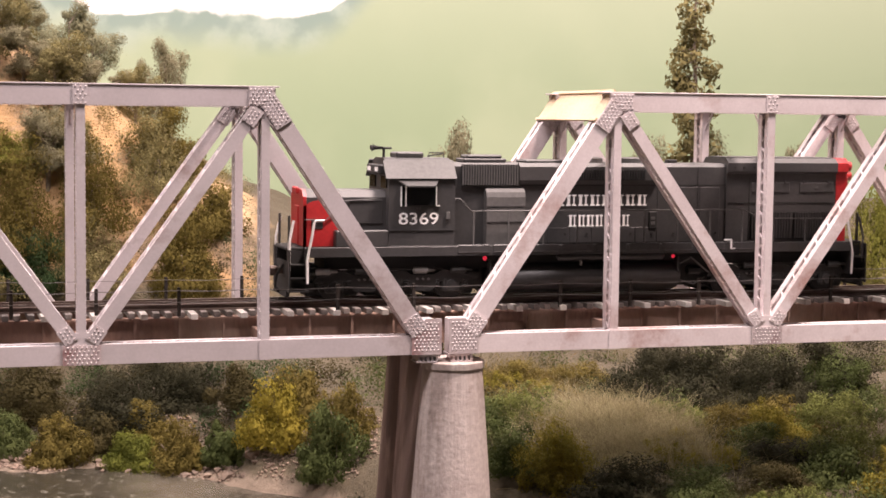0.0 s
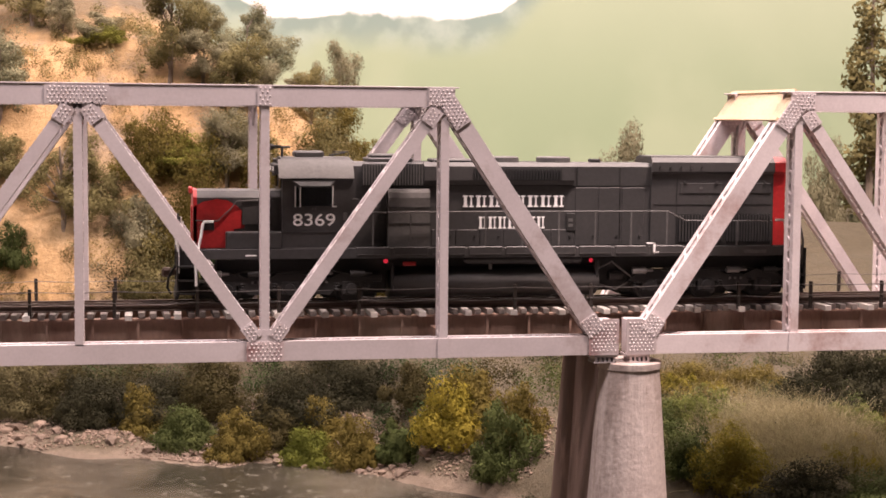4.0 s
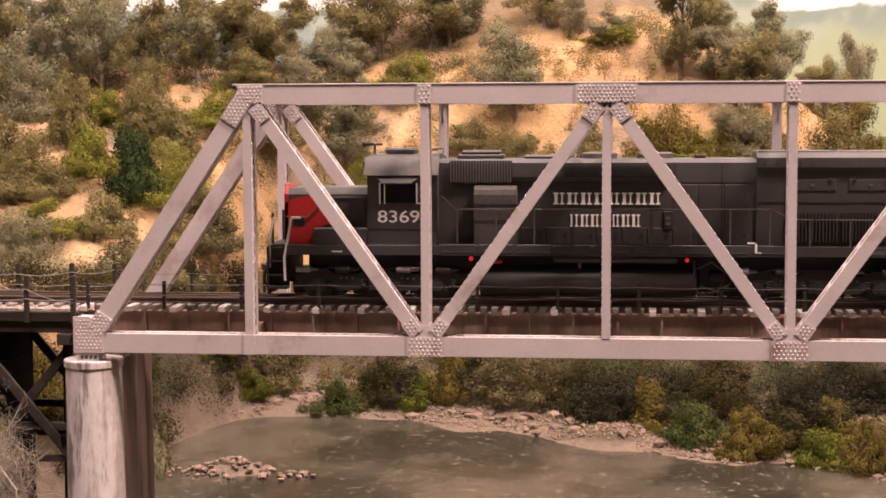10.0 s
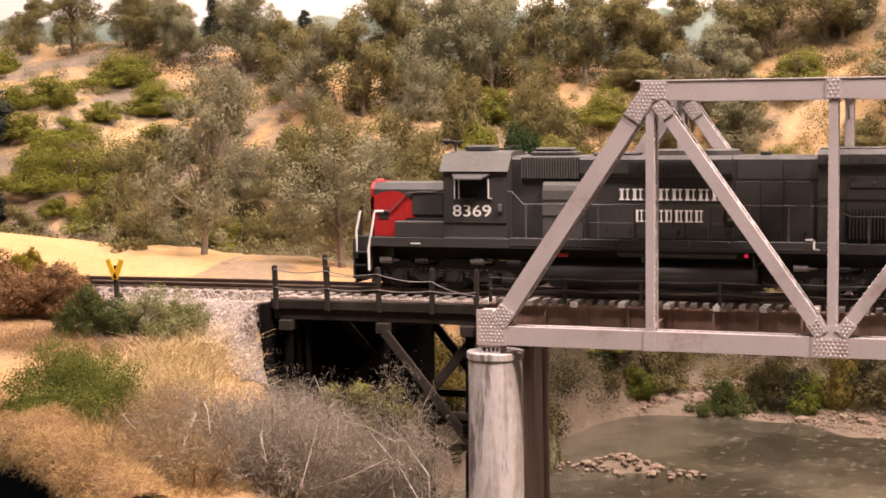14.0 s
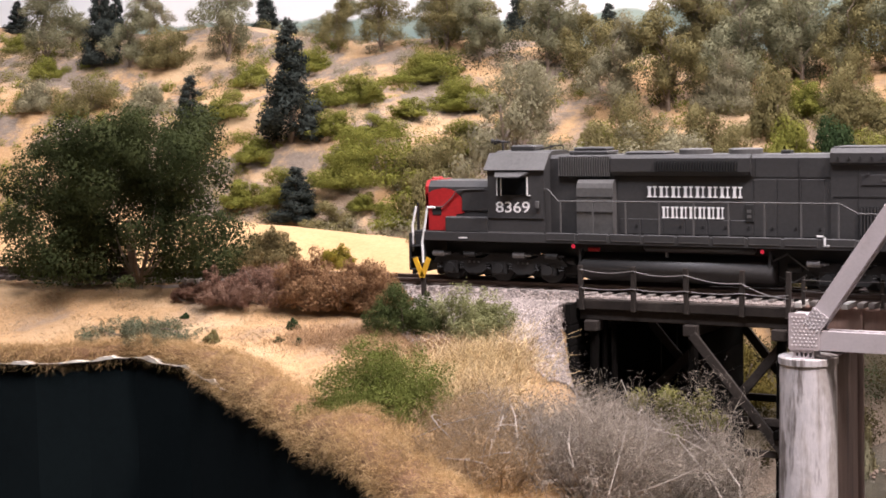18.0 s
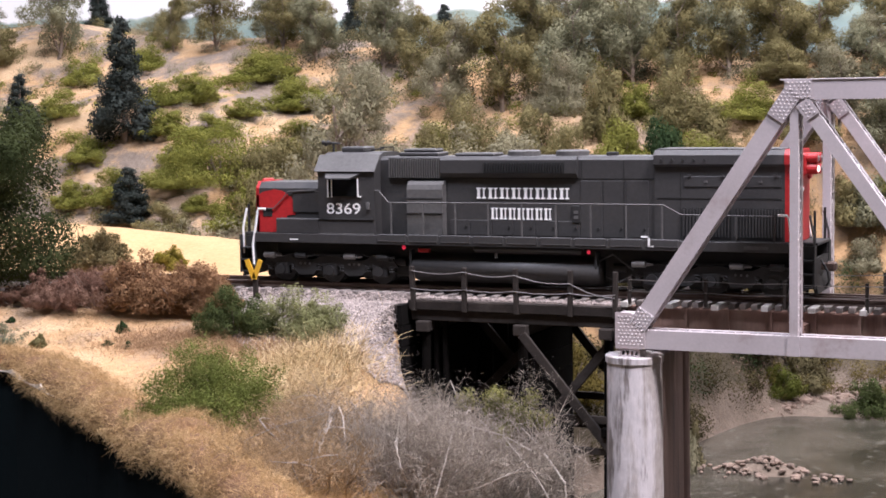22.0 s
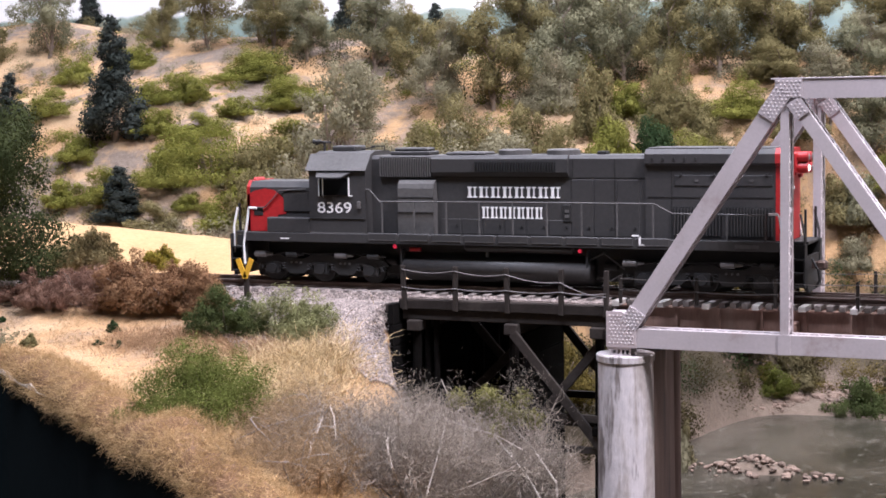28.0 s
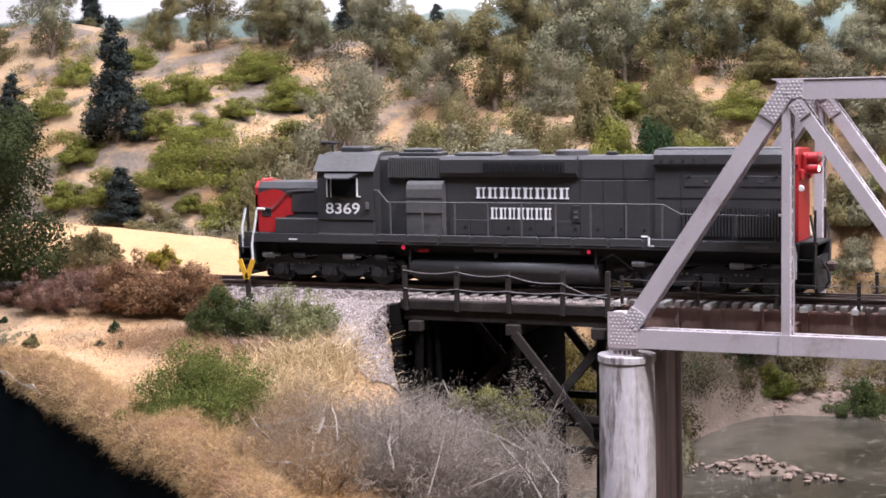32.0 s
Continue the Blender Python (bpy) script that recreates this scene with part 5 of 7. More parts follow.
        flare = Shape().prism([(s * a, b) for a, b in ((0.9, 4.42), (0.97, 4.42), (1.14, 4.6), (1.14, 5.12), (1.0, 5.27), (0.9, 5.27))], -3.5, 2.3, "x")
        fl = part("dynamic_brake_hatch", flare, GREY, hood)
        louvres(-1.62, 1.8, 4.6, 5.02, s * 1.15 if s < 0 else 1.1, 30, fl, "brake_grille", LOUVRE)
        # doors along the hood with latches
        for k in range(9):
            a = -3.2 + k * 0.93
            d = part("hood_door", Shape().box(a + 0.02, a + 0.9, s * h - 0.02, s * h + 0.02, 2.12, 4.32 if a > 2.0 else 2.72, 0.012), GREY, hood)
            part("latch", Shape().box(a + 0.7, a + 0.78, s * (h + 0.03) - 0.02, s * (h + 0.03) + 0.02, 2.42, 2.5), BLACKS, d)
        part("sight_glass", Shape().box(2.05, 2.4, s * (h + 0.02) - 0.03, s * (h + 0.02) + 0.03, 2.66, 3.34, 0.02), BLACKS, hood, "black gauge box with pale marks")
        part("gauge_mark", Shape().box(2.13, 2.3, s * (h + 0.055) - 0.01, s * (h + 0.055) + 0.01, 3.02, 3.14).box(2.13, 2.3, s * (h + 0.055) - 0.01, s * (h + 0.055) + 0.01, 2.82, 2.94), GREY_EDGE, hood)
        part("hood_seam", Shape().box(4.15, 4.18, s * h - 0.02, s * h + 0.02, 2.12, 5.1).box(-3.42, 5.4, s * h - 0.018, s * h + 0.018, 4.38, 4.41).box(2.45, 2.48, s * h - 0.02, s * h + 0.02, 4.41, 5.1), BLACKS, hood)
        for k in range(5):
            part("lift_lug", Shape().lathe([(0.05, -0.03), (0.05, 0.03)], (5.7 + k * 0.42, s * 1.17, 5.12), "y", 8), BLACKS, rear)
        for a, b in ((6.55, 8.25), (8.7, 10.25)):
            panel = part("radiator_panel", Shape().box(a, b, s * 1.03 - 0.02, s * 1.03 + 0.03, 4.1, 4.5, 0.015), GREY, rear)
            part("panel_mark", Shape().box((a + b) / 2 - 0.07, (a + b) / 2 + 0.07, s * 1.065 - 0.01, s * 1.065 + 0.01, 4.26, 4.34), GREY_EDGE, panel)
            part("panel_hinge", Shape().box(a + 0.15, a + 0.27, s * 1.07 - 0.03, s * 1.07 + 0.03, 4.5, 4.57).box(b - 0.27, b - 0.15, s * 1.07 - 0.03, s * 1.07 + 0.03, 4.5, 4.57), GREY, panel)
        louvres(6.5, 8.35, 2.2, 3.3, s * 1.05 if s < 0 else 1.0, 15, rear, "air_intake", GREY)
        louvres(8.45, 10.3, 2.2, 3.3, s * 1.05 if s < 0 else 1.0, 16, rear, "air_intake", GREY)
        part("rear_seam", Shape().box(5.5, 10.3, s * 1.02 - 0.02, s * 1.02 + 0.02, 3.66, 3.69).box(6.42, 6.45, s * 1.02 - 0.02, s * 1.02 + 0.02, 2.1, 4.7), BLACKS, rear)
        # company lettering as plain white strokes
        for x0, x1, z0, z1, n in ((-2.0, 2.02, 3.58, 4.02, 8), (-1.38, 1.26, 2.76, 3.22, 7)):
            row = Shape()
            w = (x1 - x0) / n
            for i in range(n):
                a = x0 + i * w
                yy = s * (h + 0.03)
                for u, v in ((0.10, 0.33), (0.60, 0.72)):
                    row.box(a + u * w, a + v * w, yy - 0.006, yy + 0.006, z0, z1)
                for u, v, e in ((0.02, 0.41, z0), (0.02, 0.41, z1 - 0.06), (0.5, 0.84, z0), (0.5, 0.84, z1 - 0.06)):
                    row.box(a + u * w, a + v * w, yy - 0.007, yy + 0.007, e, e + 0.06)
            part("lettering", row, WHITE, hood, "row of white painted lettering strokes")
    # roof fans and hatches
    for x in (-4.7,):
        part("roof_hatch", Shape().box(x - 0.9, x + 0.85, -0.55, 0.55, 5.26, 5.42, 0.04).box(x - 0.75, x + 0.7, -0.45, 0.45, 5.42, 5.56, 0.05), GREY, hood)
    part("fan_shroud", Shape().box(-3.1, -1.4, -0.6, 0.6, 5.26, 5.38, 0.05), GREY, hood)
    for x in (-0.3, 1.75):
        part("fan", Shape().lathe([(0.66, 5.26), (0.66, 5.44), (0.58, 5.48), (0.2, 5.46)], (x, 0, 0), "z", 26), GREY_EDGE, hood)
    part("exhaust_stack", Shape().box(3.2, 3.6, -0.2, 0.2, 5.26, 5.4, 0.03), BLACKS, hood)
    part("roof_panel", Shape().box(5.45, 8.2, -0.85, 0.85, 5.49, 5.54, 0.02).box(8.3, 10.3, -0.85, 0.85, 5.49, 5.53, 0.02), GREY, rear)
    # fuel tank and reservoirs
    tank_prof = [(1.5 * math.cos(a), 0.80 + 0.69 * math.sin(a)) for a in [math.radians(15 * k) for k in range(24)]]
    tank = part("fuel_tank", Shape().prism(tank_prof, -4.72, 3.25, "x"), GREY, t, "long dusty grey rounded fuel tank", True)
    for s in (-1, 1):
        part("air_reservoir", Shape().lathe([(0.05, -2.3), (0.15, -2.2), (0.16, 2.2), (0.05, 2.3)], (0.3, s * 1.32, 1.6), "x", 14), GREY, tank, smooth=True)
        part("tank_end_rib", Shape().box(-4.78, -4.68, s * 1.3 - 0.18, s * 1.3 + 0.18, 0.5, 1.5, 0.03), BLACKS, tank)
        part("tank_end_rib", Shape().box(3.12, 3.22, s * 1.3 - 0.18, s * 1.3 + 0.18, 0.9, 1.6, 0.03), BLACKS, tank)
        part("filler", Shape().lathe([(0.07, -0.1), (0.07, 0.1)], (-1.0, s * 1.4, 1.36), "z", 8), SILVER, tank)
        part("pipe_run", Shape().tube([(3.2, s * 1.2, 1.2), (3.8, s * 1.25, 1.5), (4.2, s * 1.25, 1.2), (4.6, s * 1.2, 0.9)], 0.04, 6).tube([(3.4, s * 1.0, 0.6), (4.0, s * 1.1, 0.4), (4.5, s * 1.1, 0.7)], 0.035, 6), GREY_EDGE, tank)
    # black boxes added so the gaps beside the tank stay dark
    for a, b in ((-5.9, -4.85), (3.3, 4.75)):
        gap_box = part("equipment_rack", Shape().box(a, b, -0.85, 0.85, 0.35, 1.3, 0.08), BLACKS, frame_)
        part("air_filter", Shape().lathe([(0.06, -0.3), (0.17, -0.26), (0.17, 0.26), (0.06, 0.3)], ((a + b) / 2, -1.0, 0.95), "x", 12), BLACKS, gap_box)
    # trucks
    truck(-8.55, t)
    truck(7.65, t)
    # pilots, steps, plow, couplers
    for e, x0 in ((-1, -11.9), (1, 10.8)):
        pil = part("pilot", Shape().box(min(x0, x0 + e * 0.14), max(x0, x0 + e * 0.14), -1.55, 1.55, 0.75, 2.08, 0.03), BLACKS, t)
        part("platform", Shape().box(min(x0, x0 + e * 0.8), max(x0, x0 + e * 0.8), -1.1, 1.1, 1.95, 2.08, 0.03), BLACKS, pil)
        for s in (-1, 1):
            for k in range(3):
                part("step", Shape().box(min(x0, x0 + e * 0.75), max(x0, x0 + e * 0.75), s * 1.38 - 0.2, s * 1.38 + 0.2, 0.42 + 0.5 * k, 0.47 + 0.5 * k), BLACKS, pil)
            # black plate added to darken the see-through gap behind the steps
            part("step_back", Shape().box(min(x0, x0 + e * 0.72), max(x0, x0 + e * 0.72), s * 1.14 - 0.02, s * 1.14 + 0.02, 0.42, 1.95), BLACKS, pil)
            part("step_side", Shape().box(x0 + e * 0.75 - 0.03, x0 + e * 0.75 + 0.03, s * 1.38 - 0.2, s * 1.38 + 0.2, 0.4, 2.0), BLACKS, pil)
            part("handrail", Shape().tube([(x0 + e * 0.08, s * 1.6, 0.75), (x0 + e * 0.1, s * 1.62, 1.6), (x0 - e * 0.08, s * 1.62, 2.5), (x0 - e * 0.16, s * 1.62, 3.0), (x0 - e * 0.22, s * 1.62, 3.1), (x0 - e * 0.55, s * 1.62, 3.1)], 0.052, 6), WHITE, pil, "white painted corner handrail")
            part("handrail", Shape().tube([(x0 + e * 0.72, s * 1.35, 1.2), (x0 + e * 0.72, s * 1.35, 2.3), (x0 + e * 0.55, s * 1.3, 3.1)], 0.05, 6), WHITE if e < 0 else GREY_EDGE, pil, "white painted end handrail" if e < 0 else "")
            part("ditch_post", Shape().box(x0 + e * 0.62, x0 + e * 0.7 if e > 0 else x0 + e * 0.54, s * 0.95 - 0.05, s * 0.95 + 0.05, 2.08, 3.25) if e > 0 else Shape().box(x0 - 0.7, x0 - 0.62, s * 0.95 - 0.05, s * 0.95 + 0.05, 2.08, 3.25), BLACKS, pil)
        plow = [(x0 + e * 0.72, 0.22), (x0 + e * 0.85, 0.22), (x0 + e * 0.72, 0.9), (x0 + e * 0.75, 1.5), (x0 + e * 0.62, 1.5), (x0 + e * 0.55, 0.9)]
        part("plow", Shape().prism(plow, -1.25, 1.25), BLACKS, pil)
        cp = part("coupler", Shape().box(min(x0, x0 + e * 1.0), max(x0, x0 + e * 1.0), -0.13, 0.13, 1.0, 1.25, 0.03).box(min(x0 + e * 0.9, x0 + e * 1.3), max(x0 + e * 0.9, x0 + e * 1.3), -0.28, 0.2, 0.95, 1.3, 0.08), RAIL, pil, "rusty coupler")
        part("air_hose", Shape().tube([(x0 + e * 0.8, -0.5, 1.4), (x0 + e * 1.05, -0.55, 1.0), (x0 + e * 1.1, -0.5, 0.6), (x0 + e * 0.95, -0.45, 0.35)], 0.05, 6), BLACKS, cp)
    # side handrails
    for s in (-1, 1):
        y = s * 1.6
        rail_ = part("side_handrail", Shape().tube([(-6.3, s * 1.52, 3.9), (-6.05, y, 3.9), (-5.6, y, 3.42), (0, y, 3.44), (5.9, y, 3.44), (6.6, y, 3.08), (9.6, y, 3.06), (10.1, y, 3.06)], 0.032, 6), GREY_EDGE, t, "thin grey side handrail")
        for k in range(14):
            x = -5.5 + 1.42 * k
            if x < 10.3:
                part("stanchion", Shape().box(x - 0.03, x + 0.03, y - 0.03, y + 0.03, 1.8, 3.43 if x < 6.0 else 3.07), GREY_EDGE, rail_)
        part("step_bracket", Shape().box(5.05, 5.4, s * 1.66 - 0.02, s * 1.66 + 0.02, 2.2, 2.26).box(5.32, 5.4, s * 1.66 - 0.02, s * 1.66 + 0.02, 1.88, 2.26).box(5.32, 5.55, s * 1.66 - 0.02, s * 1.66 + 0.02, 1.84, 1.9), WHITE, rail_, "white bracket")
    return t


LOCO = make_loco()

# ---- plants: built once in each size and colour, then placed ----
# the brownish and golden olive, leafy green and dusty sage tones hold bank shade
LEAF_WORDS = {"dull_olive_foliage": "dull olive", "fresh_green_foliage": "fresh green", "deep_green_foliage": "deep green", "yellow_green_foliage": "bright yellow-green",
              "grey_sage_foliage": "pale sage-grey", "grey_green_tree_foliage": "grey-green", "blue_green_needles": "dark blue-green", "russet_brown_foliage": "russet brown",
              "shaded_olive_foliage": "golden olive", "shaded_green_foliage": "leafy green", "shaded_sage_foliage": "dusty sage", "dark_hedge_foliage": "dark grey-olive", "shaded_brown_olive_foliage": "brownish olive", "muted_green_foliage": "muted green", "feathery_green_foliage": "feathery bright green"}


def leaves(rng, centres, radii, count, size, flat=0.28, floor=0.0, fill=0.55, slim=0.6):
    """Small leaf faces scattered over lumps; arrays of vertices, faces of three and normals."""
    centres, radii = np.asarray(centres, float), np.asarray(radii, float)
    share = radii ** 2 / (radii ** 2).sum()
    pick = rng.choice(len(centres), count, p=share)
    way = rng.normal(size=(count, 3))
    way /= np.linalg.norm(way, axis=1)[:, None]
    depth = 1 - (1 - fill) * rng.random(count) ** 1.6
    p = centres[pick] + way * (radii[pick] * depth * (1 + 0.12 * rng.normal(size=count)))[:, None]
    keep = p[:, 2] > floor
    p, way = p[keep], way[keep]
    n = len(p)
    normal = way * (1 - flat) + rng.normal(size=(n, 3)) * flat
    normal /= np.linalg.norm(normal, axis=1)[:, None]
    a = np.cross(normal, rng.normal(size=(n, 3)))
    a /= np.linalg.norm(a, axis=1)[:, None]
    b = np.cross(normal, a)
    s = size * (0.55 + 0.75 * rng.random(n))[:, None]
    v = np.stack([p - a * s, p - b * s * slim + a * s * 0.4, p + a * s * 0.75 + b * s * slim], 1).reshape(-1, 3)
    soft = way * 0.8 + normal * 0.35
    soft /= np.linalg.norm(soft, axis=1)[:, None]
    faces, soft = np.arange(3 * n).reshape(-1, 3), np.repeat(soft, 3, axis=0)
    return v, faces, soft


def shrub_mesh(width, height, mat, seed, leaf_size):
    rng = np.random.default_rng(seed)
    k = 14 + int(width * 3)
    ang, rad = rng.random(k) * 6.283, np.sqrt(rng.random(k))
    oval = 0.75 + 0.25 * np.cos(2 * ang + seed)
    r = width / 2 * (0.16 + 0.24 * rng.random(k)) * (1.15 - 0.35 * rad)
    x, y = np.cos(ang) * rad * oval * (width / 2 - r * 0.5), np.sin(ang) * rad * oval * (width / 2 - r * 0.5)
    top = height * (1 - 0.6 * rad ** 2) * (0.7 + 0.4 * rng.random(k))
    z = np.maximum(r * 0.2, (top - r) * (0.2 + 0.8 * rng.random(k)))
    m = k * 2   # sprigs that break the outline
    pick = rng.integers(0, k, m)
    way = rng.normal(size=(m, 3))
    way /= np.linalg.norm(way, axis=1)[:, None]
    sprig = np.stack([x, y, z], 1)[pick] + way * r[pick][:, None] * 1.05
    out = rng.random(k) * 6.283   # low growth spreading round the foot
    reach = width * (0.36 + 0.3 * rng.random(k) ** 2) * (0.7 + 0.3 * np.cos(2 * out + seed * 1.7))
    low = np.stack([np.cos(out) * reach, np.sin(out) * reach, np.full(k, height * 0.12)], 1)
    centres = np.concatenate([np.stack([x, y, z], 1), sprig, low])
    radii = np.concatenate([r, r[pick] * (0.25 + 0.25 * rng.random(m)), width * (0.05 + 0.07 * rng.random(k))])
    area = 12.5 * (radii ** 2).sum()
    count = int(min(14000 if width < 5 else 22000, area / leaf_size ** 2 * 1.5))
    v, q, nor = leaves(rng, centres, radii, count, leaf_size)
    return numpy_mesh("shrub", v, q, mat, nor)


MESHES = {}


def shrub(mat, x, y, w, h, i):
    size = min((1.0, 2.2, 3.4, 5.2, 7.0), key=lambda s: abs(math.log(s / w)))
    key = (mat.name, size, i % 3)
    if key not in MESHES:
        MESHES[key] = shrub_mesh(size, size * 0.72, mat, 7 + 13 * (i % 3) + int(10 * size), 0.05 if size < 2 else 0.062 if size < 4 else 0.07)
    ob = thing("shrub", f"{LEAF_WORDS[mat.name]} clumpy shrub on the dry slope", "shrub", f"{LEAF_WORDS[mat.name]} shrubs",
               m=at(x, y, ground_z(x, y) - 0.14 * h, 0, 0, 47 * i) @ Matrix.Diagonal((w * 1.12 / size, w * 1.12 / size, h * 1.2 / (size * 0.72), 1)))
    part("foliage", MESHES[key], None, ob)
    stem = ("stem", size)
    if stem not in MESHES:
        rng = np.random.default_rng(2)
        s = Shape()
        for _ in range(6):
            limb(rng, s, (0, 0, -0.1), tuple(rng.normal(size=2) * size * 0.12) + (size * 0.3,), 0.02 * size, 0.008 * size)
        MESHES[stem] = s.mesh("stem", BARK)
    part("stem", MESHES[stem], None, ob)
    return ob


def limb(rng, shape, p, q, r0, r1, bend=0.25, n=5):
    p, q = Vector(p), Vector(q)
    side = Vector(rng.normal(size=3)) * (q - p).length * bend * 0.3
    pts = [p + (q - p) * (i / n) + side * math.sin(math.pi * i / n) for i in range(n + 1)]
    shape.tube(pts, r0, 6, r1)
    return pts


def tree_meshes(mat, seed, airy):
    """Trunk and crown of a tree 6 high and 5 wide."""
    rng = np.random.default_rng(seed)
    wood = Shape()
    spine = limb(rng, wood, (0, 0, -0.4), (0.3 * rng.normal(), 0.3 * rng.normal(), 4.4), 0.17, 0.05, 0.2)
    centres, radii = [], []
    for k in range(11 if airy else 13):
        h = 1.3 + 4.3 * (k + rng.random()) / 13
        a = rng.random() * 6.283
        reach = (0.6 + 1.55 * rng.random()) * math.sin(math.pi * min(0.93, (h - 0.3) / 6.0)) ** 0.7
        end = (math.cos(a) * reach, math.sin(a) * reach, h + 0.35 * rng.random())
        start = spine[min(5, max(1, int(h / 4.4 * 4)))]
        limb(rng, wood, start, end, 0.06, 0.02)
        centres.append(end)
        radii.append((0.5 if airy else 0.72) + 0.42 * rng.random())
        for _ in range(2):
            off = rng.normal(size=3) * 0.55
            centres.append(tuple(np.array(end) + off))
            radii.append(0.3 + 0.3 * rng.random())
    v, q, nor = leaves(rng, centres, radii, 11000 if airy else 16000, 0.07 if airy else 0.078, 0.3, 0.5, 0.35 if airy else 0.5)
    return wood.mesh("trunk", BARK), numpy_mesh("crown", v, q, mat, nor)


def conifer_meshes(mat, seed, slim):
    """A conifer 6 high and 2.4 wide in uneven tiers."""
    rng = np.random.default_rng(seed)
    wood = Shape()
    wood.tube([(0, 0, -0.3), (0.05, 0, 3), (0, 0.03, 5.9)], 0.13, 7, 0.02)
    centres, radii = [], []
    for k in range(46 if slim else 90):
        h = (0.7 + 5.1 * k / 46) if slim else 0.35 + 5.45 * k / 90
        spread = (1.0 - (h / 6.3) ** 1.4) * 1.25 * (0.5 + 0.75 * rng.random()) if not slim else 0.55 * (0.5 + rng.random()) * (1.05 - (h / 6.6) ** 3)
        a = rng.random() * 6.283
        end = (math.cos(a) * spread * 0.75, math.sin(a) * spread * 0.75, h - 0.12 * spread)
        wood.tube([(0, 0, h), end], 0.03, 4, 0.012)
        centres.append(end)
        radii.append(0.16 + 0.32 * spread)
    v, q, nor = leaves(rng, centres, radii, 4500 if slim else 15000, 0.085, 0.32, 0.1, 0.3)
    return wood.mesh("trunk", BARK), numpy_mesh("crown", v, q, mat, nor)


def tree(kind, mat, x, y, w, h, i):
    key = (kind, mat.name, i % 3)
    if key not in MESHES:
        MESHES[key] = conifer_meshes(mat, 31 + i % 3, kind == "poplar") if kind in ("conifer", "poplar") else tree_meshes(mat, 51 + i % 3, kind == "airy")
    trunk, crown = MESHES[key]
    wide = {"conifer": 2.4, "poplar": 1.5}.get(kind, 4.6)
    words = {"tree": "bushy tree with clumped crown", "airy": "thin airy tree with sparse leaves", "conifer": "narrow conifer with uneven tiers", "poplar": "tall slim ivy-clad tree"}[kind]
    t = thing("conifer" if kind == "conifer" else "tree", f"{LEAF_WORDS[mat.name]} {words} on the hillside", "tree", f"{LEAF_WORDS[mat.name]} {kind} trees",
              m=at(x, y, ground_z(x, y) - 0.1, 0, 0, 61 * i) @ Matrix.Diagonal((w / wide, w / wide, h / 6.0, 1)))
    part("trunk", trunk, None, t)
    part("crown", crown, None, t)
    return t


def plant_all(kind, mat, rows):
    for i, (x, y, w, h) in enumerate(rows):
        if kind == "shrub":
            shrub(mat, x, y, w, h, i)
        else:
            tree(kind, mat, x, y, w, h, i)


def crest_trees():
    """The wood along the top of the hill."""
    rnd = random.Random(77)
    x = -98.0
    while x < 33:
        if 2 < x < 19:
            x = 19.0
        y = 57 + rnd.uniform(-3, 5)
        kind = "conifer" if x < -30 and rnd.random() < 0.35 else "tree"
        mat = PINE if kind == "conifer" else rnd.choice((TREEGREEN, TREEGREEN, OLIVE, SAGE))
        h = rnd.uniform(2.6, 5.6) - (0.8 if x > 5 else 0)
        tree(kind, mat, x + rnd.uniform(-1, 1), y, (2.4 if kind == "conifer" else rnd.uniform(3.2, 4.8)), h, rnd.randrange(9))
        x += rnd.uniform(4.5, 10.0) if x < -8 else 5.5


crest_trees()

# ---- planting: x, y, width, height in centimetres ----
SHRUB_GREEN_0 = [(-55.9, 38.6, 4.3, 2.0), (-50.6, 34.4, 4.1, 2.1), (-45.4, 40.2, 4.2, 2.1), (-47.7, 39.1, 3.1, 1.9), (-55.6, 49.5, 4.1, 2.3), (-45.3, 36.5, 3.8, 1.8), (-39.1, 33.3, 7.8, 4.1), (-41.9, 32.4, 4.8, 2.3), (-41.2, 39.9, 3.1, 1.3), (-43.8, 46.4, 5.5, 2.0), (-38.8, 42.8, 5.3, 2.1), (-48.7, 30.7, 3.9, 1.8), (-45.6, 30.9, 4.5, 2.3), (-39.1, 30.5, 2.8, 1.3), (-35.4, 29.5, 4.2, 2.5), (-78.7, 44.3, 3.2, 2.2), (-59.8, 46.9, 4.1, 2.3), (-89.8, 53.0, 4.3, 1.9), (-42.0, 36.9, 4.3, 1.6), (-42.4, 34.7, 4.8, 2.2), (-14.6, 44.2, 3.9, 2.3), (-14.8, 33.5, 5.2, 2.1)]
SHRUB_GREEN_1 = [(-7.7, 46.4, 5.2, 2.3), (3.9, 55.3, 5.2, 2.8), (3.5, 49.5, 6.7, 2.7), (-38.4, 43.2, 4.9, 2.4), (-43.5, 47.6, 4.6, 2.1), (-35.5, 37.8, 5.2, 2.3), (-26.2, 38.5, 4.6, 2.9), (-8.8, 39.4, 6.3, 3.6), (-13.7, 39.0, 3.8, 3.6), (-4.9, 35.6, 4.2, 1.7), (4.1, 47.6, 4.2, 1.4), (3.5, 49.2, 6.9, 2.7), (23.5, 46.5, 5.0, 1.9), (18.0, 54.6, 4.6, 1.4), (-1.4, 43.4, 3.5, 2.4), (81.0, 41.4, 5.2, 8.8), (-26.6, 29.5, 3.0, 2.0), (4.6, 47.2, 2.7, 2.2), (23.2, 46.7, 2.9, 1.5)]
plant_all('shrub', GREEN, SHRUB_GREEN_0 + SHRUB_GREEN_1)
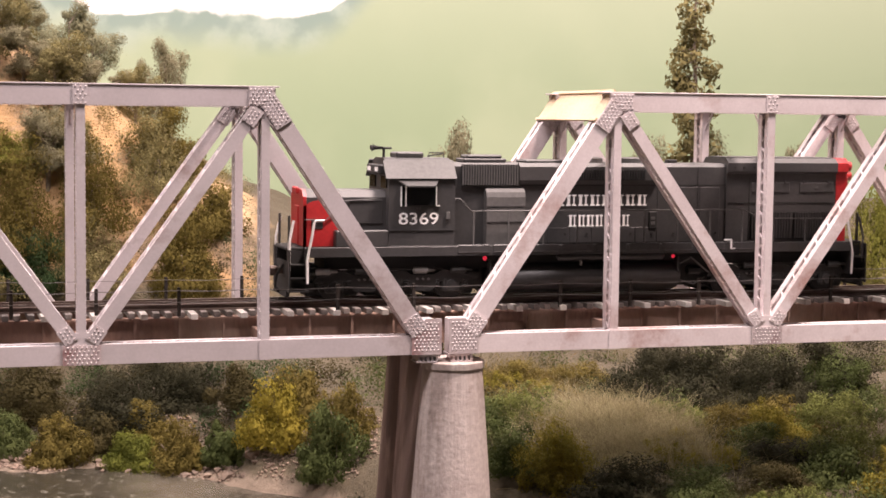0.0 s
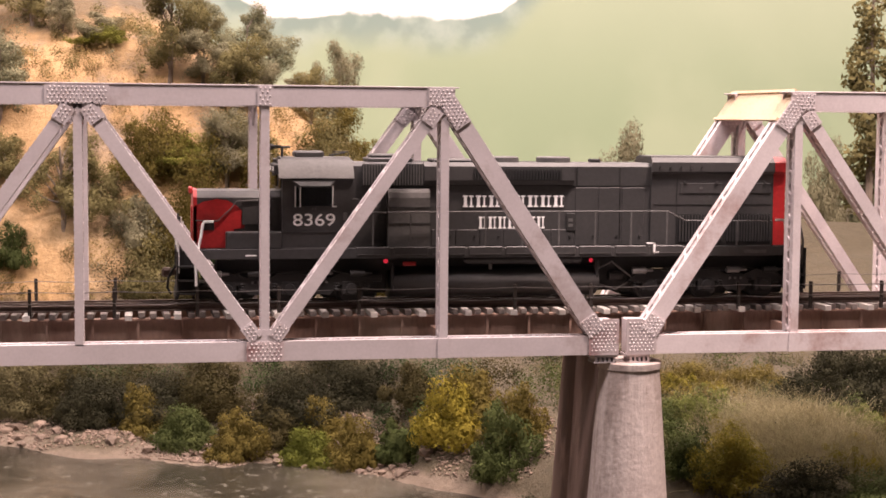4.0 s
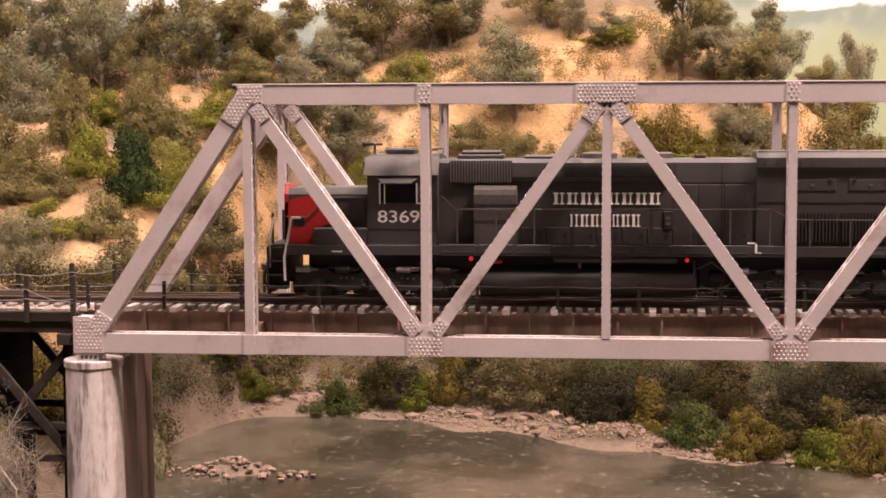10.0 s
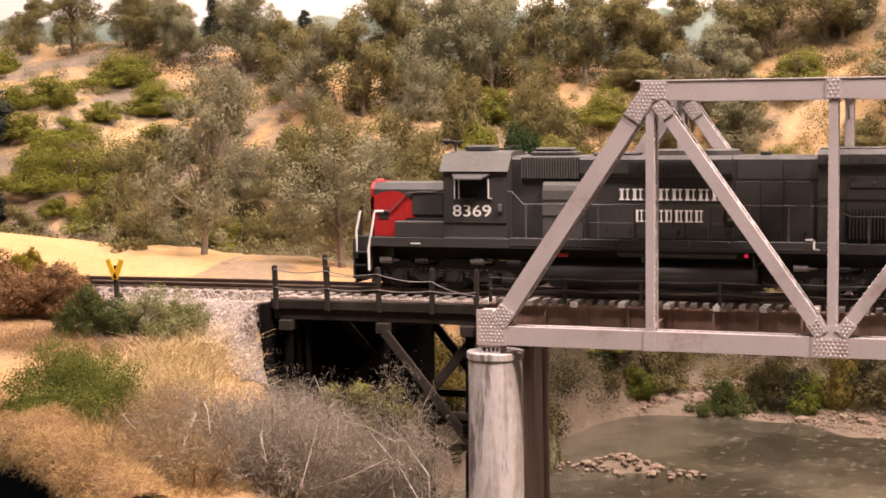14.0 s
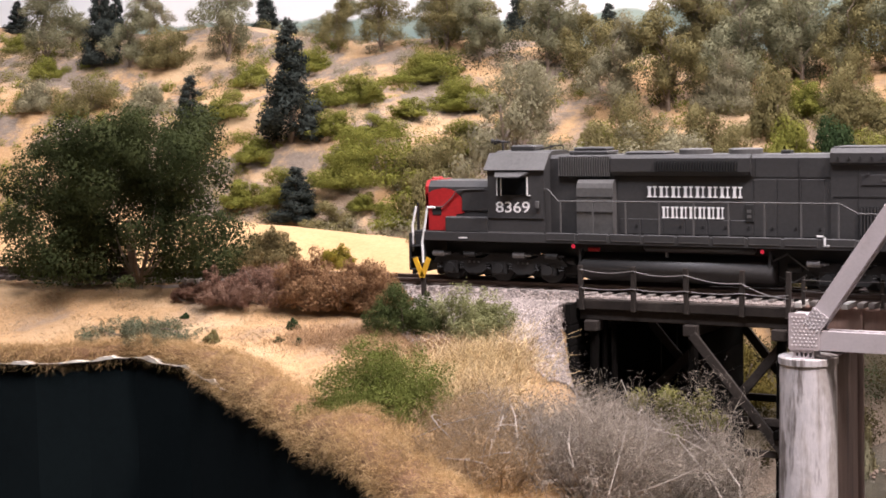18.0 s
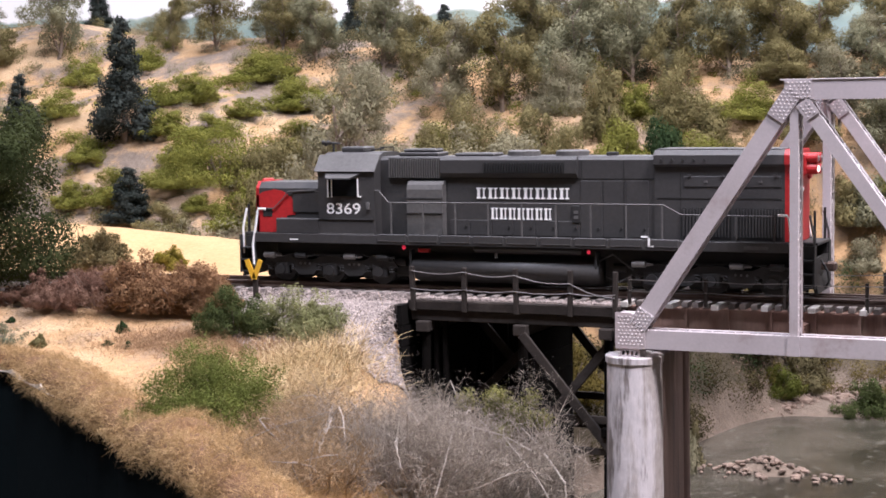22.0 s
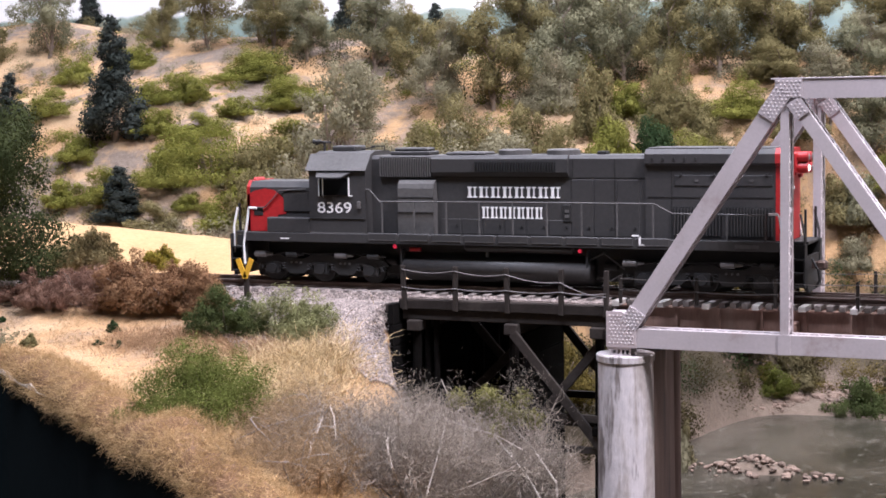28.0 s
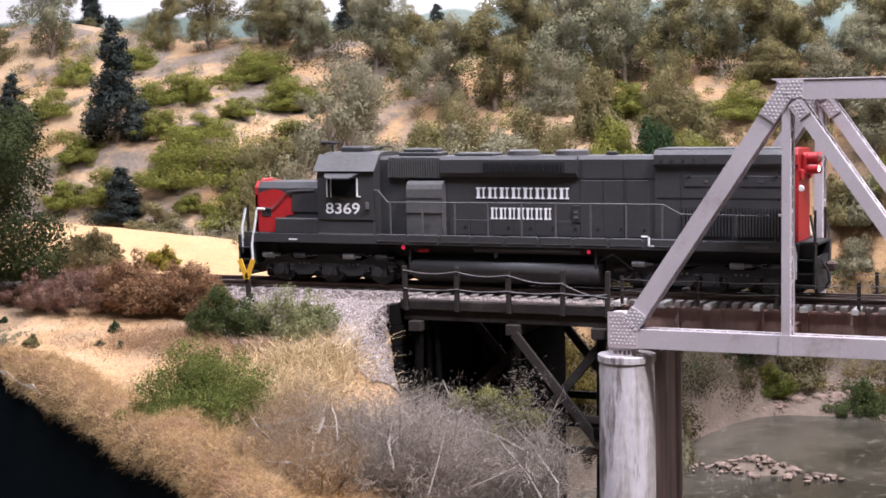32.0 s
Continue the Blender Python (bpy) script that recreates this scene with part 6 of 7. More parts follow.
SHRUB_OLIVE_0 = [(-35.5, 38.0, 3.4, 2.5), (-69.8, 39.4, 6.6, 3.3), (-69.5, 48.4, 5.1, 3.7), (-40.1, 28.2, 4.3, 2.1), (-25.1, 16.3, 3.3, 2.7), (-15.7, 41.4, 4.0, 4.7), (-15.2, 36.6, 3.5, 2.8), (-9.4, 43.3, 3.4, 2.9), (-34.2, 29.7, 3.1, 3.8), (-24.9, 29.9, 4.0, 3.2), (4.0, 54.4, 4.3, 2.9), (-1.6, 48.1, 4.1, 3.0), (-6.5, 50.4, 4.4, 2.5), (-7.7, 29.4, 4.1, 2.9), (32.2, 45.3, 6.1, 5.0), (27.7, 41.8, 6.5, 4.5), (21.1, 42.7, 5.4, 3.7), (26.5, 46.2, 4.7, 3.6), (84.5, 60.0, 3.8, 6.0), (76.9, 38.6, 6.4, 6.8)]
SHRUB_OLIVE_1 = [(73.7, 40.2, 7.5, 7.8), (-23.6, -5.6, 0.9, 0.7), (-9.2, 9.6, 3.0, 4.1), (-9.9, 7.9, 3.2, 3.0), (-25.6, 36.4, 4.6, 4.3), (-24.1, 39.2, 5.5, 4.4), (-19.5, 39.2, 4.0, 3.6), (-19.2, 31.7, 6.4, 5.0), (-23.1, 30.7, 5.0, 4.2), (-35.2, 34.4, 3.9, 3.2), (-11.4, 34.8, 3.7, 3.0), (7.6, 45.4, 3.9, 2.7), (11.6, 48.4, 4.4, 3.3), (17.5, 46.1, 4.7, 3.9), (8.6, 49.9, 3.7, 2.2), (3.2, 44.8, 3.9, 2.8), (-29.3, 29.8, 5.8, 3.7), (-17.1, 36.9, 4.5, 3.8), (-36.3, 33.4, 4.6, 3.6), (-4.7, 47.2, 5.5, 3.3), (-11.7, 44.3, 5.4, 4.0)]
plant_all('shrub', OLIVE, SHRUB_OLIVE_0 + SHRUB_OLIVE_1)
SHRUB_SAGE_0 = [(-64.2, 39.7, 4.1, 3.0), (-74.9, 38.6, 4.0, 3.1), (-15.1, 31.2, 4.3, 3.0), (27.0, 46.1, 6.1, 3.4), (-0.2, 46.9, 3.3, 2.6), (-11.4, 16.5, 3.0, 1.9), (56.1, 60.0, 5.6, 8.2), (72.2, 60.0, 4.6, 7.4), (85.2, 60.0, 3.8, 6.0), (-4.4, 19.4, 2.2, 5.6), (-19.7, 35.7, 4.9, 4.5), (-28.3, 35.5, 4.3, 3.9), (-30.0, 29.0, 4.4, 3.7), (-19.9, 44.7, 4.5, 4.1), (20.7, 44.6, 3.9, 3.5)]
plant_all('shrub', SAGE, SHRUB_SAGE_0)
SHRUB_DEEP_0 = [(-10.9, 38.7, 4.0, 5.1), (-11.1, 38.7, 3.9, 5.1), (24.7, 42.3, 4.8, 4.1), (-21.1, -3.4, 0.6, 0.7), (-20.7, -5.0, 0.4, 0.3), (-19.7, -5.1, 0.5, 0.3), (-27.1, -2.9, 0.5, 0.3)]
plant_all('shrub', DEEP, SHRUB_DEEP_0)
SHRUB_TREEGREEN_0 = [(-0.4, 48.5, 4.1, 3.9), (78.0, 60.0, 6.0, 8.2)]
plant_all('shrub', TREEGREEN, SHRUB_TREEGREEN_0)
SHRUB_BANK_OLIVE_0 = [(36.4, 21.4, 4.2, 3.2), (29.6, 27.4, 3.8, 2.8), (24.1, 43.5, 6.5, 6.9), (28.4, 43.9, 6.3, 6.3), (33.4, 40.4, 5.5, 5.5), (21.2, 46.7, 5.3, 4.6), (33.1, 47.0, 5.5, 4.4), (35.5, 43.1, 3.9, 4.2), (25.1, 26.0, 2.7, 2.0), (31.2, 23.2, 2.4, 2.8), (38.4, 17.9, 3.3, 3.5), (55.2, 11.0, 4.5, 2.0), (59.0, 13.2, 4.1, 2.3), (47.9, 21.9, 5.0, 1.8), (51.4, 22.0, 4.5, 1.6), (8.6, 37.7, 3.2, 3.4), (20.2, 31.5, 3.6, 3.4), (25.3, 26.3, 3.6, 2.5), (30.9, 23.5, 3.1, 2.9), (-5.6, 36.0, 3.6, 3.0), (8.8, 38.6, 3.6, 3.0), (-8.2, 13.4, 3.2, 4.0)]
plant_all('shrub', BANK_OLIVE, SHRUB_BANK_OLIVE_0)
TREE_TREEGREEN_0 = [(-19.3, 46.4, 5.3, 7.3), (-15.9, 48.2, 4.2, 6.7), (11.4, 50.3, 5.3, 6.4), (-1.2, 53.2, 4.3, 5.4), (6.1, 60.0, 4.8, 5.6), (-46.9, 53.5, 3.9, 3.9), (27.5, 51.0, 3.9, 4.8), (29.7, 60.0, 5.2, 4.4), (-64.2, 49.5, 5.0, 6.9), (-41.0, 50.0, 3.8, 5.1), (-35.2, 49.4, 4.1, 6.2), (-81.2, 47.4, 5.3, 6.3), (-72.2, 47.0, 4.2, 5.1)]
plant_all('tree', TREEGREEN, TREE_TREEGREEN_0)


def wooded_slope():
    """A close belt of trees under the crest."""
    rnd = random.Random(5)
    x = -25.0
    while x < 0.5:
        tree("tree", rnd.choice((TREEGREEN, OLIVE, TREEGREEN, SAGE)), x, rnd.uniform(49, 54), rnd.uniform(3.8, 5.2), rnd.uniform(5.0, 7.4), rnd.randrange(9))
        x += rnd.uniform(2.6, 4.2)


wooded_slope()
TREE_OLIVE_0 = [(-12.8, 48.5, 4.2, 6.3), (-9.7, 49.5, 4.2, 5.7), (-5.8, 49.0, 3.8, 3.0), (-23.8, 44.3, 4.9, 6.8), (-35.8, 51.1, 4.9, 4.9), (-7.8, 54.0, 4.7, 5.5), (-4.3, 53.0, 4.7, 5.4), (1.3, 60.0, 4.5, 5.9), (-42.6, 52.7, 4.2, 4.2), (-24.0, 51.2, 4.4, 6.0), (-21.9, 60.0, 4.7, 6.4), (26.4, 47.8, 4.4, 4.7), (13.1, 60.0, 4.9, 4.9), (0.2, 60.0, 5.6, 6.5), (4.9, 60.0, 5.6, 5.7), (22.3, 50.0, 4.8, 7.6), (31.6, 51.0, 3.1, 3.7), (-51.0, 52.5, 4.9, 5.3), (-55.3, 52.6, 2.7, 4.5), (-30.2, 47.3, 4.4, 5.1), (-44.9, 51.7, 3.5, 4.8)]
plant_all('tree', OLIVE, TREE_OLIVE_0)
TREE_SAGE_0 = [(-27.2, 43.5, 4.6, 6.5), (34.8, 60.0, 3.6, 7.0), (15.2, 57.6, 2.4, 3.6), (24.4, 49.3, 3.7, 3.7), (27.3, 48.6, 3.3, 3.3)]
plant_all('tree', SAGE, TREE_SAGE_0)
AIRY_SAGE_0 = [(-20.8, 15.1, 5.6, 10.3), (-13.7, 16.2, 6.4, 6.8), (-31.7, 37.9, 5.6, 7.2), (25.7, 45.3, 4.3, 5.4)]
plant_all('airy', SAGE, AIRY_SAGE_0)
AIRY_OLIVE_0 = [(15.7, 45.7, 5.4, 7.1)]
plant_all('airy', OLIVE, AIRY_OLIVE_0)
CONIFER_PINE_0 = [(-48.1, 35.5, 4.1, 8.8), (-56.5, 35.0, 3.0, 5.5), (-43.4, 29.1, 3.1, 3.7), (-75.0, 46.8, 3.0, 7.0), (-58.6, 31.5, 2.0, 3.6)]
plant_all('conifer', PINE, CONIFER_PINE_0)
POPLAR_POPLAR_0 = [(75.8, 60.0, 4.4, 19.0)]
plant_all('poplar', OLIVE, POPLAR_POPLAR_0)
SHRUB_YELLOW_0 = [(35.3, 20.5, 4.2, 3.8), (45.0, 6.8, 2.9, 2.8), (51.7, 9.7, 2.6, 1.4)]
plant_all('shrub', YELLOW, SHRUB_YELLOW_0)
SHRUB_BANK_GREEN_0 = [(28.8, 24.9, 3.6, 2.4), (28.6, 25.1, 3.3, 2.2), (-3.4, 36.6, 2.8, 1.8), (6.6, 37.5, 3.5, 2.4)]
plant_all('shrub', BANK_GREEN, SHRUB_BANK_GREEN_0)
SHRUB_SCRUBGREEN_0 = [(22.5, 28.3, 3.5, 2.8), (33.1, 22.0, 2.7, 2.8), (37.1, 16.5, 3.5, 3.5), (43.7, 13.6, 3.4, 2.2), (43.9, 9.2, 3.5, 2.4), (55.0, 8.1, 3.3, 1.7), (55.5, 1.9, 3.5, 2.5), (49.3, 1.8, 4.4, 1.6), (64.5, 17.4, 4.7, 3.2), (22.6, 29.0, 3.2, 2.3), (2.1, 36.1, 3.3, 2.6), (12.7, 45.1, 2.8, 2.8)]
plant_all('shrub', SCRUBGREEN, SHRUB_SCRUBGREEN_0)
SHRUB_MOSS_0 = [(23.9, 32.0, 5.8, 3.4), (34.2, 24.7, 3.2, 2.5), (31.2, 34.0, 6.4, 2.9), (52.2, 0.4, 4.5, 1.8), (24.2, 32.2, 6.5, 3.0), (4.4, 37.2, 3.0, 3.0), (16.1, 35.3, 5.2, 2.6), (27.1, 27.4, 3.8, 2.4), (-23.9, 36.8, 4.6, 2.8), (-26.7, 32.0, 4.1, 2.4)]
plant_all('shrub', MOSS, SHRUB_MOSS_0)
SHRUB_HEDGE_0 = [(37.6, 11.8, 3.2, 2.2), (28.2, 28.8, 5.1, 3.0), (32.3, 30.2, 5.2, 3.2), (21.6, 32.7, 4.0, 3.1), (46.8, 3.4, 4.9, 2.0), (55.2, 5.0, 5.4, 1.8), (53.4, 17.5, 5.1, 3.6), (57.4, 18.7, 5.3, 3.8), (60.6, 18.2, 5.0, 3.5), (64.1, 18.4, 5.7, 3.6), (56.6, 20.5, 5.7, 3.3), (17.4, 33.0, 4.4, 3.5), (30.2, 31.0, 6.4, 2.7), (19.6, 33.4, 6.7, 2.5), (11.2, 38.4, 5.4, 2.4), (-6.6, 33.4, 3.2, 3.2), (-4.6, 38.6, 4.4, 3.4), (5.1, 38.2, 4.8, 2.4)]
plant_all('shrub', HEDGE, SHRUB_HEDGE_0)
SHRUB_BANK_SAGE_0 = [(-7.0, 31.2, 3.4, 3.0), (-7.6, 27.6, 3.2, 3.2), (12.9, 36.0, 5.6, 3.6), (-6.2, 38.0, 4.6, 3.8), (-2.6, 39.8, 4.2, 3.2), (10.0, 39.4, 4.6, 3.4), (-4.6, 20.6, 2.0, 3.4)]
plant_all('shrub', BANK_SAGE, SHRUB_BANK_SAGE_0)


# ---- the big tree, dead brush, grass, rocks and ballast ----
def big_tree():
    rng = np.random.default_rng(4)
    x, y = -31.5, -0.6
    t = thing("tree", "large dark green broad-leaved tree leaning over the bank", "tree", m=at(x, y, ground_z(x, y) - 0.1))
    wood = Shape()
    limb(rng, wood, (0, 0, -0.2), (-0.5, 0, 3.2), 0.22, 0.12)
    for q in ((-1.5, 0.2, 2.6), (1.6, -0.4, 2.4), (2.6, 0.4, 2.2), (-2.8, 0.3, 3.2), (0.5, 0.8, 4.5), (0.9, -1.0, 3.4)):
        limb(rng, wood, (0.0, 0, 0.3), q, 0.11, 0.03)
    part("trunk", wood, BARK, t)
    centres, radii = [], []
    for k in range(210):
        a, r, h = rng.random() * 6.283, math.sqrt(rng.random()), rng.random()
        cx, cy = math.cos(a) * r * 7.0 - 1.0, math.sin(a) * r * 3.6
        cz = 0.5 + 7.6 * h
        if ((cx + 1.0) / 6.9) ** 2 + ((cz - 3.45) / 4.4) ** 2 > 1:
            continue
        centres.append((cx, cy, cz))
        radii.append(0.4 + 0.95 * rng.random() ** 1.5)
    v, q, nor = leaves(rng, centres, radii, 100000, 0.085, 0.3, 0.5, 0.5)
    part("crown", numpy_mesh("crown", v, q, leaf("dark_tree_foliage", (0.028, 0.037, 0.012), (0.07, 0.078, 0.026)), nor), None, t)


big_tree()


def brush(x, y, w, h, seed, mat, leafy):
    """A tangle of fine dead twigs."""
    rng = np.random.default_rng(seed)
    z = ground_z(x, y)
    t = thing("dead_bush", "tangled grey leafless brush at the foot of the bank", "bush", "dead bushes", m=at(x, y, z))
    s = Shape()

    def grow(p, way, size, r, level):
        q = [p[k] + way[k] * size for k in range(3)]
        mid = [(p[k] + q[k]) / 2 + rng.normal() * size * 0.16 for k in range(3)]
        s.tube([p, mid, q], r, 3, r * 0.6)
        if level == 0:
            return
        for _ in range(4 if level > 1 else 5):
            d = np.array(way) + rng.normal(size=3) * 0.85
            d[2] += 0.12
            d /= np.linalg.norm(d)
            a = rng.random() * 0.7 + 0.3
            grow([p[k] + (q[k] - p[k]) * a for k in range(3)], d, size * (0.5 + 0.3 * rng.random()), r * 0.62, level - 1)

    for _ in range(13):
        a = rng.random() * 6.283
        b = math.sqrt(rng.random()) * w * 0.38
        d = np.array([math.cos(a) * 0.5, math.sin(a) * 0.5, 0.55 + 0.5 * rng.random()])
        grow([math.cos(a) * b, math.sin(a) * b * 0.6, -0.2], d / np.linalg.norm(d), h * 0.5, 0.036, 3)
    part("branch_tangle", s, mat, t)
    n = 9000   # the finest sprigs, a haze round the branches
    c = rng.normal(size=(40, 3)) * np.array([w * 0.26, w * 0.17, h * 0.21]) + np.array([0, 0, h * 0.45])
    p = c[rng.integers(0, 40, n)] + rng.normal(size=(n, 3)) * 0.4
    p = p[p[:, 2] > 0]
    n = len(p)
    d = rng.normal(size=(n, 3)) + np.array([0, 0, 0.3])
    d /= np.linalg.norm(d, axis=1)[:, None]
    e = np.cross(d, rng.normal(size=(n, 3)))
    e /= np.linalg.norm(e, axis=1)[:, None]
    v = np.stack([p - e * 0.006, p + e * 0.006, p + d * (0.1 + 0.22 * rng.random((n, 1)))], 1).reshape(-1, 3)
    part("fine_growth", numpy_mesh("fine_growth", v, np.arange(3 * n).reshape(-1, 3), mat), None, t)
    if leafy:
        c = rng.normal(size=(22, 3)) * np.array([w * 0.2, w * 0.12, h * 0.12]) + np.array([0, 0, h * 0.78])
        v, q, nor = leaves(rng, c, np.full(22, 0.38), 9000, 0.05, 0.8, 0.0, 0.1)
        part("leaf_cover", numpy_mesh("leaf_cover", v, q, leafy, nor), None, t)
    bough = Shape()
    for _ in range(9):
        a = rng.random() * 6.283
        x1, y1 = math.cos(a) * w * 0.42, math.sin(a) * w * 0.3
        limb(rng, bough, (0.1 * x1, 0.1 * y1, -0.1), (x1, y1, h * (0.45 + 0.45 * rng.random())), 0.03, 0.01, 1.6)
    part("bough", bough, PALE_BARK, t, "pale bare bough")


PALE_BARK = material("pale_dead_wood", (0.30, 0.26, 0.225), (0.40, 0.355, 0.31), 90, 0.9, 0, 0.3, 700)
for row in ((-4.2, -12.0, 4.4, 3.5, 1), (-2.6, -12.4, 4.2, 3.4, 2), (-3.0, -9.2, 4.2, 3.5, 4), (-2.0, -10.4, 3.0, 3.3, 5), (-4.8, -14.6, 3.6, 2.4, 6), (-2.6, -15.0, 4.0, 2.9, 7), (-2.5, -15.4, 3.2, 3.0, 8)):
    brush(*row, BRUSH, None)
TAN_BRUSH = leaf("tan_dead_brush", (0.26, 0.18, 0.10), (0.42, 0.31, 0.19), 0.35)
for row in ((-6.6, -14.6, 3.0, 1.9, 14), (-5.0, -17.6, 3.4, 1.8, 15), (-7.4, -12.6, 2.6, 1.7, 16)):
    brush(*row, TAN_BRUSH, None)
brush(-2.1, -9.4, 3.2, 4.4, 9, BRUSH, leaf("pale_lime_foliage", (0.16, 0.155, 0.05), (0.28, 0.26, 0.10)))


def near_bush(label, mat, x, y, w, h, seed, size, slim, tilt=0.45, twiggy=0, lumps=46, big=0.0, count=26000):
    """A low wide bush of many fine leaves close to the viewer."""
    rng = np.random.default_rng(seed)
    t = thing("bush", label, "bush", m=at(x, y, ground_z(x, y) - 0.1))
    k = lumps
    a, r = rng.random(k) * 6.283, np.sqrt(rng.random(k))
    cx, cy = np.cos(a) * r * w * 0.44, np.sin(a) * r * w * 0.26
    top = h * np.sqrt(np.clip(1 - 0.85 * r ** 2, 0.05, 1)) * (0.55 + 0.55 * rng.random(k))
    rad = (0.10 + big + 0.17 * rng.random(k) ** 1.5) * h
    cz = np.maximum(rad * 0.3, (top - rad) * (0.4 + 0.6 * rng.random(k) ** 0.6))
    m = 130   # small sprays standing out of the lumps
    j = rng.integers(0, k, m)
    way = rng.normal(size=(m, 3)) + np.array([0, 0, 0.5])
    way /= np.linalg.norm(way, axis=1)[:, None]
    spray = np.stack([cx, cy, cz], 1)[j] + way * rad[j][:, None] * 1.1
    v, q, nor = leaves(rng, np.concatenate([np.stack([cx, cy, cz], 1), spray]), np.concatenate([rad, rad[j] * 0.35]), count, size, tilt, 0.0, 0.45, slim)
    part("foliage", numpy_mesh("foliage", v, q, mat, nor), None, t)
    wood = Shape()
    for i in range(10 + twiggy):
        j = rng.integers(0, k)
        reach = 1.0 if i < 10 else 1.12
        limb(rng, wood, (cx[j] * 0.25, cy[j] * 0.25, 0), (cx[j] * reach, cy[j] * reach, cz[j] + (rad[j] * 0.9 if i >= 10 else 0)), 0.035, 0.014)
    part("stem", wood, BARK, t)


RUSSET_DARK = leaf("purple_brown_foliage", (0.14, 0.075, 0.052), (0.34, 0.215, 0.15), 0.3)
for bx, by, bw, bh, bs in ((-26.6, -1.5, 4.6, 1.55, 1), (-24.0, -1.2, 4.8, 2.1, 2)):
    near_bush("wiry purple-brown bush beside the track ballast", RUSSET_DARK, bx, by, bw, bh, bs, 0.06, 0.3, 0.4, 22, 60)
for bx, by, bw, bh, bs in ((-21.6, -1.1, 5.0, 2.6, 3), (-19.4, -1.0, 4.6, 2.4, 4), (-18.6, -0.9, 3.0, 1.65, 5)):
    near_bush("russet brown leafy bush beside the track ballast", RUSSET, bx, by, bw, bh, bs, 0.065, 0.45, 0.35, 14, 64)
near_bush("deep green fine-leaved bush on the sandy bank", SCRUBGREEN, -15.7, -3.6, 3.4, 2.0, 6, 0.05, 0.4)
near_bush("sage-green wiry bush beside the ballast slope", leaf("sage_green_foliage", (0.19, 0.20, 0.085), (0.36, 0.35, 0.17)), -12.9, -3.4, 4.2, 2.2, 7, 0.055, 0.35, 0.6, 10)
near_bush("feathery bright green bush on the straw bank", FEATHER, -11.2, -12.4, 5.4, 3.2, 8, 0.042, 0.5, 0.2, 0, 34, 0.12, 60000)
near_bush("low wiry grey-green plant under the tree", leaf("grey_green_wiry_foliage", (0.11, 0.12, 0.07), (0.24, 0.25, 0.16)), -27.0, -5.9, 7.0, 1.15, 12, 0.06, 0.25, 0.6, 12, 60, 0.1, 20000)
near_bush("dry olive-brown bush behind the track", leaf("dry_olive_foliage", (0.13, 0.105, 0.045), (0.27, 0.22, 0.11)), -32.2, 9.9, 4.4, 2.4, 9, 0.06, 0.5, 0.5, 8)
GOLDEN = leaf("golden_green_foliage", (0.16, 0.135, 0.02), (0.33, 0.28, 0.06), 0.25)
MEADOW = leaf("soft_meadow_green_foliage", (0.10, 0.115, 0.028), (0.24, 0.25, 0.085), 0.25)
for bx, by, bw, bh, bs, bm_ in ((45.0, 7.2, 3.2, 3.2, 21, GOLDEN), (51.3, 6.6, 5.4, 1.7, 22, GOLDEN), (56.2, 9.6, 5.0, 2.2, 23, GOLDEN), (57.6, 4.4, 6.4, 2.4, 24, MEADOW), (46.2, 14.9, 4.6, 2.6, 25, MEADOW),
                                (48.0, 21.0, 5.4, 1.6, 26, GOLDEN), (47.2, -0.8, 5.2, 1.7, 27, MEADOW), (52.0, -1.6, 5.6, 1.9, 28, MEADOW), (61.0, 12.5, 6.0, 2.2, 29, MEADOW), (53.6, 14.0, 4.6, 1.6, 30, MEADOW), (57.0, -1.5, 5.0, 2.4, 31, GOLDEN)):
    near_bush("soft mossy bush among the meadow grass", bm_, bx, by, bw, bh, bs, 0.07, 0.4, 0.35, 0, 40, 0.05, 14000)
near_bush("small yellow-green bush at the field edge", YELLOW, -28.6, 11.2, 2.4, 1.3, 10, 0.05, 0.4)


def blades(points, lengths, lean, width, seed, mat, name, label, up=(0, 0, 1.0)):
    rng = np.random.default_rng(seed)
    p = np.asarray(points, float)
    n = len(p)
    way = rng.normal(size=(n, 3)) * lean + np.array(up)
    way /= np.linalg.norm(way, axis=1)[:, None]
    side = np.cross(way, rng.normal(size=(n, 3)))
    side /= np.linalg.norm(side, axis=1)[:, None]
    ln = np.asarray(lengths)[:, None] * (0.6 + 0.7 * rng.random((n, 1)))
    droop = rng.normal(size=(n, 3)) * 0.25 * ln
    droop[:, 2] = -0.12 * ln[:, 0]
    v = np.stack([p - side * width, p + side * width, p + way * ln * 0.6 + side * width * 0.8, p + way * ln * 0.6 - side * width * 0.8,
                  p + way * ln + droop + side * width * 0.3, p + way * ln + droop - side * width * 0.3], 1).reshape(-1, 3)
    k = np.arange(n)[:, None] * 6
    q = np.concatenate([k + np.array([[0, 1, 2, 3]]), k + np.array([[3, 2, 4, 5]])])
    tagged(new(name, numpy_mesh(name, v, q, mat)), label, "grass", kind="stuff")


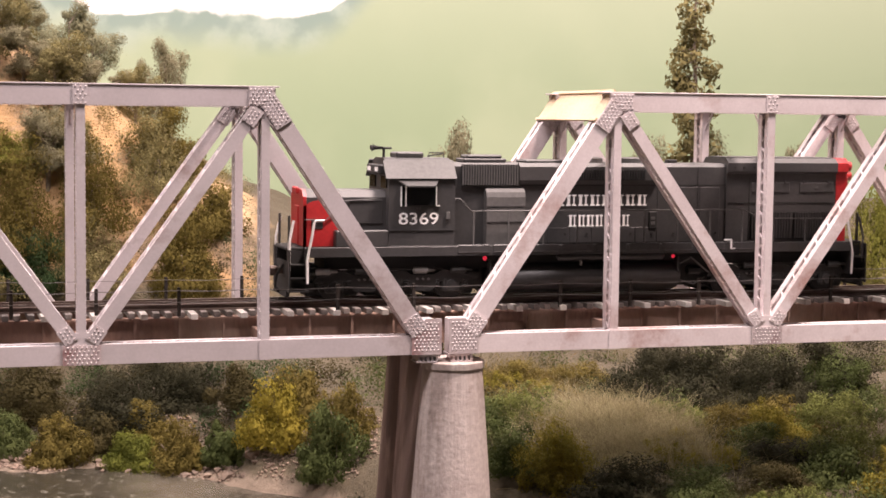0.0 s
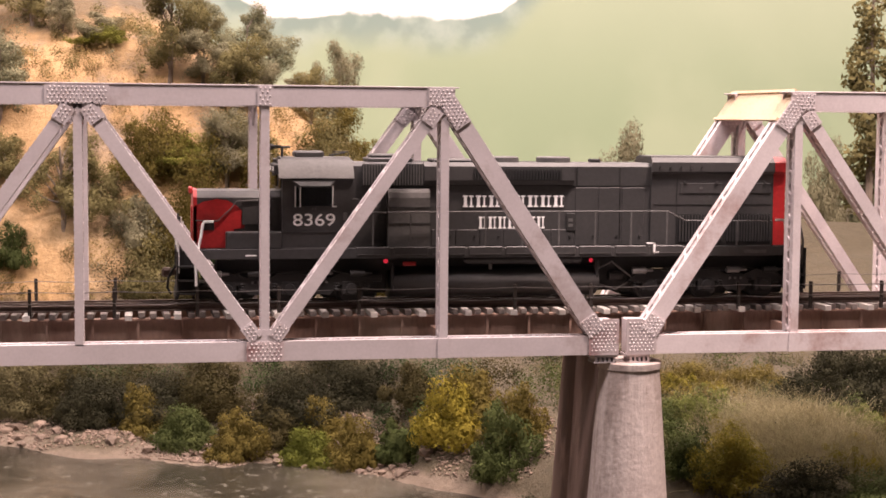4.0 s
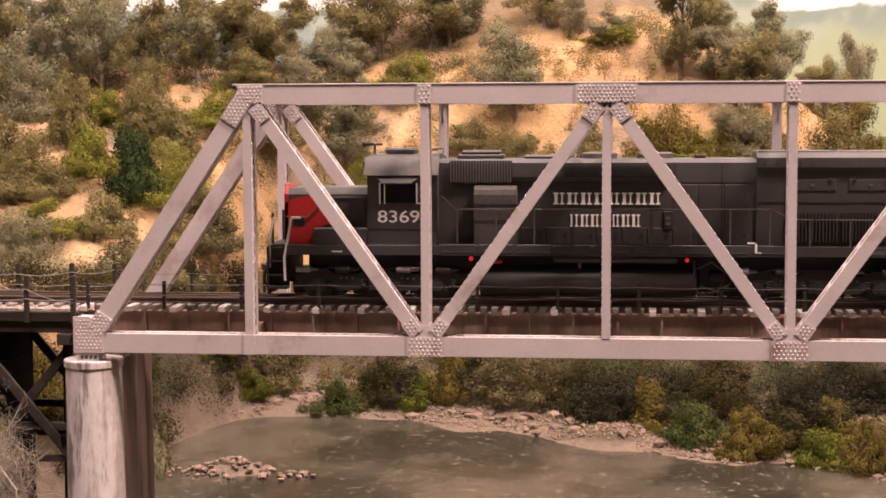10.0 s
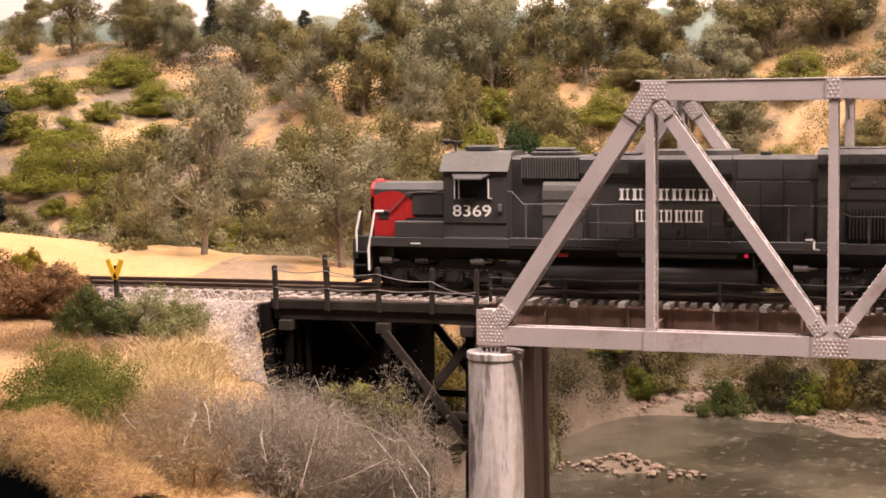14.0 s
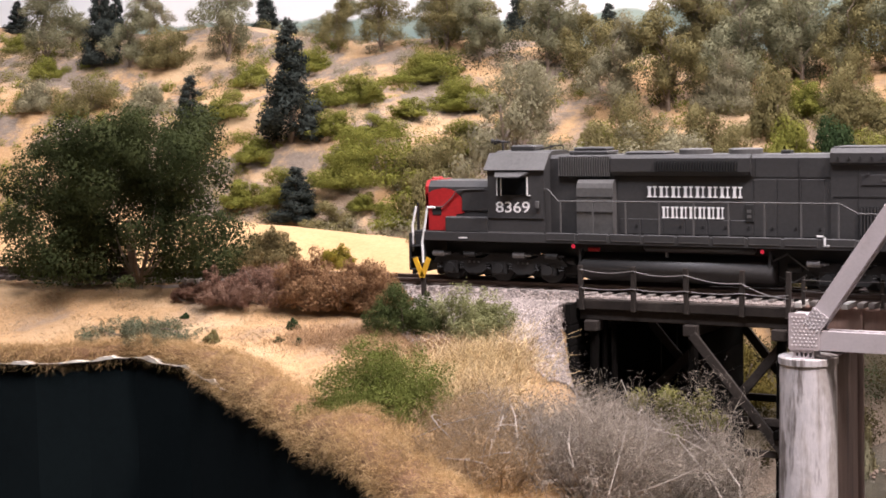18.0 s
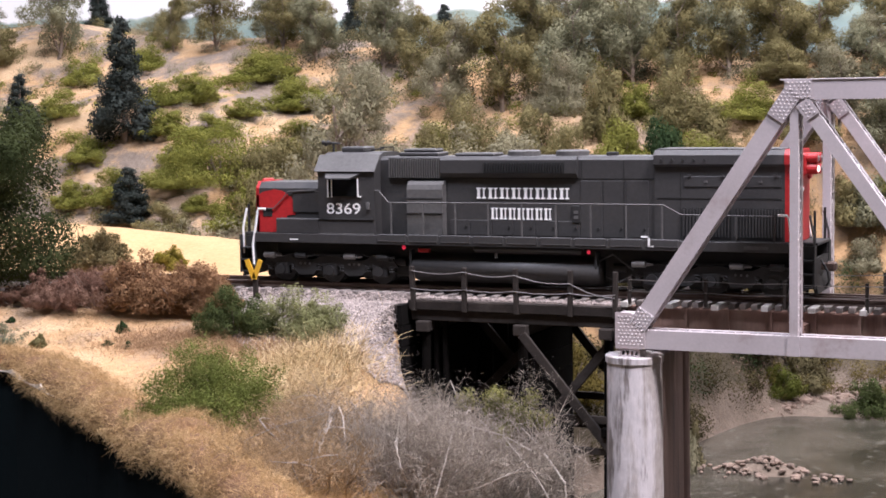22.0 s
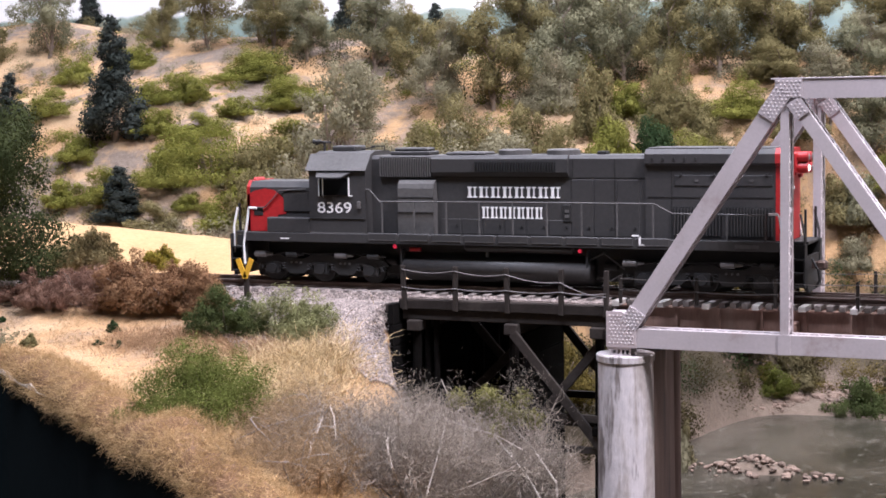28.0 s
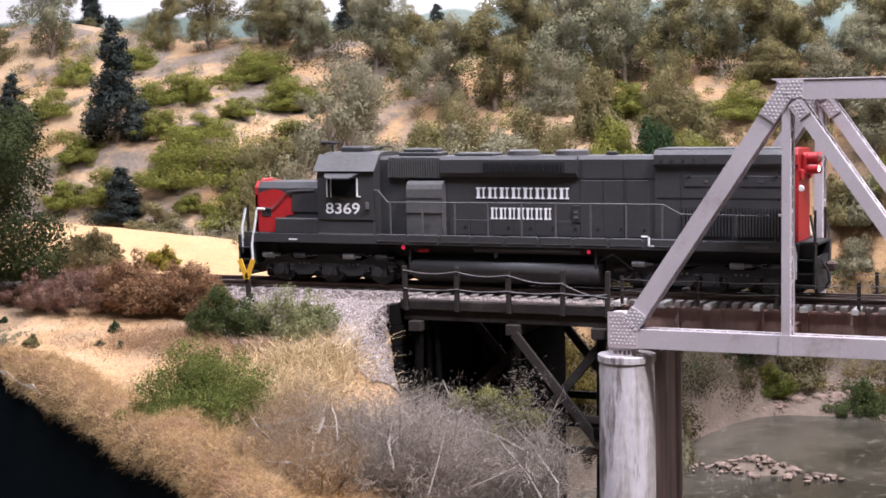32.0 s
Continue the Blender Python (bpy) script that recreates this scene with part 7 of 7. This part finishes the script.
def make_grass():
    rng = np.random.default_rng(21)
    DRY = leaf("dry_tan_grass", (0.37, 0.245, 0.115), (0.58, 0.42, 0.22), 0.4)
    # a lumpy roll of straw that bulges over the fascia's edge
    xs = np.arange(-50, -3.9, 0.2)
    base, size, across = [], [], []
    for x in xs:
        y = lerp(x, FASCIA)
        slope = (lerp(x + 2, FASCIA) - lerp(x - 2, FASCIA)) / 4
        k = math.hypot(1, slope)
        across.append((-slope / k, 1 / k))
        base.append((x, y, ground_z(x, y + 0.8) - 0.25))
        size.append((0.86 + 0.34 * noise.noise((x * 0.4, 1, 2.0)) + 0.22 * noise.noise((x * 1.3, 2, 5.0))) * (0.62 + 0.38 * smooth01((x + 25) / 6)))
    base, size, across = np.array(base), np.array(size), np.array(across)

    def on_roll(i, angle, grow):
        """Points of the roll's skin and the directions out of it."""
        r = size[i] * grow
        lean = -0.28 - 0.4 * np.clip((base[i, 0] + 24) / 6, 0, 1)
        o = lean + 1.25 * size[i] - 1.25 * r * np.cos(angle)
        p = base[i].copy()
        p[:, 0] += across[i, 0] * o
        p[:, 1] += across[i, 1] * o
        p[:, 2] += 1.05 * r * np.sin(angle)
        out = np.stack([-across[i, 0] * np.cos(angle), -across[i, 1] * np.cos(angle), np.sin(angle)], 1)
        return p, out

    steps = np.radians(np.linspace(-40, 180, 13))
    w = len(steps)
    verts = np.concatenate([on_roll(np.full(w, i), steps, 0.82)[0] for i in range(len(xs))])
    quads = [(i * w + j, (i + 1) * w + j, (i + 1) * w + j + 1, i * w + j + 1) for i in range(len(xs) - 1) for j in range(w - 1)]
    roll = numpy_mesh("straw_mat", verts, quads, material("brown_thatch", (0.13, 0.065, 0.032), (0.22, 0.125, 0.06), 60, 0.95, 0, 1.0, 500, (0.08, 0.04, 0.022), 0.5))
    roll.polygons.foreach_set("use_smooth", [True] * len(roll.polygons))
    tagged(new("straw_mat", roll), "thick brown thatch roll along the fascia edge", "grass", kind="stuff")
    count = 85000
    i = rng.integers(0, len(xs), count)
    angle = rng.uniform(-0.6, 3.1, count)
    bump = np.array([noise.noise((x * 0.8, k * 0.9, 3.0)) + 0.5 * noise.noise((x * 2.1, k * 2.2, 7.0)) for x, k in zip(base[i, 0] + rng.uniform(-0.1, 0.1, count), angle)])
    p, out = on_roll(i, angle, 0.8 + 0.1 * rng.random(count) + 0.3 * bump)
    p[:, :2] += rng.normal(size=(count, 2)) * 0.08
    blades(p, np.full(count, 0.34), 1.0, 0.0058, 1, DRY, "straw_grass", "matted dry golden straw grass along the bank edge", out * 0.35)
    pts, ln = [], []
    for cx, cy, sx, sy, count in ((-18.4, -4.5, 1.3, 0.7, 3500), (-12.8, -5.2, 1.5, 0.6, 5200), (-10.6, -5.4, 0.8, 0.6, 2600), (-14.2, -6.4, 1.2, 0.4, 1800)):
        for _ in range(count):    # fuzzy brown patches on the sand
            x, y = rng.normal(cx, sx), rng.normal(cy, sy)
            pts.append((x, y, ground_z(x, y) - 0.04 + 0.1 * rng.random()))
            ln.append(0.42)
    blades(pts, ln, 1.5, 0.009, 2, leaf("red_brown_grass", (0.30, 0.19, 0.105), (0.48, 0.335, 0.20), 0.3), "brown_grass", "fuzzy reddish brown dry grass patches on sand")
    pts, ln = [], []
    for _ in range(7000):   # straw spreading down to the brush
        x = rng.uniform(-12.5, -3.0)
        y = lerp(x, FASCIA) + 1.6 + (6.0 if x > -8.5 else 1.8) * rng.random() ** 1.3
        if noise.noise((x * 0.4, y * 0.4, 15)) > -0.35:
            pts.append((x, y, ground_z(x, y) - 0.05 + 0.3 * max(0, noise.noise((x * 0.6, y * 0.6, 3)))))
            ln.append(0.5)
    blades(pts, ln, 1.2, 0.009, 7, DRY, "straw_grass", "tangled dry straw spreading below the brush")
    pts, ln = [], []
    while len(pts) < 12000:    # combed straw beside the ballast slope
        x, y = rng.normal(-10.8, 1.0), rng.normal(-8.0, 1.9)
        pts.append((x, y, ground_z(x, y) - 0.05))
        ln.append(1.0)
    blades(pts, ln, 0.9, 0.010, 3, STRAW, "straw_grass", "combed pale straw grass on the slope")
    pts, ln = [], []
    while len(pts) < 14000:   # short dry stubble on the sand
        x, y = rng.uniform(-40, -9), rng.uniform(-14, -1)
        if y > lerp(x, FASCIA) + 1 and noise.noise((x * 0.35, y * 0.5, 12)) > 0.0:
            pts.append((x, y, ground_z(x, y) - 0.02))
            ln.append(0.2)
    blades(pts, ln, 1.2, 0.008, 9, leaf("pale_stubble", (0.38, 0.27, 0.14), (0.54, 0.41, 0.24), 0.3), "stubble", "short pale dry stubble on the sandy bank")
    pts, ln = [], []
    while len(pts) < 9000:   # right bank
        x, y = rng.uniform(41, 75), rng.uniform(-3, 30)
        if noise.noise((x * 0.25, y * 0.25, 4.0)) > 0.05:
            pts.append((x, y, ground_z(x, y) - 0.05))
            ln.append(1.1)
    blades(pts, ln, 0.6, 0.012, 4, leaf("dull_green_grass", (0.07, 0.066, 0.026), (0.15, 0.13, 0.055), 0.35), "meadow_grass", "dull green meadow grass on the right bank")
    for cx, cy, sx, sy, count, long, a, b, words in ((49.6, 11.5, 1.7, 3.0, 14000, 1.9, (0.22, 0.19, 0.10), (0.42, 0.37, 0.23), "combed pale straw grass on the right bank"),
                                                     (47.6, 21.0, 2.2, 2.6, 6000, 1.0, (0.17, 0.11, 0.035), (0.26, 0.20, 0.07), "golden olive grass beside the bridge pier")):
        pts = [(x, y, ground_z(x, y) - 0.05) for x, y in zip(rng.normal(cx, sx, count), rng.normal(cy, sy, count))]
        blades(pts, [long] * count, 0.8, 0.010, count, leaf("combed_grass", a, b, 0.3), "meadow_grass", words)


make_grass()


def make_field():
    verts, quads, index = [], [], {}
    xs, ys = np.arange(-80, -17, 0.9), np.arange(6.6, 19, 0.8)
    for i, x in enumerate(xs):
        for j, y in enumerate(ys):
            index[i, j] = len(verts)
            edge = smooth01((y - 6.4) / 1.2) * smooth01((18.6 - y) / 1.5) * smooth01((-18 - x + 0.5 * noise.noise((x, y, 0))) / 2)
            verts.append((x, y, ground_z(x, y) + 0.1 - 0.5 * (1 - edge)))
    for i in range(len(xs) - 1):
        for j in range(len(ys) - 1):
            quads.append((index[i, j], index[i + 1, j], index[i + 1, j + 1], index[i, j + 1]))
    me = numpy_mesh("field", verts, quads, material("golden_dry_field", (0.40, 0.25, 0.11), (0.48, 0.32, 0.155), 40, 0.95, 0, 0.5, 500))
    me.polygons.foreach_set("use_smooth", [True] * len(me.polygons))
    tagged(new("field", me), "smooth golden dry grass field behind the track", "field", kind="structure")


make_field()


def scrub(name, label, mat, count, seed, area, level, low, high, radius, per, size):
    """Low ground cover in drifts, from many small clumps."""
    rng = np.random.default_rng(seed)
    x0, x1, y0, y1 = area
    centres, radii = [], []
    tries = 0
    while len(centres) < count and tries < count * 40:
        tries += 1
        x, y = rng.uniform(x0, x1), rng.uniform(y0, y1)
        if noise.noise((x * 0.11, y * 0.14, seed * 3.3)) + 0.5 * noise.noise((x * 0.45, y * 0.45, seed)) < level:
            continue
        z = ground_z(x, y)
        if not low < z < high or abs(y - track_y(x)) < 5.0:
            continue
        r = radius * (0.4 + 0.9 * rng.random())
        centres.append((x, y, z + 0.15 * r))
        radii.append(r)
    if centres:
        v, q, nor = leaves(rng, centres, radii, len(centres) * per, size, 0.3, -50, 0.4)
        tagged(new(name, numpy_mesh(name, v, q, mat, nor)), label, "scrub", kind="stuff")


scrub("scrub", "low olive scrub over the hillside", OLIVE, 620, 2, (-95, 40, 24, 62), 0.02, -4, 40, 0.75, 209, 0.076)
scrub("scrub", "low sage-grey scrub over the hillside", SAGE, 420, 5, (-95, 40, 24, 62), 0.06, -4, 40, 0.7, 190, 0.068)
scrub("scrub", "low green scrub over the hillside", GREEN, 700, 7, (-95, 0, 24, 56), 0.12, -4, 40, 0.6, 190, 0.072)
scrub("bank_scrub", "brown-olive scrub along the river bank", MOSS, 150, 11, (-8, 40, 22, 44), 0.1, -7.8, 1, 1.2, 420, 0.07)
scrub("bank_scrub", "deep green scrub along the river bank", DEEP, 110, 13, (-8, 40, 22, 46), 0.1, -7.8, 1, 1.2, 420, 0.07)
scrub("bank_scrub", "muted green scrub on the right bank", SCRUBGREEN, 110, 17, (39, 78, -4, 30), 0.15, -8.4, 4, 1.1, 420, 0.07)
scrub("bank_scrub", "dark scrub on the right bank", HEDGE, 130, 19, (39, 78, -4, 40), 0.1, -8.4, 4, 1.2, 420, 0.07)
scrub("scrub", "dry golden scrub over the sandy slope", leaf("dry_golden_foliage", (0.24, 0.175, 0.07), (0.38, 0.28, 0.13)), 420, 37, (-12, 34, 36, 58), -0.05, -4, 40, 0.7, 200, 0.065)
scrub("bank_scrub", "golden olive scrub on the sandy river bank", BANK_OLIVE, 150, 41, (-9, 14, 34, 46), -0.1, -8.3, 2, 0.75, 300, 0.065)
scrub("gully_scrub", "dim scrub in the gully behind the trestle", MOSS, 160, 23, (-10, 2, 9, 34), -0.3, -8.1, 3, 0.9, 520, 0.08)


UNDERGROWTH = leaf("dark_undergrowth_foliage", (0.06, 0.058, 0.03), (0.14, 0.13, 0.07))
scrub("crest_scrub", "dark undergrowth below the hilltop trees", UNDERGROWTH, 220, 29, (-45, 10, 45, 58), -0.3, 4, 40, 1.1, 190, 0.085)
scrub("shelf_scrub", "mixed scrub between the field and the hillside", SAGE, 240, 31, (-36, -9, 18, 34), -0.2, -6, 20, 1.0, 285, 0.076)


def stone_mesh(seed, mat, flat=0.7):
    rng = np.random.default_rng(seed)
    bm = bmesh.new()
    bmesh.ops.create_icosphere(bm, subdivisions=1, radius=0.5 * CM)
    for v in bm.verts:
        v.co *= 0.72 + 0.5 * rng.random()
        v.co.z *= flat
    me = bpy.data.meshes.new("rock")
    bm.to_mesh(me)
    bm.free()
    me.materials.append(mat)
    return me


def make_rocks():
    rng = np.random.default_rng(8)
    kinds = [stone_mesh(k, ROCK) for k in range(6)]
    bank = thing("rock_bank", "tumbled tan rocks along the river shore", "rocks")
    for i in range(290):
        x = rng.uniform(-8, 37) if i < 180 else rng.uniform(22, 38) if i % 2 else rng.uniform(-8, 3)
        y = lerp(x, SHORE) + 0.9 + 3.2 * rng.random() if x > 3 else lerp(x, SHORE) + rng.uniform(0.8, 5.0)
        s = 0.26 + 0.62 * rng.random() ** 2
        part("rock", kinds[i % 6], None, bank, m=at(x, y, max(ground_z(x, y), WATER_Z) + 0.1 * s, 0, 0, rng.uniform(0, 360)) @ Matrix.Diagonal((s * 1.3, s, s, 1)))
    bar = thing("gravel_bar", "low dark gravel bar in the shallow river", "rocks")
    for i in range(120):
        x, y = rng.normal(-0.6, 1.9), rng.normal(20.2, 0.75)
        s = 0.16 + 0.3 * rng.random()
        part("rock", kinds[i % 6], None, bar, m=at(x, y, max(ground_z(x, y), WATER_Z) + 0.08, 0, 0, rng.uniform(0, 360)) @ Matrix.Diagonal((s * 1.3, s, s, 1)))
    flat = solid("boulder", stone_mesh(40, ROCK, 0.4), None, "flat tan boulder on the river bank", "rock", m=at(11.9, 36.4, ground_z(11.9, 36.4) + 0.3) @ Matrix.Diagonal((3.2, 2.0, 2.2, 1)))


make_rocks()


def scatter(name, label, category, pts, low, high, mat, seed, flat=1.0):
    """Small angular stones."""
    rng = np.random.default_rng(seed)
    p = np.array(pts)
    n = len(p)
    corner = np.array([(1, 1, 1), (-1, -1, 1), (-1, 1, -1), (1, -1, -1)], float)
    turn = np.linalg.qr(rng.normal(size=(n, 3, 3)))[0]
    s = low + (high - low) * rng.random((n, 1, 1)) ** 1.5
    v = np.einsum("kj,nij->nki", corner, turn) * s * (0.7 + 0.6 * rng.random((n, 4, 1)))
    v[:, :, 2] *= flat
    v = (v + p[:, None, :]).reshape(-1, 3)
    f = np.array([(0, 1, 2), (0, 3, 1), (0, 2, 3), (1, 3, 2)])
    q = (np.arange(n)[:, None, None] * 4 + f[None]).reshape(-1, 3)
    tagged(new(name, numpy_mesh(name, v, q, mat)), label, category, kind="stuff")


def spill_limit(x):
    return -7.2 + 0.95 * (-12 - x) if x < -12 else -7.2 - 0.35 * (x + 12)


def make_ballast():
    """Crushed stone under the ties of the left bank and spilling beside the trestle's end."""
    rng = np.random.default_rng(3)
    verts, quads, index = [], [], {}
    xs, offs = np.arange(-52, -8.4, 0.35), np.linspace(-8.8, 4.0, 38)
    for i, x in enumerate(xs):
        for j, o in enumerate(offs):
            y = track_y(x) + o
            inside_ = smooth01((y - max(spill_limit(x), track_y(x) - 9) + 0.5 * noise.noise((x, y, 1))) / 0.5) * smooth01((3.7 - o) / 0.5)
            if x < -17:
                inside_ *= smooth01((o + 4.4 + 0.6 * noise.noise((x, y, 4))) / 0.6)
            if x > -10.4:
                inside_ *= smooth01((0.2 - y) / 0.4)
            crown = smooth01((2.0 - abs(o)) / 0.5)
            z = ground_z(x, y) + 0.05
            z = z + (max(z, 1.45) - z) * crown
            index[i, j] = len(verts)
            verts.append((x, y, z - 0.35 * (1 - inside_)))
    for i in range(len(xs) - 1):
        for j in range(len(offs) - 1):
            if xs[i] < -10.75 or track_y(xs[i]) + offs[j + 1] < 0.3:
                quads.append((index[i, j], index[i + 1, j], index[i + 1, j + 1], index[i, j + 1]))
    bed = numpy_mesh("ballast_bed", verts, quads, BALLAST)
    bed.polygons.foreach_set("use_smooth", [True] * len(bed.polygons))
    tagged(new("ballast_bed", bed), "packed grey-pink ballast bed under the track", "ballast", kind="structure")
    pts = []
    while len(pts) < 70000:
        x = rng.uniform(-48, -1.7) if rng.random() < 0.6 else rng.uniform(-17, -1.7)
        y = track_y(x) + rng.uniform(-8.8, 3.4)
        o = y - track_y(x)
        if x > -10.3 and (x > -8.6 or y > 0.1):
            if not 1.4 < y < 5.45:
                continue
            z = 1.375 + 0.03 * rng.random()
        else:
            if y < spill_limit(x) - 0.3 * rng.random() or (x < -17 and o < -4.1 - 0.5 * rng.random()):
                continue
            z = ground_z(x, y) + 0.05
            z = z + (max(z, 1.45) - z) * smooth01((2.0 - abs(o)) / 0.5)
        pts.append((x, y, z + 0.01))
    scatter("ballast", "fine grey-pink crushed stone ballast under the track", "ballast", pts, 0.022, 0.045, BALLAST, 3)
    pts = []
    while len(pts) < 3500:   # litter on the sand of the left bank
        x, y = rng.uniform(-45, -8), rng.uniform(-14, 0)
        if y > lerp(x, FASCIA) + 1.5 and noise.noise((x * 0.5, y * 0.5, 6)) > -0.25:
            pts.append((x, y, ground_z(x, y) + 0.01))
    scatter("litter", "scattered tan grit and leaf litter on the sand", "grit", pts, 0.012, 0.035, material("tan_grit", (0.36, 0.27, 0.17), (0.26, 0.19, 0.12), 90, 0.9), 5)
    pts = []
    while len(pts) < 12000:   # stones of the damp shore
        x = rng.uniform(-8, 40)
        y = lerp(x, SHORE) + rng.uniform(0.2, 8)
        z = ground_z(x, y)
        if noise.noise((x * 0.4, y * 0.4, 8)) > -0.3 and z > WATER_Z - 0.1:
            pts.append((x, y, z + 0.02))
    scatter("shore_gravel", "loose tan and grey gravel along the shore", "gravel", pts, 0.02, 0.10, ROCK, 6, 0.7)


make_ballast()

# ---- movement ----
LOCO_ROWS = [(0, 44.95), (0.5, 43.58), (1, 42.26), (1.5, 40.93), (2, 39.6), (2.5, 38.25), (3.5, 35.55), (4.5, 32.87), (5, 31.54), (5.5, 30.23), (6, 28.91),
             (6.5, 27.57), (7, 26.2), (7.5, 24.83), (8, 23.48), (8.5, 22.12), (9, 20.78), (9.5, 19.45), (10, 18.13), (10.5, 16.79), (11, 15.46), (11.5, 14.16),
             (12, 12.82), (12.5, 11.3), (13, 9.52), (13.5, 7.55), (14, 5.48), (14.5, 3.42), (15, 1.32), (15.5, -0.75), (16, -2.55), (16.5, -4.0), (17, -5.1), (17.5, -5.75), (18, -5.98),
             (18.5, -6.03), (19, -6.03), (25, -6.03), (31.5, -6.03), (31.65, -6.02), (31.8, -5.92), (32, -5.72)]


def motions():
    walk(LOCO, [(t, at(x, TRACK_Y, RAIL_Z)) for t, x in LOCO_ROWS])


motions()
